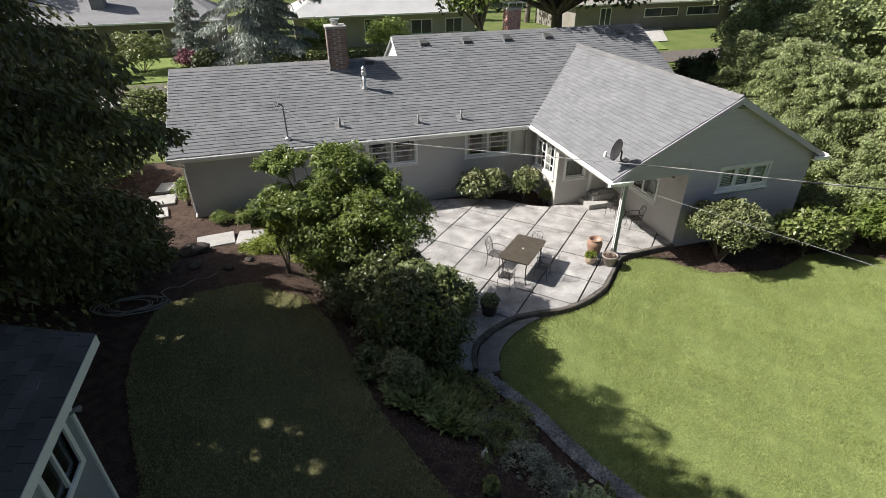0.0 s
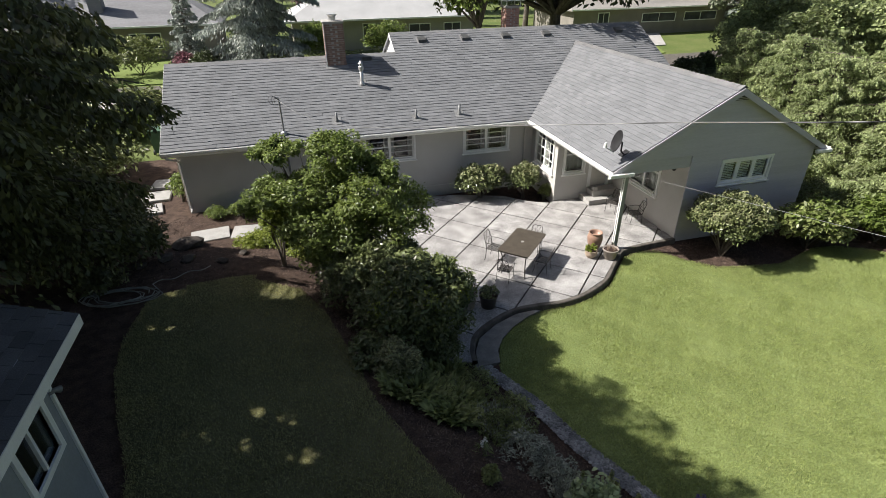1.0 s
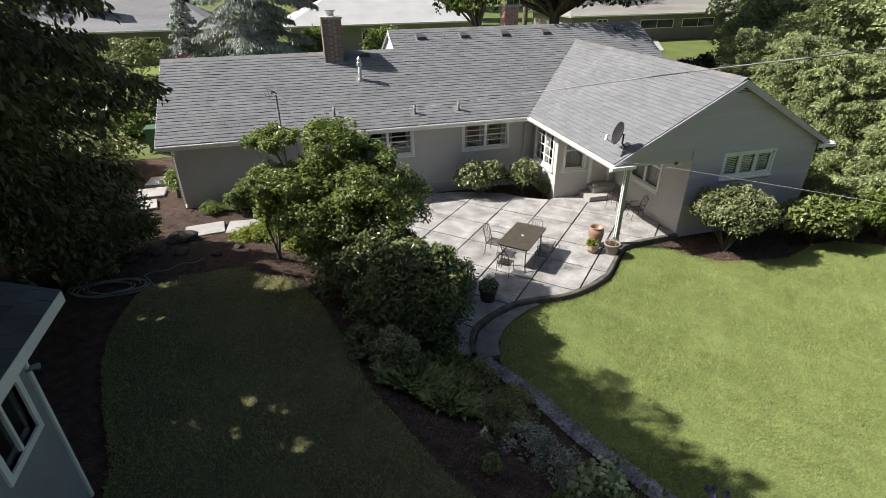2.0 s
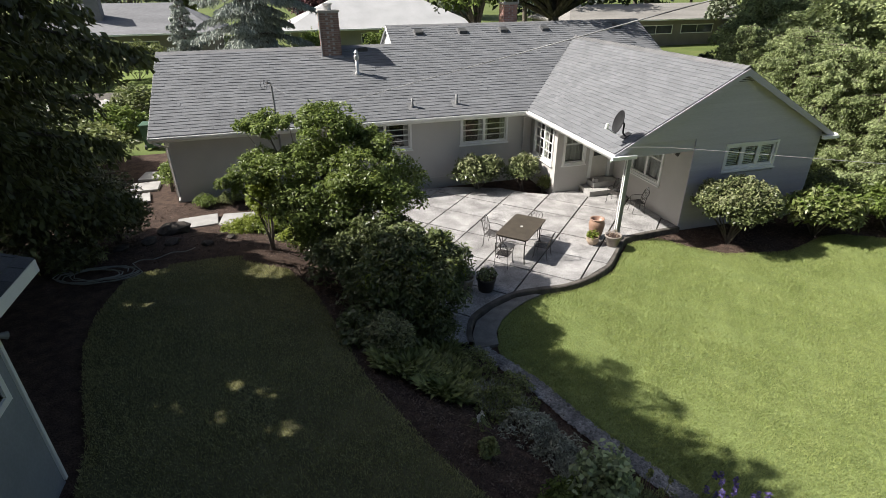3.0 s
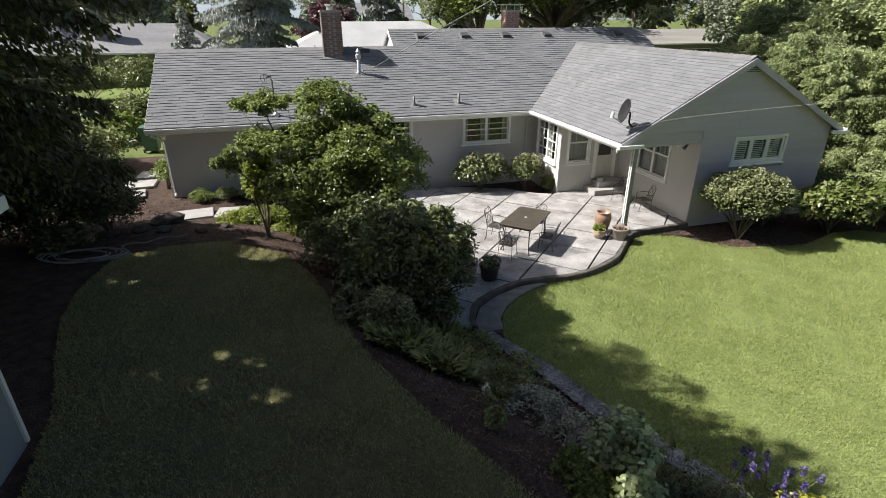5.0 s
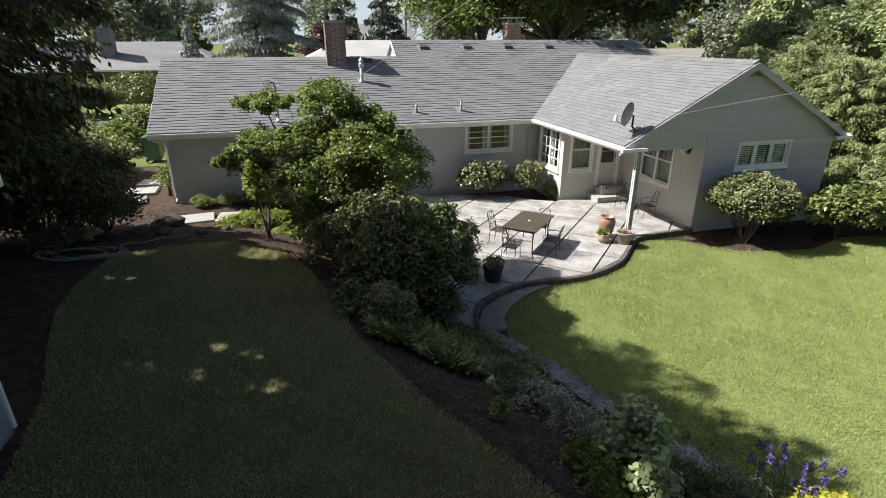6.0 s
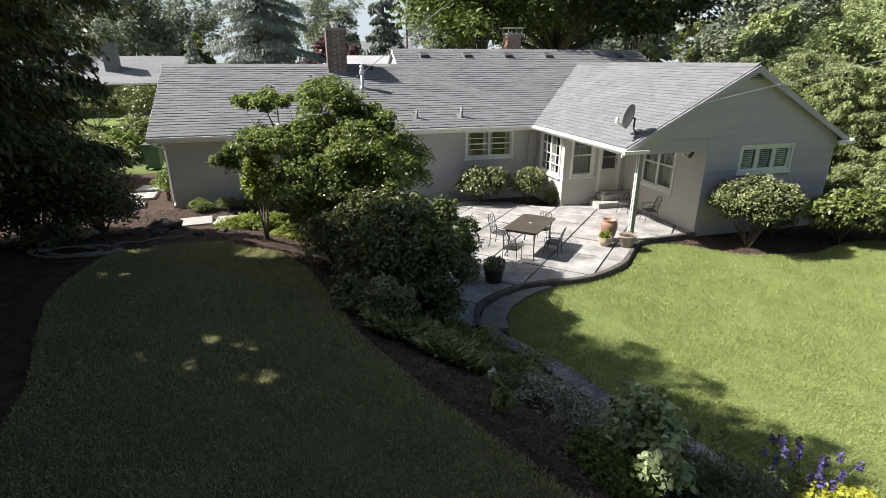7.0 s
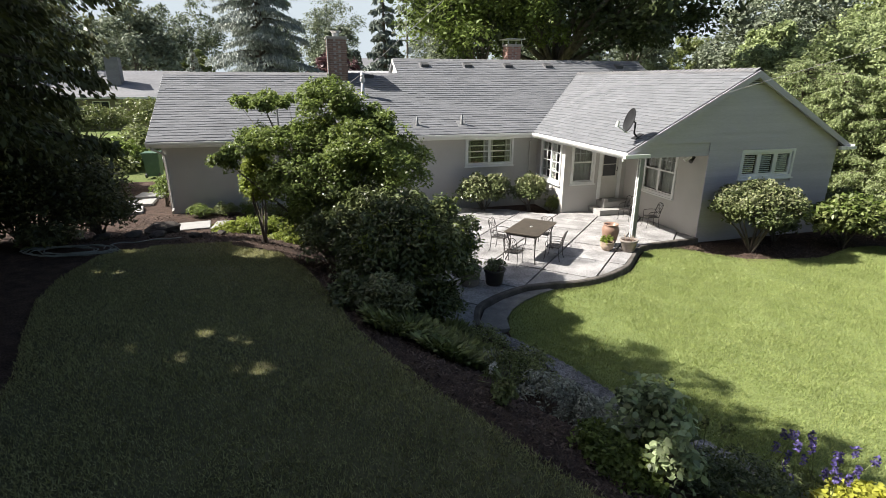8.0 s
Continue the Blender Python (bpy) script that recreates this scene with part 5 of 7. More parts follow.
# ---- patio furniture ----
def iron_chair(arms=True):
    c = thing("patio_chair", (0, 0, 0), "dark wrought-iron patio chair with slatted seat", "chair", "wrought-iron patio chairs")
    w, dp, h = 0.22, 0.21, 0.44
    g = Geo()
    g.tube([(-w, dp, h), (-w, -dp, h), (w, -dp, h), (w, dp, h), (-w, dp, h)], 0.011, 6)
    seat = part("seat_frame", g, M_IRON, c)
    for k in range(9):
        y = -dp + 0.03 + (2 * dp - 0.06) * k / 8
        part("seat_slat", Geo().span((-w, y - 0.014, h - 0.004), (w, y + 0.014, h + 0.006)), M_IRON, seat)
    for sx_, sy_ in ((-1, -1), (1, -1), (-1, 1), (1, 1)):
        part("leg", Geo().tube([(sx_ * w, sy_ * dp, h), (sx_ * (w + 0.015), sy_ * (dp + 0.01), h * 0.55), (sx_ * (w + 0.01), sy_ * (dp + 0.03), 0.08), (sx_ * (w + 0.035), sy_ * (dp + 0.06), 0.006)], 0.011, 6), M_IRON, c)
    top = dp + 0.13
    back = part("back_frame", Geo().tube([(-w, dp, h), (-w + 0.005, dp + 0.05, h + 0.25), (-w + 0.02, top, h + 0.47), (-w * 0.5, top + 0.01, h + 0.53), (0, top + 0.012, h + 0.5), (w * 0.5, top + 0.01, h + 0.53), (w - 0.02, top, h + 0.47), (w - 0.005, dp + 0.05, h + 0.25), (w, dp, h)], 0.011, 6), M_IRON, c)
    for k in range(5):
        x = -w + 2 * w * (k + 0.5) / 5
        pts = [(x + 0.03 * math.sin(q * 1.6 + k * 1.57), dp + 0.13 * q / 6, h + 0.02 + 0.47 * q / 6) for q in range(7)]
        part("back_spindle", Geo().tube(pts, 0.007, 5), M_IRON, back)
    part("back_rail", Geo().tube([(-w + 0.003, dp + 0.03, h + 0.13), (w - 0.003, dp + 0.03, h + 0.13)], 0.008, 5), M_IRON, back)
    if arms:
        for sx_ in (-1, 1):
            part("armrest", Geo().tube([(sx_ * w, dp + 0.05, h + 0.23), (sx_ * (w + 0.04), 0.05, h + 0.235), (sx_ * (w + 0.04), -dp + 0.02, h + 0.21), (sx_ * (w + 0.02), -dp - 0.02, h + 0.12), (sx_ * w, -dp, h)], 0.011, 6), M_IRON, c)
    return c


first_chair = iron_chair()


def chair_at(ob, x, y, deg, z=PATIO, label=""):
    """deg: the way the sitter looks, from +x."""
    m = pose(x, y, z, 0, 0, deg + 90) @ Matrix.Scale(0.88, 4)
    if ob is first_chair and not ob.get("set"):
        ob.matrix_basis = m
        ob["set"] = 1
        made = ob
    else:
        made = copy_thing(first_chair, m)
    return tagged(made, label) if label else made


chair_at(first_chair, 5.05, 12.1, -45, label="dark wrought-iron chair drawn up to the patio table")
chair_at(first_chair, 4.93, 11.0, 46, label="dark wrought-iron chair at the table's short end")
chair_at(first_chair, 6.1, 11.13, 137, label="dark wrought-iron chair pushed under the patio table")
chair_at(first_chair, 6.33, 12.21, -133, label="dark wrought-iron chair at the table's far end")
chair_at(first_chair, 10.1, 13.95, -150, label="dark wrought-iron chair in the porch shade")
chair_at(first_chair, 10.32, 13.02, 168, label="dark wrought-iron chair against the porch wall")

TABLE = pose(5.66, 11.6, PATIO, 0, 0, 45.5)
table = thing("patio_table", (0, 0, 0), "brown rectangular metal patio table with umbrella hole", "table")
tl, tw, rc = 0.76, 0.45, 0.07
outline = []
for cx, cy, a0 in ((tl - rc, tw - rc, 0), (-tl + rc, tw - rc, 90), (-tl + rc, -tw + rc, 180), (tl - rc, -tw + rc, 270)):
    outline += [(cx + rc * math.cos(radians(a0 + k * 22.5)), cy + rc * math.sin(radians(a0 + k * 22.5))) for k in range(5)]
part("tabletop", Geo().prism(outline, 0.715, 0.74), M_TABLE, table, "dark brown tabletop", bevel=0.004)
part("apron", Geo().span((-tl + 0.08, -tw + 0.06, 0.66), (tl - 0.08, -tw + 0.08, 0.715)).span((-tl + 0.08, tw - 0.08, 0.66), (tl - 0.08, tw - 0.06, 0.715)).span((-tl + 0.06, -tw + 0.06, 0.66), (-tl + 0.08, tw - 0.06, 0.715)).span((tl - 0.08, -tw + 0.06, 0.66), (tl - 0.06, tw - 0.06, 0.715)), M_IRON, table)
for sx_ in (-1, 1):
    for sy_ in (-1, 1):
        part("leg", Geo().tube([(sx_ * (tl - 0.07), sy_ * (tw - 0.07), 0.71), (sx_ * (tl - 0.16), sy_ * (tw - 0.12), 0.45), (sx_ * (tl - 0.14), sy_ * (tw - 0.11), 0.15), (sx_ * (tl - 0.06), sy_ * (tw - 0.06), 0.005)], 0.016, 7), M_IRON, table)
part("umbrella_ring", Geo().lathe([(0.035, 0.738), (0.035, 0.746), (0.022, 0.747), (0.022, 0.738)], (0, 0, 0), 16), M_TRIM, table, "pale umbrella hole ring")
table.matrix_basis = TABLE


# ---- pots ----
def pot(name, x, y, profile, mat, label, soil_r, soil_z, n=28):
    p = thing(name, (x, y, PATIO), label, "pot")
    part("body", Geo().lathe(profile, (x, y, PATIO), n), mat, p, smooth=True)
    part("soil", Geo().lathe([(soil_r, soil_z - 0.03), (soil_r, soil_z), (0.01, soil_z + 0.012)], (x, y, PATIO), n), M_MULCH, p)
    return p


pot("urn", 8.08, 11.74, [(0.12, 0), (0.135, 0.02), (0.19, 0.2), (0.225, 0.38), (0.23, 0.45), (0.212, 0.52), (0.182, 0.56), (0.19, 0.58), (0.208, 0.6), (0.19, 0.61), (0.16, 0.57), (0.15, 0.5)], M_TERRA, "tall glazed terracotta urn, empty", 0.155, 0.46)
bowl = pot("bowl_pot", 7.79, 11.4, [(0.1, 0), (0.12, 0.01), (0.17, 0.1), (0.182, 0.16), (0.165, 0.21), (0.178, 0.235), (0.16, 0.235), (0.14, 0.2)], M_CLAY, "round pale clay pot with a yellow-green plant", 0.15, 0.2)
tub = pot("tub_pot", 8.28, 11.17, [(0.155, 0), (0.165, 0.01), (0.205, 0.26), (0.23, 0.27), (0.235, 0.32), (0.212, 0.325), (0.195, 0.28)], M_STONEPOT, "grey stone tub pot with dry stems", 0.2, 0.28)
dark1 = pot("dark_pot", 4.05, 9.95, [(0.17, 0), (0.18, 0.01), (0.22, 0.3), (0.24, 0.31), (0.245, 0.36), (0.225, 0.365), (0.21, 0.32)], M_DARKPOT, "dark pot with a leafy plant beside the bushes", 0.21, 0.32)
dark2 = pot("dark_pot", 3.52, 10.05, [(0.18, 0), (0.19, 0.01), (0.23, 0.34), (0.255, 0.35), (0.26, 0.4), (0.235, 0.405), (0.22, 0.36)], M_STONEPOT, "brown pot half hidden by the bushes", 0.22, 0.36)
pot_r = np.random.default_rng(21)


def pot_plant(p, x, y, z, rad, n, size, mat):
    me = quads("foliage", lump_leaves(pot_r, mound(pot_r, (x, y, z), (rad, rad, rad * 0.7), 14, rad * 0.4), n, size))
    part("foliage", me, mat, p)


pot_plant(bowl, 7.79, 11.4, PATIO + 0.24, 0.15, 26, 0.07, L_TIP)
pot_plant(dark1, 4.05, 9.95, PATIO + 0.4, 0.19, 30, 0.08, L_RHODO)
pot_plant(dark2, 3.52, 10.05, PATIO + 0.45, 0.2, 26, 0.07, L_FERN)
g = Geo()
for k in range(18):
    a, q = pot_r.uniform(0, 6.28), pot_r.uniform(0.05, 0.2)
    g.tube([(8.28 + 0.1 * math.cos(a), 11.17 + 0.1 * math.sin(a), PATIO + 0.28), (8.28 + q * math.cos(a), 11.17 + q * math.sin(a), PATIO + 0.28 + pot_r.uniform(0.08, 0.22))], [0.005, 0.002], 4)
part("dry_stems", g, M_CLAY, tub)

# ---- shed at the lawn's edge ----
shed = thing("garden_shed", (-5.2, 3.6, 1.2), "grey-blue garden shed with white trim and dark roof", "shed")
SX, SY0, SY1, SZ0, SZ1 = -3.12, 0.6, 5.42, 0.9, 3.66
W_S = (0.28, 2.86, 0.95, 3.5)
part("wall", placed(wall_panel(SY1 - SY0, SZ1, [(SY1 - SY0 - W_S[2], W_S[1], SY1 - SY0 - W_S[0], W_S[3]), (SY1 - SY0 - 2.35, W_S[1], SY1 - SY0 - 1.68, W_S[3])], 0.12, SZ0), (SX, SY0, 0), (0, 1, 0), (1, 0, 0)), M_SHEDWALL, shed, "grey-blue board wall")
part("wall", Geo().span((-7.2, SY1 - 0.12, SZ0), (SX - 0.12, SY1, SZ1 + 0.3)), M_SHEDWALL, shed)
part("wall", Geo().span((-7.2, SY0, SZ0), (SX - 0.12, SY0 + 0.12, SZ1 + 0.3)), M_SHEDWALL, shed)
part("wall", Geo().span((-7.2, SY0 + 0.12, SZ0), (-7.08, SY1 - 0.12, SZ1)), M_SHEDWALL, shed)
part("corner_board", Geo().span((SX - 0.08, SY1 - 0.02, SZ0 + 0.4), (SX + 0.03, SY1 + 0.03, SZ1)), M_TRIM, shed, "white corner board")
part("fascia", Geo().span((SX + 0.14, SY0 - 0.5, SZ1 + 0.02), (SX + 0.17, SY1 + 0.95, SZ1 + 0.17)), M_TRIM, shed, "white fascia board")
for y0 in (SY1 - W_S[2], SY1 - 2.35):
    o = (SX, y0, W_S[1])
    w, h = W_S[2] - W_S[0], W_S[3] - W_S[1]
    win = part("window", placed(Geo().span((-0.08, -0.04, -0.08), (0, 0.03, h + 0.08)).span((w, -0.04, -0.08), (w + 0.08, 0.03, h + 0.08)).span((0, -0.04, h), (w, 0.03, h + 0.08)).span((0, -0.04, -0.08), (w, 0.03, 0)), o, (0, 1, 0), (1, 0, 0)), M_TRIM, shed, "white framed shed window")
    part("pane", placed(Geo().span((0, -0.04, 0), (w, -0.034, h)), o, (0, 1, 0), (1, 0, 0)), M_GLASS, win)
    part("meeting_rail", placed(Geo().span((w / 2 - 0.02, -0.035, 0), (w / 2 + 0.02, 0.005, h)), o, (0, 1, 0), (1, 0, 0)), M_TRIM, win)
sd = part("roof", Geo().slab([(SX + 0.16, SY0 - 0.5, SZ1 + 0.17), (SX + 0.16, SY1 + 0.95, SZ1 + 0.17), (-5.15, SY1 + 0.95, SZ1 + 1.05), (-5.15, SY0 - 0.5, SZ1 + 1.05)], 0.1), M_SHEDROOF, shed)
part("roof", Geo().slab([(-7.4, SY0 - 0.5, SZ1 + 0.1), (-5.15, SY0 - 0.5, SZ1 + 1.05), (-5.15, SY1 + 0.95, SZ1 + 1.05), (-7.4, SY1 + 0.95, SZ1 + 0.1)], 0.1), M_SHEDROOF, shed)
g = Geo()
upv = Vector((-2.15, 0, 0.88)).normalized()
sn = Vector((0.88, 0, 2.15)).normalized()
for i in range(15):
    y = SY0 - 0.5 - (i % 3) * 0.1
    while y < SY1 + 0.95:
        y0, y1 = max(y, SY0 - 0.5), min(y + 0.3, SY1 + 0.95)
        if y1 - y0 > 0.03:
            o = Vector((SX + 0.16, 0, SZ1 + 0.17)) + upv * (0.155 * i) + sn * tab_rng.uniform(0, 0.003)
            a, b = o + Vector((0, y0 + 0.004, 0)), o + Vector((0, y1 - 0.004, 0))
            g.add([a, b, b + upv * 0.17, a + upv * 0.17, a + sn * 0.016, b + sn * 0.016, b + upv * 0.17 + sn * 0.004, a + upv * 0.17 + sn * 0.004], TAB_FACES)
        y += 0.3
tagged(part("shingle_covering", g, M_SHEDROOF, sd), "", "", "", "stuff")
part("wall_light", Geo().tube([(SX, SY1 - 0.03, 3.42), (SX + 0.05, SY1 + 0.02, 3.43), (SX + 0.09, SY1 + 0.06, 3.4)], [0.02, 0.03, 0.045], 10), M_GREYMETAL, shed)

# ---- bin, hose ----
wheelie = thing("wheelie_bin", (-5.88, 24.6, 0.25), "green plastic wheeled bin standing beside the house", "bin")
bx, by, bz = -5.88, 24.6, land(-5.88, 24.6)
part("body", Geo().add([(bx - 0.26, by - 0.3, bz + 0.06), (bx + 0.26, by - 0.3, bz + 0.06), (bx + 0.26, by + 0.3, bz + 0.06), (bx - 0.26, by + 0.3, bz + 0.06), (bx - 0.32, by - 0.38, bz + 1.0), (bx + 0.32, by - 0.38, bz + 1.0), (bx + 0.32, by + 0.38, bz + 1.0), (bx - 0.32, by + 0.38, bz + 1.0)],
                       [(0, 3, 2, 1), (4, 5, 6, 7), (0, 1, 5, 4), (1, 2, 6, 5), (2, 3, 7, 6), (3, 0, 4, 7)]), M_BIN, wheelie, bevel=0.02)
part("lid", Geo().span((bx - 0.35, by - 0.42, bz + 1.0), (bx + 0.35, by + 0.42, bz + 1.06)), M_BIN, wheelie, bevel=0.02)
for s in (-1, 1):
    part("wheel", Geo().tube([(bx + s * 0.22, by - 0.32, bz + 0.1), (bx + s * 0.29, by - 0.32, bz + 0.1)], 0.1, 14), M_VENT, wheelie)
hr = np.random.default_rng(5)
pts = []
for k in range(70):
    a = k * 0.55
    rr = 0.5 + 0.18 * math.sin(k * 0.37) + 0.002 * k
    x, y = -4.35 + rr * math.cos(a) * 1.15, 11.25 + rr * math.sin(a) * 0.55
    pts.append((x, y, land(x, y) + 0.03 + 0.05 * hr.random()))
for k in range(14):
    x, y = -3.8 + 0.09 * k, 11.75 + 0.06 * k + 0.1 * math.sin(k)
    pts.append((x, y, land(x, y) + 0.03))
hose = new("garden_hose", Geo().tube(pts, 0.011, 6).mesh("garden_hose", True))
hose.data.materials.append(M_HOSE)
tagged(hose, "pale garden hose lying in loose loops on the mulch", "hose")
# ---- shrubs and trees ----
# openings in the crowns through which the sun reaches the ground: (x, y, z, radius)
OPENINGS = np.array(((-3.2, 11.2, 1.1, 0.3), (-3.58, 10.45, 1.1, 0.28), (-3.6, 9.75, 1.1, 0.32), (-2.9, 9.72, 1.1, 0.28), (-3.25, 7.9, 1.1, 0.22), (-1.0, 10.85, 1.1, 0.55), (-0.81, 6.46, 1.05, 0.29), (-0.43, 5.64, 1.05, 0.26),
                     (-1.33, 6.1, 1.05, 0.27), (-1.98, 6.44, 1.05, 0.27), (-1.24, 6.8, 1.05, 0.22), (-2.31, 7.09, 1.05, 0.23), (3.15, 3.1, 0.95, 0.27), (5.4, 2.95, 0.3, 0.6),
                     (3.55, 2.5, 0.6, 0.3), (0.3, 11.6, 3.3, 1.5), (1.4, 11.1, 3.1, 0.8), (-0.8, 12.3, 2.0, 0.95), (-1.1, 14.3, 0.5, 1.2), (-0.1, 13.5, 0.5, 0.8), (0.9, 11.5, 4.0, 0.9)))


def thinned(q):
    """Leaves left standing outside the openings."""
    c, s = q.mean(axis=1), -np.array(SUN_WAY)
    stay = np.ones(len(c), bool)
    for x, y, z, rad in OPENINGS:
        d = c - np.array((x, y, z))
        stay &= np.linalg.norm(np.cross(d, s), axis=1) > rad * (1 + 0.3 * np.sin(c[:, 1] * 5))
    return q[stay]


def shrub(name, c, radii, lump, n_lumps, per, size, mat, label, seed, group="", aspect=2.4, tips=None, tip_share=0.15, limbs=7, up=0.5, core=True, category="shrub", oval=True):
    r = np.random.default_rng(seed)
    x, y = c[0], c[1]
    base = (x, y, land(x, y) - 0.02)
    t = thing(name, base, label, category, group)
    lumps = mound(r, c, radii, n_lumps, lump)
    if core:
        lumps += mound(r, c, np.asarray(radii) * 0.66, n_lumps // 2, lump * 1.15, -0.6)
    part("stem", stems(Geo(), r, base, lumps, limbs, 0.028), M_BARK, t)
    q = lump_leaves(r, lumps, per, size, aspect, up, oval=oval)
    part("leaves", quads("leaves", thinned(q) if name == "tall_shrub" else q), mat, t)
    if tips:
        high = [q for q in lumps[:n_lumps] if q[0][2] > c[2] + radii[2] * 0.25]
        pick = [high[i] for i in r.permutation(len(high))[: max(1, int(len(high) * tip_share * 3))]]
        part("fresh_growth", quads("fresh_growth", lump_leaves(r, [(q[0] + np.array((0, 0, 0.05)), q[1] * 1.02) for q in pick], per * 0.45, size * 0.9, aspect, up, oval=oval)), tips, t)["kind"] = "stuff"
    return t


# the tree in front of the house
def garden_tree():
    r = np.random.default_rng(31)
    base = Vector((0.75, 11.35, land(0.75, 11.35) - 0.05))
    t = thing("garden_tree", base, "spreading green garden tree with layered leafy branches", "tree")
    lumps = []
    for c, rad, n, lp in (((0.86, 11.6, 3.8), (0.58, 0.6, 0.42), 44, 0.2), ((1.35, 11.4, 3.5), (0.5, 0.5, 0.24), 22, 0.18), ((1.75, 11.15, 3.4), (0.34, 0.4, 0.2), 14, 0.16), ((-0.5, 12.2, 3.78), (0.58, 0.5, 0.18), 44, 0.15),
                          ((-0.2, 11.7, 3.05), (0.85, 0.75, 0.24), 44, 0.18), ((-0.85, 11.8, 2.88), (0.55, 0.6, 0.2), 26, 0.16), ((-1.38, 11.8, 2.6), (0.26, 0.35, 0.22), 14, 0.14), ((0.5, 11.4, 3.2), (0.5, 0.5, 0.3), 22, 0.2),
                          ((1.35, 11.0, 2.95), (0.95, 0.8, 0.45), 64, 0.22), ((1.95, 10.7, 2.5), (0.75, 0.7, 0.5), 44, 0.22), ((0.3, 11.2, 2.2), (0.85, 0.8, 0.62), 74, 0.23),
                          ((1.2, 10.9, 2.1), (0.95, 0.8, 0.6), 60, 0.25), ((0.6, 11.3, 1.4), (0.75, 0.65, 0.75), 70, 0.24)):
        lumps += mound(r, c, rad, n, lp, -0.5, 0.25)
    g = Geo()
    for tip, rad in (((0.86, 11.6, 3.9), 0.06), ((-0.5, 12.2, 3.72), 0.035), ((-0.2, 11.7, 2.95), 0.045), ((1.5, 11.0, 2.9), 0.05), ((-1.3, 11.8, 2.6), 0.03), ((2.1, 10.4, 2.0), 0.045), ((0.5, 11.2, 3.2), 0.05)):
        tip = Vector(tip)
        b = base + Vector((r.normal() * 0.08, r.normal() * 0.08, 0))
        m1 = b.lerp(tip, 0.35) + Vector((r.normal() * 0.1, r.normal() * 0.1, 0.25))
        m2 = b.lerp(tip, 0.7) + Vector((r.normal() * 0.1, r.normal() * 0.1, 0.15))
        g.tube([b, m1, m2, tip], [rad * 1.5, rad, rad * 0.7, rad * 0.25], 8)
    part("trunk", stems(g, r, base + Vector((0, 0, 0.5)), lumps, 46, 0.02), M_BARK, t)
    part("crown", quads("crown", lump_leaves(r, lumps, 92, 0.088, 2.5, 0.5, oval=True)), L_MAPLE, t)
    # extra yellow-green leaves on the high lumps paint in the sunlit top
    sunny = [q for q in lumps if q[0][2] > 2.4]
    part("fresh_growth", quads("fresh_growth", lump_leaves(r, [sunny[i] for i in r.permutation(len(sunny))[:110]], 22, 0.085, 2.4, 0.55)), L_TIP, t)["kind"] = "stuff"
    return t


garden_tree()
shrub("golden_shrub", (-0.8, 12.4, 1.95), (0.34, 0.42, 0.82), 0.14, 90, 50, 0.075, L_TIP, "bright yellow-green shrub under the tree", 32)
shrub("rhododendron", (1.95, 8.95, 1.15), (1.22, 1.06, 1.08), 0.2, 330, 56, 0.105, L_RHODO, "large dark-green rhododendron beside the patio", 33, aspect=3.0, tips=L_TIP, tip_share=0.06)
shrub("rhododendron", (1.35, 10.1, 1.25), (1.15, 0.9, 0.95), 0.21, 200, 54, 0.105, L_RHODO, "dark rhododendron merging with the garden tree", 34, aspect=3.0)


def strap_clump(name, c, spread, n, length, width, mat, label, seed, lean=0.75, group="", category="perennial"):
    """A clump of arching strap leaves, each rising from the soil and bending outwards."""
    r = np.random.default_rng(seed)
    t = thing(name, (c[0], c[1], land(*c)), label, category, group)
    g = Geo()
    for _ in range(n):
        a, q = r.uniform(0, 2 * math.pi), math.sqrt(r.random())
        x, y = c[0] + spread[0] * q * math.cos(a), c[1] + spread[1] * q * math.sin(a)
        b = a + r.normal() * 0.8
        ln, w, out = length * r.uniform(0.6, 1.15), width * r.uniform(0.7, 1.2), lean * r.uniform(0.3, 1.2)
        d, sd, z = Vector((math.cos(b), math.sin(b), 0)), Vector((-math.sin(b), math.cos(b), 0)), land(x, y) - 0.01
        verts = []
        for k, wk in ((0, 0.3), (0.35, 0.8), (0.7, 1.0), (1.0, 0.1)):
            p = Vector((x, y, z)) + d * (ln * out * k * k) + Vector((0, 0, ln * (k - 0.45 * out * k * k)))
            verts += [p - sd * (w * wk / 2), p + sd * (w * wk / 2)]
        g.add(verts, [(0, 1, 3, 2), (2, 3, 5, 4), (4, 5, 7, 6)])
    part("leaves", g, mat, t)
    return t


strap_clump("fern_clump", (1.5, 6.95), (0.62, 0.5), 950, 0.28, 0.065, L_FERN, "broad clump of arching glossy green fronds", 35, group="bed perennials")
strap_clump("fern_clump", (2.0, 6.35), (0.52, 0.4), 760, 0.25, 0.065, L_FERN, "low clump of arching fronds by the mulch", 36, group="bed perennials")
strap_clump("fern_clump", (2.3, 6.95), (0.58, 0.5), 760, 0.27, 0.06, L_FERN, "yellow-green arching fronds behind the bed", 37, group="bed perennials")
shrub("low_shrub", (1.25, 7.45, 1.02), (0.42, 0.36, 0.34), 0.13, 70, 46, 0.07, L_PALE, "low pale-tipped shrub among the fronds", 39, aspect=2.6)
strap_clump("lavender_clump", (2.95, 6.15), (0.5, 0.5), 700, 0.34, 0.012, L_SILVER, "grey-green lavender with fine upright stems", 140, 0.45, "bed perennials")
strap_clump("lavender_clump", (3.45, 4.35), (0.36, 0.42), 520, 0.36, 0.012, L_SILVER, "grey lavender with fine stems near the pebbles", 141, 0.45, "bed perennials")
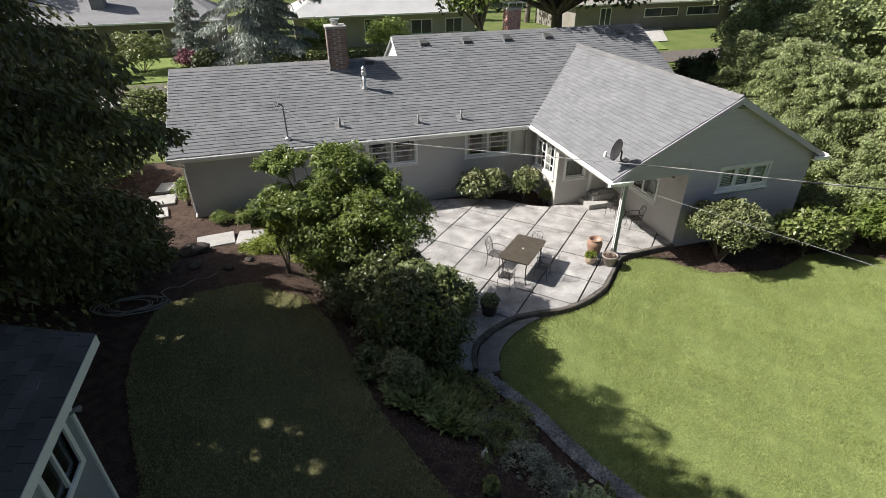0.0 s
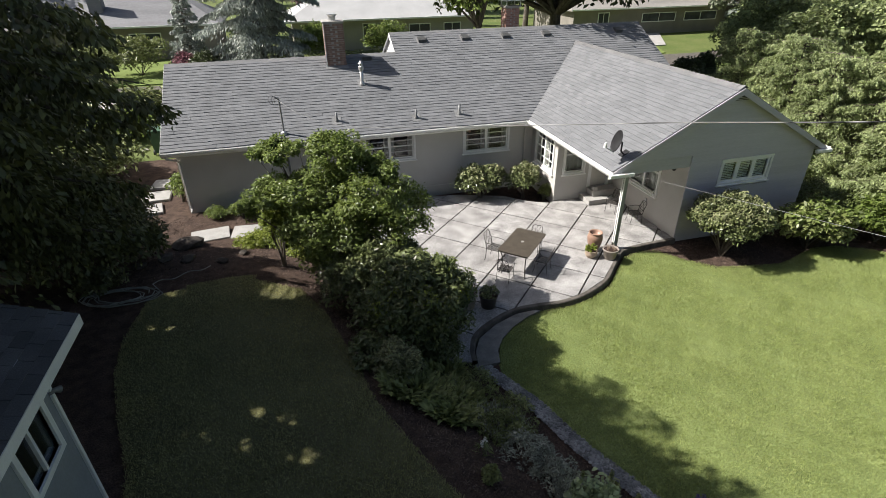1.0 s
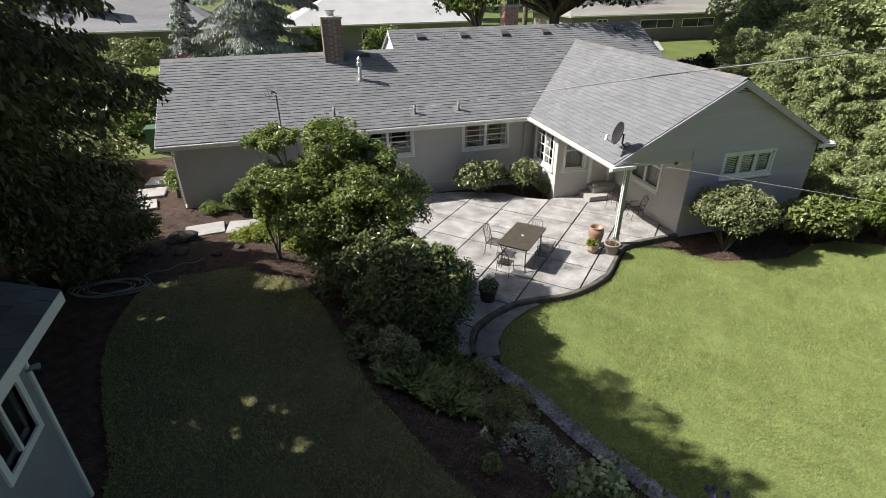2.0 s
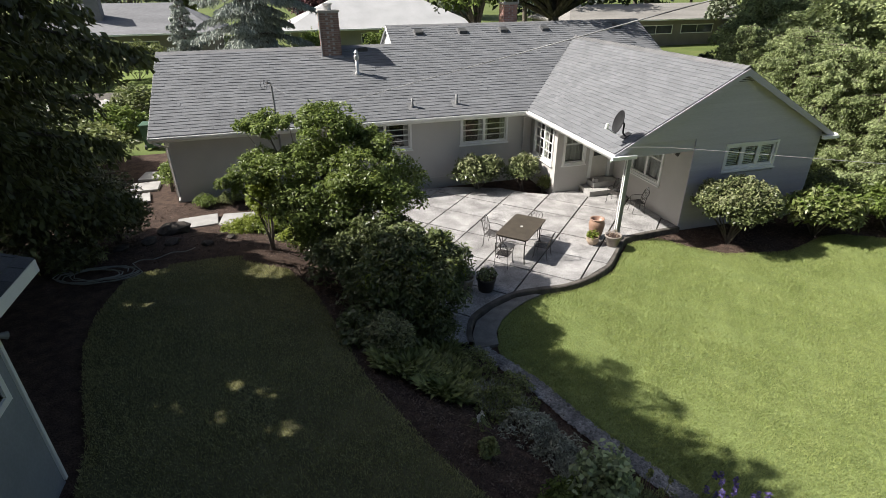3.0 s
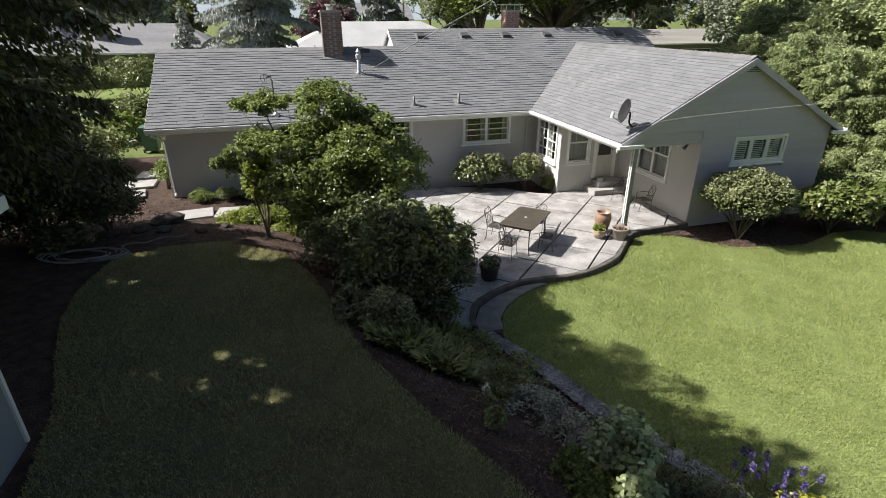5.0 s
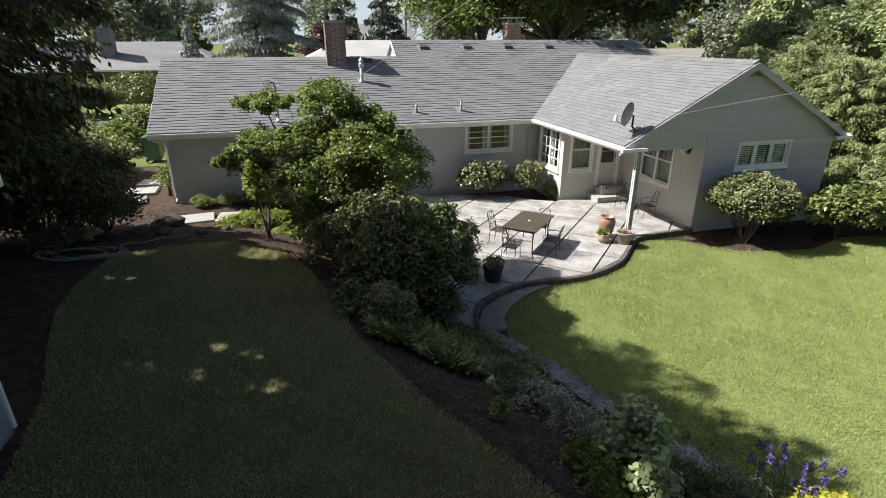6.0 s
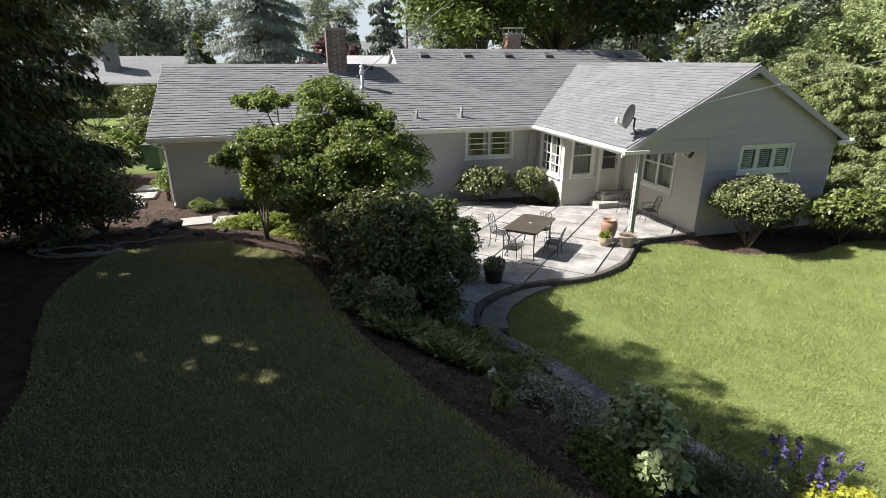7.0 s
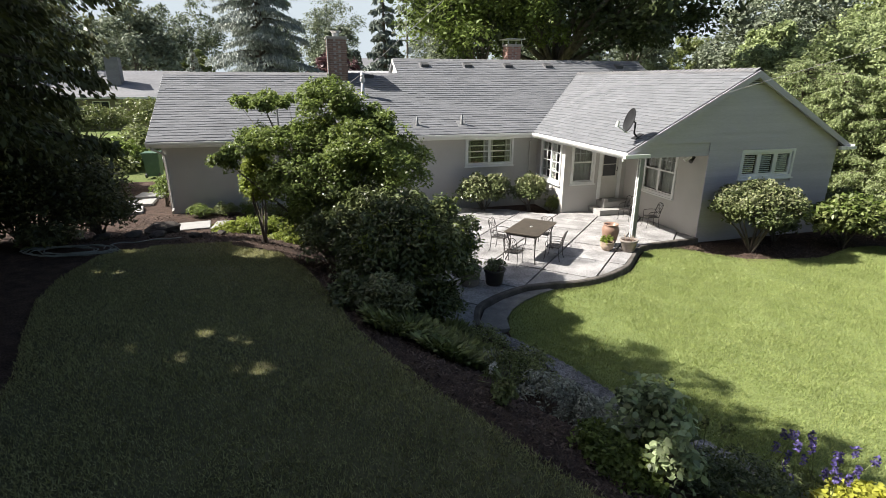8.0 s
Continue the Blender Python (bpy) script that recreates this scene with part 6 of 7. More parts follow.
strap_clump("lavender_clump", (3.95, 3.8), (0.36, 0.36), 420, 0.4, 0.012, L_FERN, "green fine-stemmed clump behind the hydrangea", 142, 0.45, "bed perennials")
strap_clump("fern_clump", (2.25, 7.75), (0.4, 0.4), 420, 0.34, 0.06, L_FERN, "arching fronds at the patio corner", 143, group="bed perennials")
shrub("low_shrub", (2.3, 8.3, 0.42), (0.42, 0.4, 0.42), 0.16, 70, 46, 0.08, L_RHODO, "low dark shrub at the patio corner", 144, aspect=2.8)
shrub("low_shrub", (0.85, 7.9, 0.95), (0.4, 0.5, 0.3), 0.15, 30, 40, 0.09, L_RHODO, "small dark shrub at the rhododendron's foot", 38)
# silver and grey-green perennials along the pebble strip
for i, (x, y, rx, ry, h, mat, nm, lb) in enumerate((
        (3.0, 5.35, 0.5, 0.42, 0.22, L_SILVER, "silver_plant", "silver-leaved mounding plant in the bed"), (3.35, 4.75, 0.42, 0.42, 0.24, L_SILVER, "silver_plant", "silver-leaved mounding plant near the pebbles"),
        (2.75, 6.0, 0.4, 0.4, 0.22, L_FERN, "lavender_clump", "grey-green lavender clump in the bed"), (3.3, 6.4, 0.4, 0.5, 0.26, L_FERN, "lavender_clump", "grey-green lavender clump by the pebbles"),
        (3.55, 4.2, 0.42, 0.4, 0.3, L_SILVER, "lavender_clump", "grey lavender clump by the pebbles"), (2.9, 7.3, 0.35, 0.5, 0.24, L_FERN, "lavender_clump", "green clump below the patio corner"))):
    shrub(nm, (x, y, land(x, y) + h * 0.35), (rx, ry, h), 0.12, 46, 46, 0.06, mat, lb, 40 + i, "bed perennials", aspect=3.4, limbs=4, core=False, category="perennial", up=0.35)
shrub("dwarf_shrub", (2.1, 4.66, land(2.1, 4.66) + 0.08), (0.12, 0.12, 0.12), 0.06, 20, 34, 0.06, L_FERN, "small dwarf shrub alone in the mulch", 50, category="perennial")
shrub("ground_cover", (2.82, 3.5, land(2.82, 3.5) + 0.05), (0.34, 0.46, 0.16), 0.1, 70, 46, 0.05, L_LIME, "dense low ground-cover mat", 51, category="perennial", aspect=1.8)
shrub("hydrangea", (3.28, 3.68, 1.02), (0.36, 0.33, 0.38), 0.13, 70, 11, 0.085, L_HYDRANGEA, "leafy pale-green hydrangea in the bed", 52, aspect=1.7)
shrub("hydrangea", (3.13, 3.13, 0.95), (0.19, 0.18, 0.42), 0.1, 34, 10, 0.085, L_HYDRANGEA, "sunlit leggy hydrangea at the bed's front", 53, aspect=1.7)
shrub("dark_shrub", (4.05, 3.2, land(4.05, 3.2) + 0.2), (0.6, 0.45, 0.34), 0.14, 70, 46, 0.05, L_RHODO, "dark fine-leaved shrub in the bed", 54, aspect=3)
shrub("golden_plant", (5.42, 2.92, land(5.42, 2.92) + 0.12), (0.42, 0.36, 0.24), 0.11, 60, 44, 0.06, L_GOLD, "bright golden low plant in the sun", 55, aspect=1.6, category="perennial")
shrub("golden_plant", (3.55, 2.5, land(3.55, 2.5) + 0.05), (0.26, 0.3, 0.2), 0.1, 24, 34, 0.06, L_LIME, "yellow-green low plant at the bed's front", 56, aspect=1.6, category="perennial")


def spikes(name, c, spread, n, h, mat_stem, mat_flower, label, seed, category):
    r = np.random.default_rng(seed)
    t = thing(name, (c[0], c[1], land(c[0], c[1])), label, category)
    g, pts = Geo(), []
    for _ in range(n):
        x, y = c[0] + r.normal() * spread, c[1] + r.normal() * spread
        z0 = land(x, y)
        hh = h * r.uniform(0.7, 1.15)
        tip = (x + r.normal() * 0.06, y + r.normal() * 0.06, z0 + hh)
        g.tube([(x, y, z0), (x + r.normal() * 0.02, y, z0 + hh * 0.5), tip], [0.006, 0.005, 0.003], 4)
        pts += [(np.array(tip) - np.array((0, 0, 0.13 * k / 3)), 0.03) for k in range(3)]
    part("stem", g, L_FERN, t)["kind"] = "stuff"
    part("flower", quads("flower", lump_leaves(r, pts, 12, 0.045, 1.8, 0.2)), mat_flower, t)["kind"] = "stuff"
    part("leaves", quads("leaves", lump_leaves(r, [((c[0] + r.normal() * spread, c[1] + r.normal() * spread, land(c[0], c[1]) + 0.12), 0.14) for _ in range(n)], 20, 0.16, 7, 0.1)), L_FERN, t)


spikes("iris_clump", (4.98, 3.38, 0), 0.17, 11, 0.72, L_FERN, L_PURPLE, "clump of purple irises at the lawn's edge", 60, "flower")
spikes("iris_clump", (5.38, 3.3, 0), 0.15, 10, 0.66, L_FERN, L_PURPLE, "clump of purple flower spikes", 61, "flower")
spikes("foxglove_clump", (3.95, 3.95, 0), 0.25, 9, 0.85, L_FERN, L_FERN, "tall thin seed spikes above the bed", 62, "flower")
spikes("foxglove_clump", (3.5, 4.0, 0), 0.2, 6, 0.7, L_FERN, L_FERN, "thin green spikes beside the hydrangea", 63, "flower")
spikes("rose", (2.25, 5.28, 0), 0.03, 2, 0.36, L_FERN, L_WHITE, "single white rose on a thin stem", 64, "flower")
# ground cover in front of the house wall
shrub("ground_cover", (-1.2, 14.3, land(-1.2, 14.3) + 0.06), (0.95, 0.55, 0.2), 0.13, 130, 44, 0.06, L_TIP, "bright yellow-green ground cover under the tree", 70, category="perennial", aspect=1.6)
shrub("ground_cover", (-0.1, 13.5, land(-0.1, 13.5) + 0.05), (0.7, 0.6, 0.18), 0.12, 80, 44, 0.06, L_TIP, "bright ground cover by the mulch", 71, category="perennial", aspect=1.6)
for i, (x, y, rx, h) in enumerate(((-2.9, 16.85, 0.34, 0.2), (-2.2, 16.9, 0.36, 0.22), (-1.5, 16.9, 0.3, 0.26), (-0.8, 16.8, 0.35, 0.3), (0.0, 16.7, 0.4, 0.3))):
    shrub("wall_plant", (x, y, land(x, y) + 0.1), (rx, 0.26, h), 0.11, 26, 36, 0.06, L_FERN if i % 2 else L_LIME, "small leafy plant against the house wall", 72 + i, "wall plants", category="perennial")
shrub("wall_shrub", (-4.2, 18.6, 0.75), (0.35, 0.6, 0.45), 0.18, 36, 40, 0.08, L_LIME, "leafy green shrub at the house corner", 78)
# evergreen shrubs under the windows
shrub("wall_rhododendron", (6.15, 16.45, 0.62), (0.82, 0.55, 0.52), 0.2, 80, 40, 0.13, L_RHODO, "rounded rhododendron under the windows", 80, aspect=3.0, tips=L_PALE, tip_share=0.33)
shrub("wall_rhododendron", (7.75, 16.2, 0.6), (0.5, 0.45, 0.5), 0.18, 50, 40, 0.13, L_RHODO, "small rhododendron in the house corner", 81, aspect=3.0, tips=L_PALE, tip_share=0.33)
shrub("fern", (8.4, 15.75, 0.2), (0.2, 0.2, 0.25), 0.1, 20, 34, 0.1, L_FERN, "small fern at the wing corner", 82, aspect=4, category="perennial")
# round shrubs along the gable wall
shrub("round_shrub", (11.75, 10.6, 1.02), (1.1, 0.95, 0.62), 0.17, 240, 50, 0.095, L_RHODO, "clipped round evergreen shrub on bare stems", 83, aspect=2.6, tips=L_PALE, tip_share=0.33, limbs=12)
shrub("broad_shrub", (14.5, 10.25, 0.62), (0.98, 0.85, 0.6), 0.2, 110, 34, 0.17, L_FERN, "broad-leaved green shrub by the gable corner", 84, aspect=2.8, tips=L_LIME, tip_share=0.33)
shrub("broad_shrub", (16.9, 9.9, 0.55), (0.85, 0.9, 0.65), 0.2, 90, 34, 0.16, L_LIME, "sunny green shrub at the lawn's corner", 85, aspect=2.6)
shrub("dark_shrub", (16.6, 12.2, 0.45), (0.9, 1.3, 0.5), 0.2, 100, 40, 0.09, L_RHODO, "low dark shrub beside the house", 86)
shrub("dark_shrub", (13.2, 11.2, 0.3), (0.5, 0.35, 0.3), 0.15, 40, 36, 0.09, L_RHODO, "low dark shrub at the foundation", 87)


def bough_tree(name, base, height, low, reach, n, mat, label, seed, leaf=0.11, per=90, aspect=2.2, droop=0.25, hang=0.5, trunk=0.2, bark=None, taper=0.75, spread=0.34, keep=None):
    """A trunk with tiers of long boughs, each carrying a drooping spray of leaves."""
    r = np.random.default_rng(seed)
    base = Vector(base)
    t = thing(name, base, label, "tree")
    g = Geo().tube([base - Vector((0, 0, 0.1)), base + Vector((0.05, 0, height * 0.4)), base + Vector((-0.05, 0.05, height * 0.8)), base + Vector((0, 0, height))], [trunk, trunk * 0.75, trunk * 0.4, 0.02], 10)
    out = []
    for i in range(n):
        k = (i + r.random()) / n
        z = low + (height - low) * k
        ln = reach * (1 - taper * k ** 1.3) * r.uniform(0.75, 1.1)
        a = i * 2.399 + r.normal() * 0.25
        if keep:
            ln *= keep(a, z, ln)
        d = Vector((math.cos(a), math.sin(a), 0))
        p0 = base + Vector((0, 0, z))
        pts = [p0 + d * (ln * q) + Vector((0, 0, ln * (0.12 * q - droop * q * q))) for q in (0, 0.3, 0.6, 0.85, 1.0)]
        g.tube(pts, [trunk * 0.3, trunk * 0.22, trunk * 0.14, trunk * 0.07, 0.006], 5)
        m = int(per * ln)
        q = r.random(m) ** 0.7
        side = r.normal(size=m) * spread * (0.25 + 0.75 * np.sin(np.pi * np.minimum(q * 1.05, 1))) * min(1.6, ln * 0.5)
        dn = np.array(d)
        sd = np.array((-d.y, d.x, 0))
        p = np.array(p0) + dn * (ln * (0.12 + 0.93 * q))[:, None] + sd * side[:, None]
        p[:, 2] += ln * (0.12 * q - droop * q * q) - np.abs(side) * 0.35 + 0.05 * r.normal(size=m) - 0.12 * r.random(m)
        nrm = unit(np.array((0, 0, 1 - hang)) + r.normal(size=(m, 3)) * 0.55)
        ax = dn * 0.4 + sd * np.sign(side)[:, None] * 0.5 - np.array((0, 0, 1)) * hang * 1.6 + r.normal(size=(m, 3)) * 0.35
        lng = leaf * (0.6 + 0.8 * r.random(m))
        out.append(leaves(p, ax, nrm, lng, lng / aspect))
    part("trunk", g, bark or M_BARK, t)
    part("crown", quads("crown", thinned(np.concatenate(out))), mat, t)
    return t


def leafy_tree(name, base, centre, radii, n_lumps, lump, per, leaf, mat, label, seed, trunk=0.3, limbs=14, bark=None, aspect=1.9, rough=0.3, low=-0.45):
    r = np.random.default_rng(seed)
    base = Vector(base)
    t = thing(name, base, label, "tree")
    lumps = mound(r, centre, radii, n_lumps, lump, low, rough) + mound(r, centre, np.asarray(radii) * 0.6, n_lumps // 3, lump, -0.8, rough)
    c = Vector(centre)
    fork = base.lerp(c, 0.5)
    g = Geo().tube([base - Vector((0, 0, 0.2)), base.lerp(fork, 0.5) + Vector((trunk * 0.2, 0, 0)), fork, c], [trunk, trunk * 0.85, trunk * 0.7, trunk * 0.25], 10)
    part("trunk", g, bark or M_BARK, t)
    for i in r.permutation(len(lumps))[:limbs]:
        tip = Vector(lumps[i][0])
        g = Geo().tube([fork.lerp(base, 0.04), fork.lerp(tip, 0.4) + Vector((0, 0, 0.3)), fork.lerp(tip, 0.75) + Vector((r.normal() * 0.2, r.normal() * 0.2, 0.2)), tip], [trunk * 0.45, trunk * 0.3, trunk * 0.16, 0.02], 6)
        part("limb", g, bark or M_BARK, t)
    part("crown", quads("crown", thinned(lump_leaves(r, lumps, per, leaf, aspect, 0.45, 0.4))), mat, t)
    return t


# shade trees at the lawn's far side
bough_tree("shade_tree", (-6.6, 9.6, land(-6.6, 9.6)), 9.6, 2.5, 5.2, 150, L_CEDAR, "tall dark shade tree with tiers of drooping boughs", 90, leaf=0.12, per=290, trunk=0.28, spread=0.5, taper=0.5,
           keep=lambda a, z, ln: (0.74 if math.cos(a) > 0.1 else 1.0) if z < 4.6 else ((1.1 if math.sin(a) < 0.3 else 1.0) if z < 6.6 else (0.78 if math.sin(a) < 0.3 else 0.66)))
bough_tree("shade_tree", (-8.8, 10.6, land(-8.8, 10.6)), 9.5, 3.2, 4.6, 80, L_CEDAR, "dark shade tree standing close behind", 91, leaf=0.2, per=130, trunk=0.28, spread=0.5, taper=0.6)
for i, (x, y) in enumerate(((-8.8, 7.5), (-8.9, 3.4), (-9.2, -0.8))):
    leafy_tree("shade_tree", (x, y, land(x, y)), (x, y - 0.3, 8.6), (3.4, 3.5, 3.9), 320, 0.8, 150, 0.28, L_CEDAR, "tall dense shade tree behind the shed", 92 + i * 30, 0.28, 14, rough=0.4, low=-0.75)
# unseen crown overhead, added only to darken the lawn below
leafy_tree("overhanging_tree", (-7.0, -4.5, land(-7.0, -4.5)), (-4.3, 0.8, 11.0), (4.2, 3.6, 1.9), 330, 0.8, 150, 0.3, L_CEDAR, "unseen spreading tree added to block sky light from the lawn", 185, 0.3, 14, low=-0.9)
bough_tree("shade_tree", (-10.5, 12.8, land(-10.5, 12.8)), 10.0, 2.2, 4.2, 70, L_CEDAR, "dark shade tree behind the lawn", 93, leaf=0.2, per=160, trunk=0.25, spread=0.5, taper=0.6)
# added out of view behind the camera to cut sky light on the lawn
leafy_tree("shade_tree", (-1.5, -8.5, land(-1.5, -8.5)), (-1.5, -8.5, 9.0), (4.2, 3.2, 5.5), 200, 0.9, 120, 0.34, L_CEDAR, "unseen tall dense tree added at the rear to block sky light", 187, 0.3, 12)
# another unseen tree, added to hide part of the sky from the lawn
bough_tree("shade_tree", (-5.8, -5.0, land(-5.8, -5.0)), 13.0, 3.5, 5.6, 80, L_CEDAR, "unseen tall dark tree added at the rear corner to block sky", 89, leaf=0.26, per=120, trunk=0.28, spread=0.5, taper=0.6)
# unseen row added to stop sun that slips past the nearer crowns
for i, (x, y) in enumerate(((-15, 14.5), (-14.0, 9.0), (-14.5, 3.5))):
    leafy_tree("shade_tree", (x, y, 1.2), (x, y, 8.0), (3.6, 3.2, 4.6), 150, 0.95, 100, 0.36, L_CEDAR, "unseen dense dark tree added to block leftover sunlight", 98 + i * 20, 0.3, 8)
shrub("tall_shrub", (-5.7, 13.2, 1.75), (1.55, 1.2, 1.7), 0.3, 300, 50, 0.11, L_CEDAR, "tall dark shrub with many bare stems", 94, limbs=26)
shrub("tall_shrub", (-4.75, 14.1, 1.25), (0.75, 0.8, 1.05), 0.26, 110, 44, 0.11, L_CEDAR, "dark shrub with hanging twigs at the path", 97, limbs=14)
shrub("tall_shrub", (-6.9, 15.0, 1.6), (1.3, 1.1, 1.3), 0.3, 120, 44, 0.11, L_CEDAR, "dark shrub beside the side path", 88, limbs=12)
shrub("tall_shrub", (-7.9, 12.6, 1.9), (1.5, 1.3, 1.5), 0.3, 150, 40, 0.11, L_CEDAR, "dense dark shrub under the shade tree", 95, limbs=16)
shrub("fern", (-4.9, 11.9, land(-4.9, 11.9) + 0.15), (0.55, 0.5, 0.25), 0.14, 36, 36, 0.12, L_CEDAR, "dark fern patch under the shade tree", 96, aspect=4)


def rock(x, y, s, seed, label):
    r = np.random.default_rng(seed)
    b = bmesh.new()
    bmesh.ops.create_icosphere(b, subdivisions=2, radius=1.0)
    o = Vector((r.normal() * 5, r.normal() * 5, 0))
    for v in b.verts:
        v.co *= 1 + 0.35 * noise.noise(v.co * 1.4 + o) + 0.1 * noise.noise(v.co * 4 + o)
        v.co = Vector((v.co.x * s, v.co.y * s * 0.75, v.co.z * s * 0.42))
    me = bpy.data.meshes.new("rock")
    b.to_mesh(me)
    b.free()
    ob = new("rock", me)
    me.materials.append(M_ROCK)
    ob.matrix_basis = pose(x, y, land(x, y) + s * 0.18, 0, 0, r.uniform(0, 360))
    return tagged(ob, label, "rock", "border rocks")


for i, (x, y, s) in enumerate(((-3.3, 13.3, 0.22), (-2.4, 12.9, 0.17), (-1.9, 13.4, 0.14), (-3.9, 13.6, 0.24), (-4.4, 13.1, 0.2), (-3.5, 14.7, 0.46))):
    rock(x, y, s, 500 + i, "dark mossy rock at the bed's edge")
# ---- beyond the house ----
bough_tree("blue_cedar", (-2.0, 45.5, 0), 17.0, 0.8, 4.9, 96, L_SPRUCE, "large blue-grey weeping conifer across the street", 100, leaf=0.28, per=300, aspect=4.0, droop=0.34, hang=0.6, trunk=0.35, spread=0.5, taper=0.6,
           keep=lambda a, z, ln: 0.55 + 0.55 * abs(math.sin(a * 3.1 + z * 1.7)))
bough_tree("young_spruce", (-7.3, 47.0, 0), 6.5, 0.3, 1.8, 60, L_SPRUCE, "small blue spruce on the neighbour's lawn", 101, leaf=0.3, per=90, aspect=3, droop=0.1, hang=0.3, trunk=0.12, spread=0.4, taper=0.9)
leafy_tree("old_oak", (15.2, 29.5, 0), (15.5, 30.0, 10.0), (9.5, 8.0, 5.4), 230, 1.2, 190, 0.32, L_OAK, "huge dark spreading tree behind the house", 102, 0.42, 14, low=-0.8)
leafy_tree("light_green_tree", (10.4, 28.6, 0), (9.9, 27.9, 9.0), (4.0, 4.4, 6.8), 260, 0.8, 130, 0.22, L_LIME, "light-green leafy tree behind the roof", 103, 0.16, 14)
hedge_r = np.random.default_rng(110)
hedge = []
for i in range(10):
    y = 5.5 + i * 1.6
    x = 19.9 + 0.5 * math.sin(i * 1.7) + (0.0 if y < 22 else (y - 22) * 0.25)
    h = 4.6 + 0.7 * hedge_r.random() + (0.5 if y > 20 else 0) + (0.1 * (y - 20) if y > 20 else 0)
    bough_tree("hedge_conifer", (x, y, -0.05), h, 0.15, 1.9, 76, L_HEDGE, "feathery green hedge conifer along the boundary", 111 + i, leaf=0.1, per=400, aspect=2.6, droop=0.2, hang=0.32, trunk=0.1, spread=0.27, taper=0.5)["group"] = "boundary hedge"
for i, (x, y, h) in enumerate(((24.5, 19.5, 6.2), (26.5, 24.5, 6.0), (30.0, 28.5, 6.4), (29.5, 20.0, 7.2), (34.0, 25.0, 7.4), (25.5, 13.5, 7.0), (31.0, 14.0, 8.0))):
    leafy_tree("boundary_tree", (x, y, 0), (x, y, h * 0.55), (h * 0.4, h * 0.42, h * 0.44), 110, h * 0.075, 130, 0.2, L_HEDGE, "leafy green tree close behind the hedge", 520 + i, 0.16, 8)["group"] = "trees behind the hedge"
shrub("dark_boundary_shrub", (19.6, 21.8, 1.3), (1.3, 1.4, 1.4), 0.36, 90, 60, 0.16, L_OAK, "dark shrub at the hedge's near end", 140)
shrub("dark_boundary_shrub", (22.0, 24.5, 1.3), (1.6, 1.8, 1.5), 0.4, 90, 60, 0.2, L_OAK, "dark shrub beside the far lawn", 141)
# shrubs left of the house
for i, (x, y, z, rx, ry, rz, mat, lb) in enumerate(((-7.4, 21.5, 1.1, 1.3, 1.4, 1.0, L_FERN, "broad green shrub beside the drive"), (-9.5, 23.5, 1.2, 1.5, 1.5, 1.2, L_OAK, "dark shrub beside the drive"),
                                                    (-8.2, 27.5, 0.6, 1.4, 1.4, 0.7, L_LIME, "yellow-green shrub beside the drive"), (-7.6, 30.5, 0.8, 1.4, 1.5, 0.9, L_FERN, "reddish-green shrub by the drive"),
                                                    (-11.5, 30, 0.7, 1.6, 1.8, 0.8, L_FERN, "broad shrub at the drive"), (-11.0, 46, 1.2, 2.4, 1.8, 1.5, L_FERN, "large rounded shrub on the far lawn"),
                                                    (-14.0, 44, 1.1, 2.0, 1.6, 1.4, L_FERN, "rounded shrub on the far lawn"), (-6.0, 44.5, 0.6, 1.0, 0.9, 0.8, L_OAK, "small weeping dark shrub"),
                                                    (1.5, 42, 0.6, 2.6, 0.9, 0.8, L_FERN, "low clipped shrub row"), (6.0, 43, 0.5, 2.2, 0.9, 0.7, L_FERN, "low clipped shrub row"),
                                                    (8.2, 46, 1.3, 1.8, 1.5, 1.5, L_LIME, "yellow-green shrub before the pale house"), (2.6, 47.5, 1.4, 1.5, 1.4, 1.5, L_LIME, "light shrub before the pale house"))):
    shrub("garden_shrub", (x, y, z), (rx, ry, rz), 0.42, 60, 44, 0.2, mat, lb, 150 + i)
shrub("pink_shrub", (-7.6, 45.5, 0.7), (0.9, 0.8, 0.7), 0.3, 36, 40, 0.16, L_PINK, "pink-flowering shrub on the far lawn", 170)


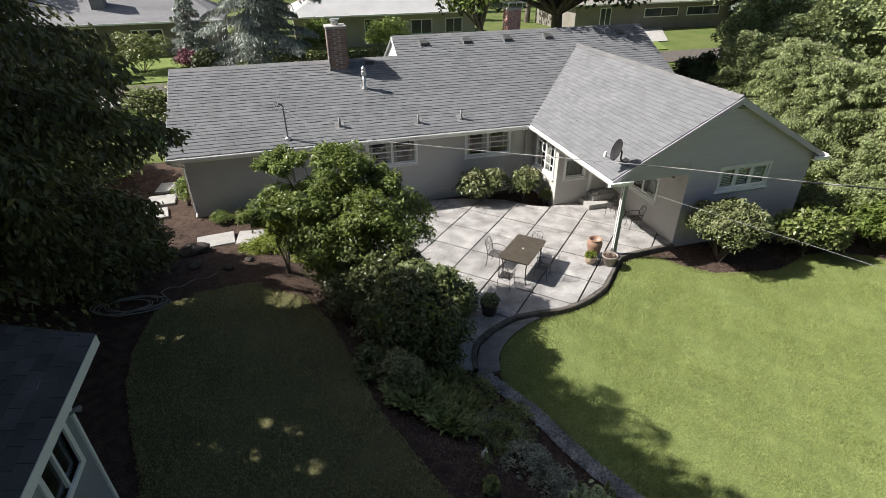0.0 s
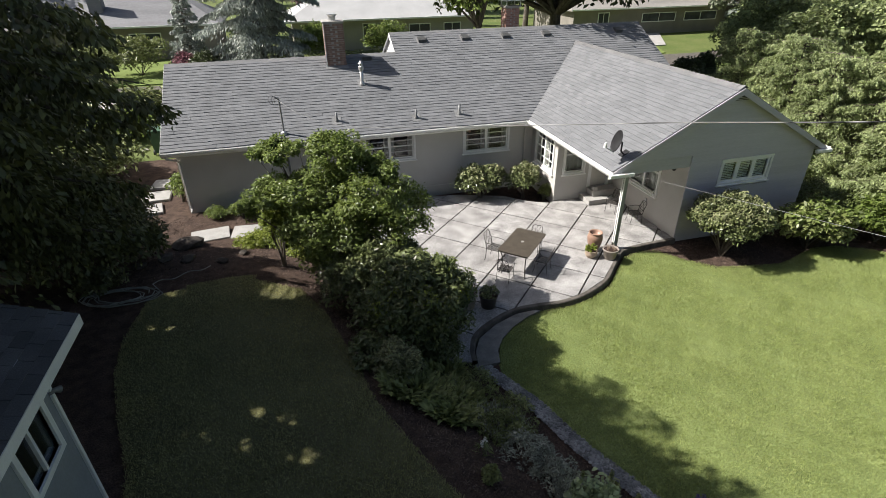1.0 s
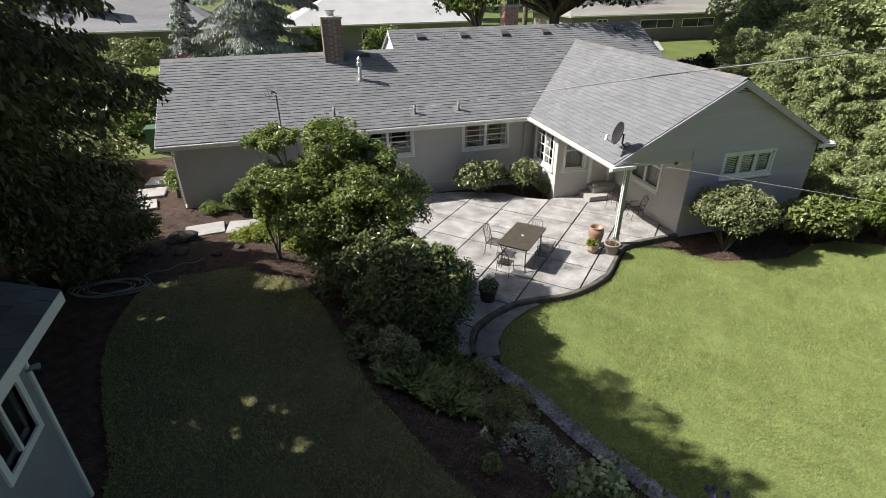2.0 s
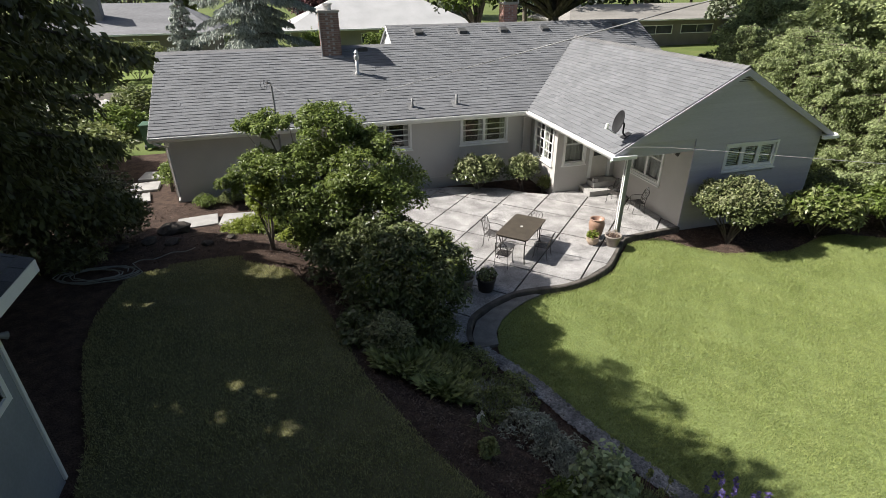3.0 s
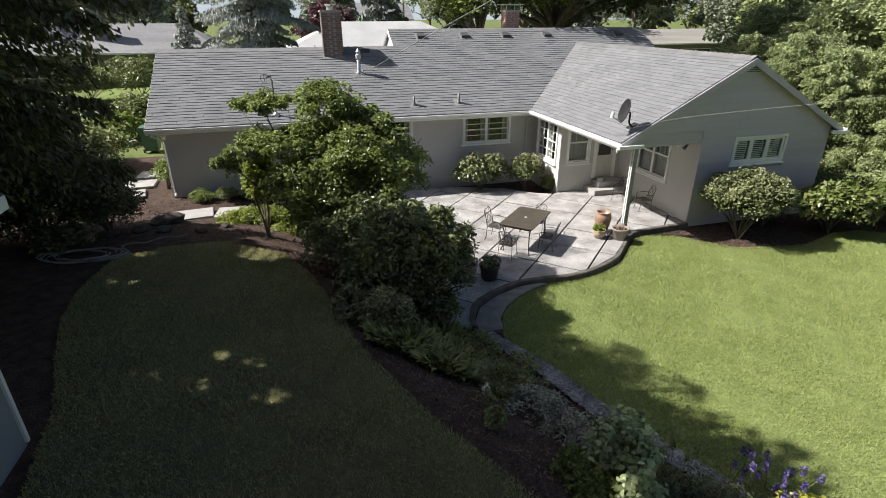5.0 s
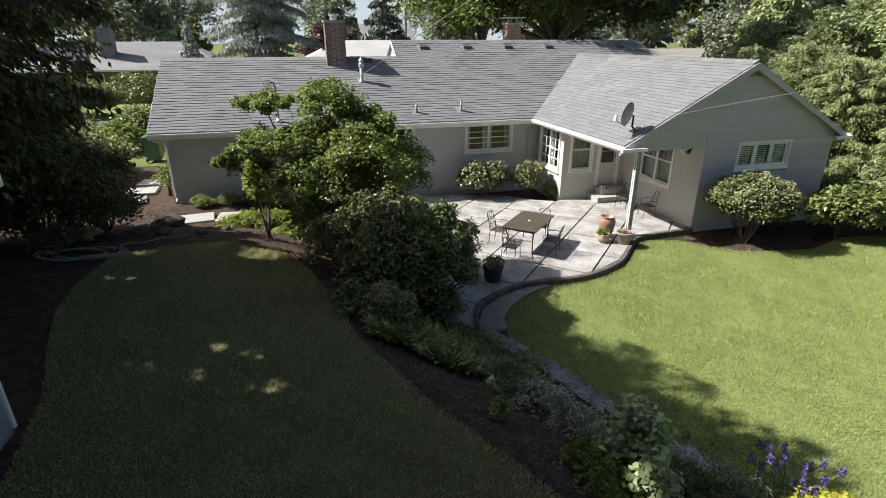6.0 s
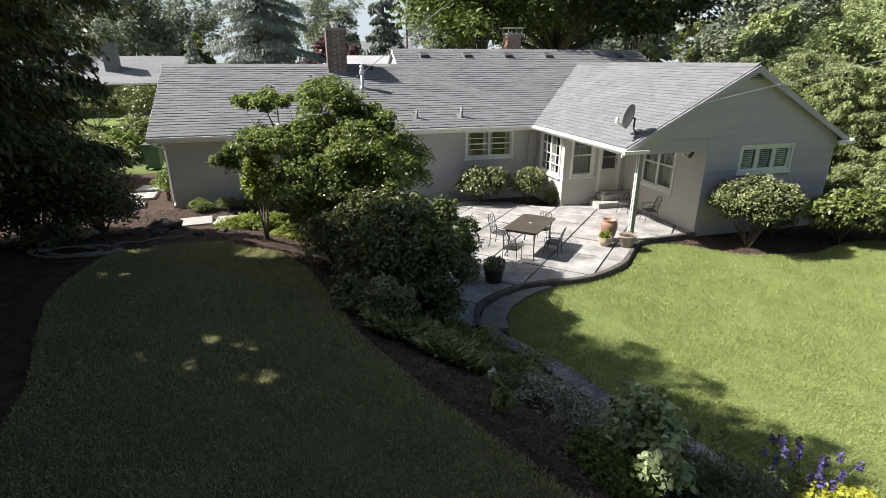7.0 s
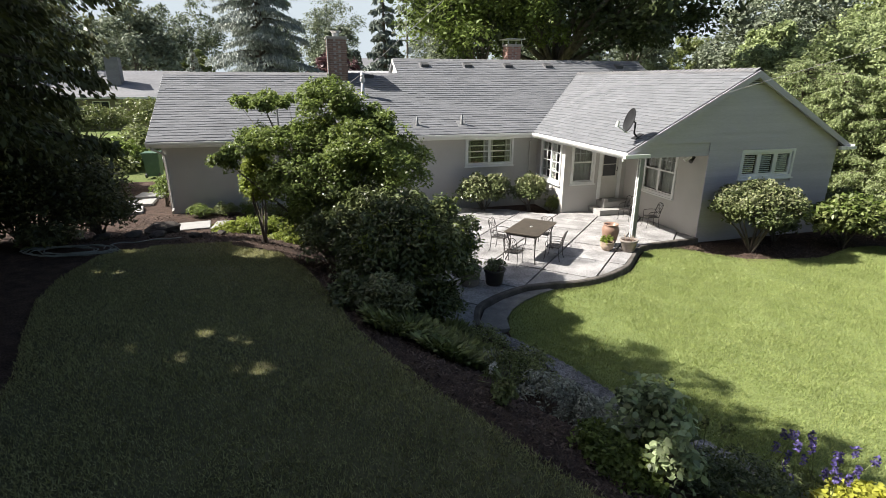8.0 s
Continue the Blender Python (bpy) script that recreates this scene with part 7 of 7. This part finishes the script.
def far_house(x, y, w, dpt, wall_h, rise, wall, roof, label, windows, hip=0.0, turn=0.0):
    h = thing("neighbour_house", (x, y, 0), label, "house", "neighbouring houses")
    part("wall", Geo().span((x, y, -0.2), (x + w, y + dpt, wall_h)), wall, h)
    e = 0.7
    x0, x1, y0, y1, ym = x - e, x + w + e, y - e, y + dpt + e, y + dpt / 2
    part("roof", Geo().add([(x0, y0, wall_h - 0.1), (x1, y0, wall_h - 0.1), (x1 - hip, ym, wall_h + rise), (x0 + hip, ym, wall_h + rise), (x1, y1, wall_h - 0.1), (x0, y1, wall_h - 0.1),
                            (x0, y0, wall_h - 0.25), (x1, y0, wall_h - 0.25), (x1, y1, wall_h - 0.25), (x0, y1, wall_h - 0.25)],
                           [(0, 1, 2, 3), (3, 2, 4, 5), (1, 4, 2), (0, 3, 5), (0, 6, 7, 1), (1, 7, 8, 4), (4, 8, 9, 5), (5, 9, 6, 0), (6, 9, 8, 7)]), roof, h)
    part("gutter", Geo().span((x0, y0 - 0.08, wall_h - 0.22), (x1, y0, wall_h - 0.08)), M_TRIM, h)
    for wx, wz, ww, wh in windows:
        wn_ = part("window", Geo().span((x + wx - 0.08, y - 0.05, wz - 0.08), (x + wx + ww + 0.08, y + 0.02, wz)).span((x + wx - 0.08, y - 0.05, wz + wh), (x + wx + ww + 0.08, y + 0.02, wz + wh + 0.08)).span((x + wx - 0.08, y - 0.05, wz), (x + wx, y + 0.02, wz + wh)).span((x + wx + ww, y - 0.05, wz), (x + wx + ww + 0.08, y + 0.02, wz + wh)).span((x + wx + ww / 2 - 0.03, y - 0.04, wz), (x + wx + ww / 2 + 0.03, y + 0.02, wz + wh)), M_TRIM, h)
        part("pane", Geo().span((x + wx, y - 0.02, wz), (x + wx + ww, y - 0.005, wz + wh)), M_FARGLASS, wn_)
    return h


nh = far_house(0.8, 53, 17.5, 9, 2.9, 2.3, M_FARWALL, M_FARROOF_PALE, "low pale-roofed neighbouring house across the street", [(2.2, 0.9, 1.6, 1.2), (6.5, 0.3, 2.4, 2.0), (11, 0.9, 2, 1.2), (14.5, 0.9, 1.6, 1.2)], hip=5.0)
nh = far_house(-24, 54, 18, 9, 2.9, 2.2, M_FARWALL_DARK, M_FARROOF, "low grey-roofed neighbouring house with chimney", [(2.5, 0.9, 2, 1.2), (7, 0.4, 1.2, 2.0), (11, 0.9, 2.4, 1.2), (15, 0.9, 1.2, 1.2)], hip=4.0)
part("chimney", Geo().span((-16, 55.5, 3.0), (-14.9, 56.5, 6.2)), M_FARROOF, nh, bevel=0.03)
far_house(30, 54, 26, 10, 2.9, 1.3, M_FARWALL_DARK, M_FARROOF_TAN, "long low taupe neighbouring house with strip windows", [(3, 0.2, 1.2, 2.1), (8.5, 1.3, 4.2, 0.8), (14, 1.3, 4.2, 0.8), (20, 0.9, 2, 1.2)], hip=3.0)
far_house(-26, 19, 11, 9, 2.8, 1.9, M_FARWALL, M_FARROOF, "grey-roofed neighbouring house behind the shade trees", [(3, 0.9, 1.6, 1.2), (7, 0.9, 1.4, 1.2)], hip=3.0)
far_house(9.5, 84, 9, 8, 5.4, 2.2, M_FARWALL, M_FARROOF, "two-storey house far behind the trees", [(1.5, 3.4, 1.6, 1.3), (5.5, 3.4, 1.6, 1.3)])
# drives, paths and lawns of the neighbours
flat = lambda pts, z0, z1: Geo().prism(pts, z0, z1)
setting("driveway", flat([(-13.5, 17), (-6.2, 21.0), (-6.3, 27), (-7.0, 38), (-13.5, 38)], -0.3, 0.3 - 0.18), M_CONCRETE, "pale concrete driveway beside the house", "driveway")
setting("street", flat([(-120, 37.5), (120, 36.5), (120, 41.0), (-120, 41.5)], -0.3, 0.035), M_KERB, "grey asphalt street behind the house", "road")
setting("front_walk", flat([(-5.2, 41.6), (-3.9, 41.6), (-5.0, 53), (-7.4, 53)], -0.3, 0.06), M_CONCRETE, "paved front walk of a neighbouring house", "path")
setting("front_walk_far", flat([(33.5, 46), (36, 46), (41, 54), (38.5, 54)], -0.3, 0.06), M_CONCRETE, "pale front walk of the taupe house", "path")
LAWN_FAR = material("bright_lawn", (0.125, 0.17, 0.045), (0.165, 0.21, 0.06), 0.9, 0.4, 12, 0.5, 0.2, dist=0.03, gloss=0.2)
setting("far_lawn", flat([(-14.5, 42), (-7.5, 42), (-7.5, 52), (-14.5, 52)], -0.3, 0.05), LAWN_FAR, "bright green neighbouring front lawn", "lawn")
setting("far_lawn_right", flat([(20, 42), (33, 42), (38, 53), (26, 53)], -0.3, 0.05), LAWN_FAR, "bright green lawn before the taupe house", "lawn")
steps = thing("garden_steps", (39.5, 36.5, 0), "pale concrete garden steps beyond the hedge", "steps")
for k in range(3):
    part("step", Geo().span((38.6, 36 + 0.5 * k, 0), (41, 36.5 + 0.5 * k, 0.25 * (k + 1))), M_CONCRETE, steps)
# utility pole
for x, y, h in ((-15.5, 70, 10.5), (16.5, 78, 10.5)):
    up_ = thing("utility_pole", (x, y, 0), "weathered wooden utility pole among the far trees", "utility pole", "utility poles")
    part("pole", Geo().tube([(x, y, -0.2), (x, y, h)], [0.17, 0.12], 8), M_WOODPOLE, up_)
    part("crossarm", Geo().span((x - 1.1, y - 0.06, h - 0.9), (x + 1.1, y + 0.06, h - 0.75)), M_WOODPOLE, up_)
    part("transformer", Geo().lathe([(0.22, h - 2.6), (0.24, h - 2.55), (0.24, h - 1.8), (0.2, h - 1.75)], (x + 0.35, y, 0), 12), M_METAL, up_)
# far trees, each its own tree, closing the view
far_r = np.random.default_rng(200)
for i in range(64):
    k = i / 63
    a = radians(-62 + 124 * k + far_r.normal() * 1.5)
    dist = (66 + 26 * far_r.random()) if i % 2 else (92 + 40 * far_r.random())
    x, y = dist * math.sin(a) + 8, dist * math.cos(a)
    tall = far_r.random()
    gap = -16 < x < -8 or 13 < x < 18
    h = (9 + 9 * tall) * (dist / 80) ** 0.6 * (0.62 if gap else 1.0)
    if i % 3 == 0:
        bough_tree("far_conifer", (x, y, 0), h * 1.15, 0.8, h * 0.2, 46, L_FARDARK, "dark conifer in the distance", 300 + i, leaf=0.9, per=26, aspect=2.0, droop=0.2, hang=0.4, trunk=0.3, spread=0.6, taper=0.92)
    else:
        leafy_tree("far_tree", (x, y, 0), (x, y, h * 0.56), (h * 0.3, h * 0.3, h * 0.44), 60, h * 0.09, 90, 0.5, L_FAR if i % 5 else L_FERN, "broad leafy tree in the distance", 300 + i, 0.35, 6)
leafy_tree("plum_tree", (4.5, 64, 0), (4.5, 64, 4.2), (3.2, 2.6, 2.8), 60, 0.6, 70, 0.4, L_PLUM, "dark purple-leaved plum tree", 400, 0.2, 8)
for i, (x, y, h) in enumerate(((40, 40, 10), (47, 33, 12), (42, 25, 10), (38, 17, 9), (50, 45, 14), (36, 34, 8), (55, 28, 14), (45, 12, 10))):
    leafy_tree("side_tree", (x, y, 0), (x, y, h * 0.58), (h * 0.32, h * 0.34, h * 0.42), 80, h * 0.085, 90, 0.42, L_HEDGE if i % 2 else L_FAR, "tall leafy tree beyond the hedge", 420 + i, 0.25, 8)
for i, (x, y, h) in enumerate(((-30, 38, 12), (-24, 46, 10), (-34, 28, 12), (-20, 36, 7), (-28, 62, 13), (-16, 66, 12))):
    leafy_tree("side_tree", (x, y, 0), (x, y, h * 0.58), (h * 0.34, h * 0.34, h * 0.42), 70, h * 0.09, 80, 0.42, L_FAR if i % 2 else L_OAK, "tall leafy tree beyond the drive", 440 + i, 0.25, 8)
for i, (x, y) in enumerate(((-14, -16), (0, -22), (14, -18), (28, -8), (-22, -4))):
    leafy_tree("rear_tree", (x, y, 0), (x, y, 6.5), (4.2, 4.2, 4.6), 50, 1.0, 60, 0.5, L_OAK, "leafy tree at the rear of the garden", 460 + i, 0.3, 8)


# pale haze of the sky low over the horizon
def haze():
    g = Geo()
    n, d, h = 24, 1500.0, 420.0
    for i in range(n):
        a, b = (radians(-65 + 130 * k / n) for k in (i, i + 1))
        p, q = (d * math.sin(a), d * math.cos(a)), (d * math.sin(b), d * math.cos(b))
        g.add([(*p, -5), (*q, -5), (*q, h), (*p, h)], [(0, 1, 2, 3)])
    m = bpy.data.materials.new("sky_haze")
    m.use_nodes = True
    b = m.node_tree.nodes["Principled BSDF"]
    b.inputs["Base Color"].default_value = (0, 0, 0, 1)
    b.inputs["Emission Color"].default_value = (0.74, 0.83, 0.9, 1)
    b.inputs["Emission Strength"].default_value = 0.42
    setting("sky_backdrop", g, m, "pale hazy summer sky low over the horizon", "sky")


haze()
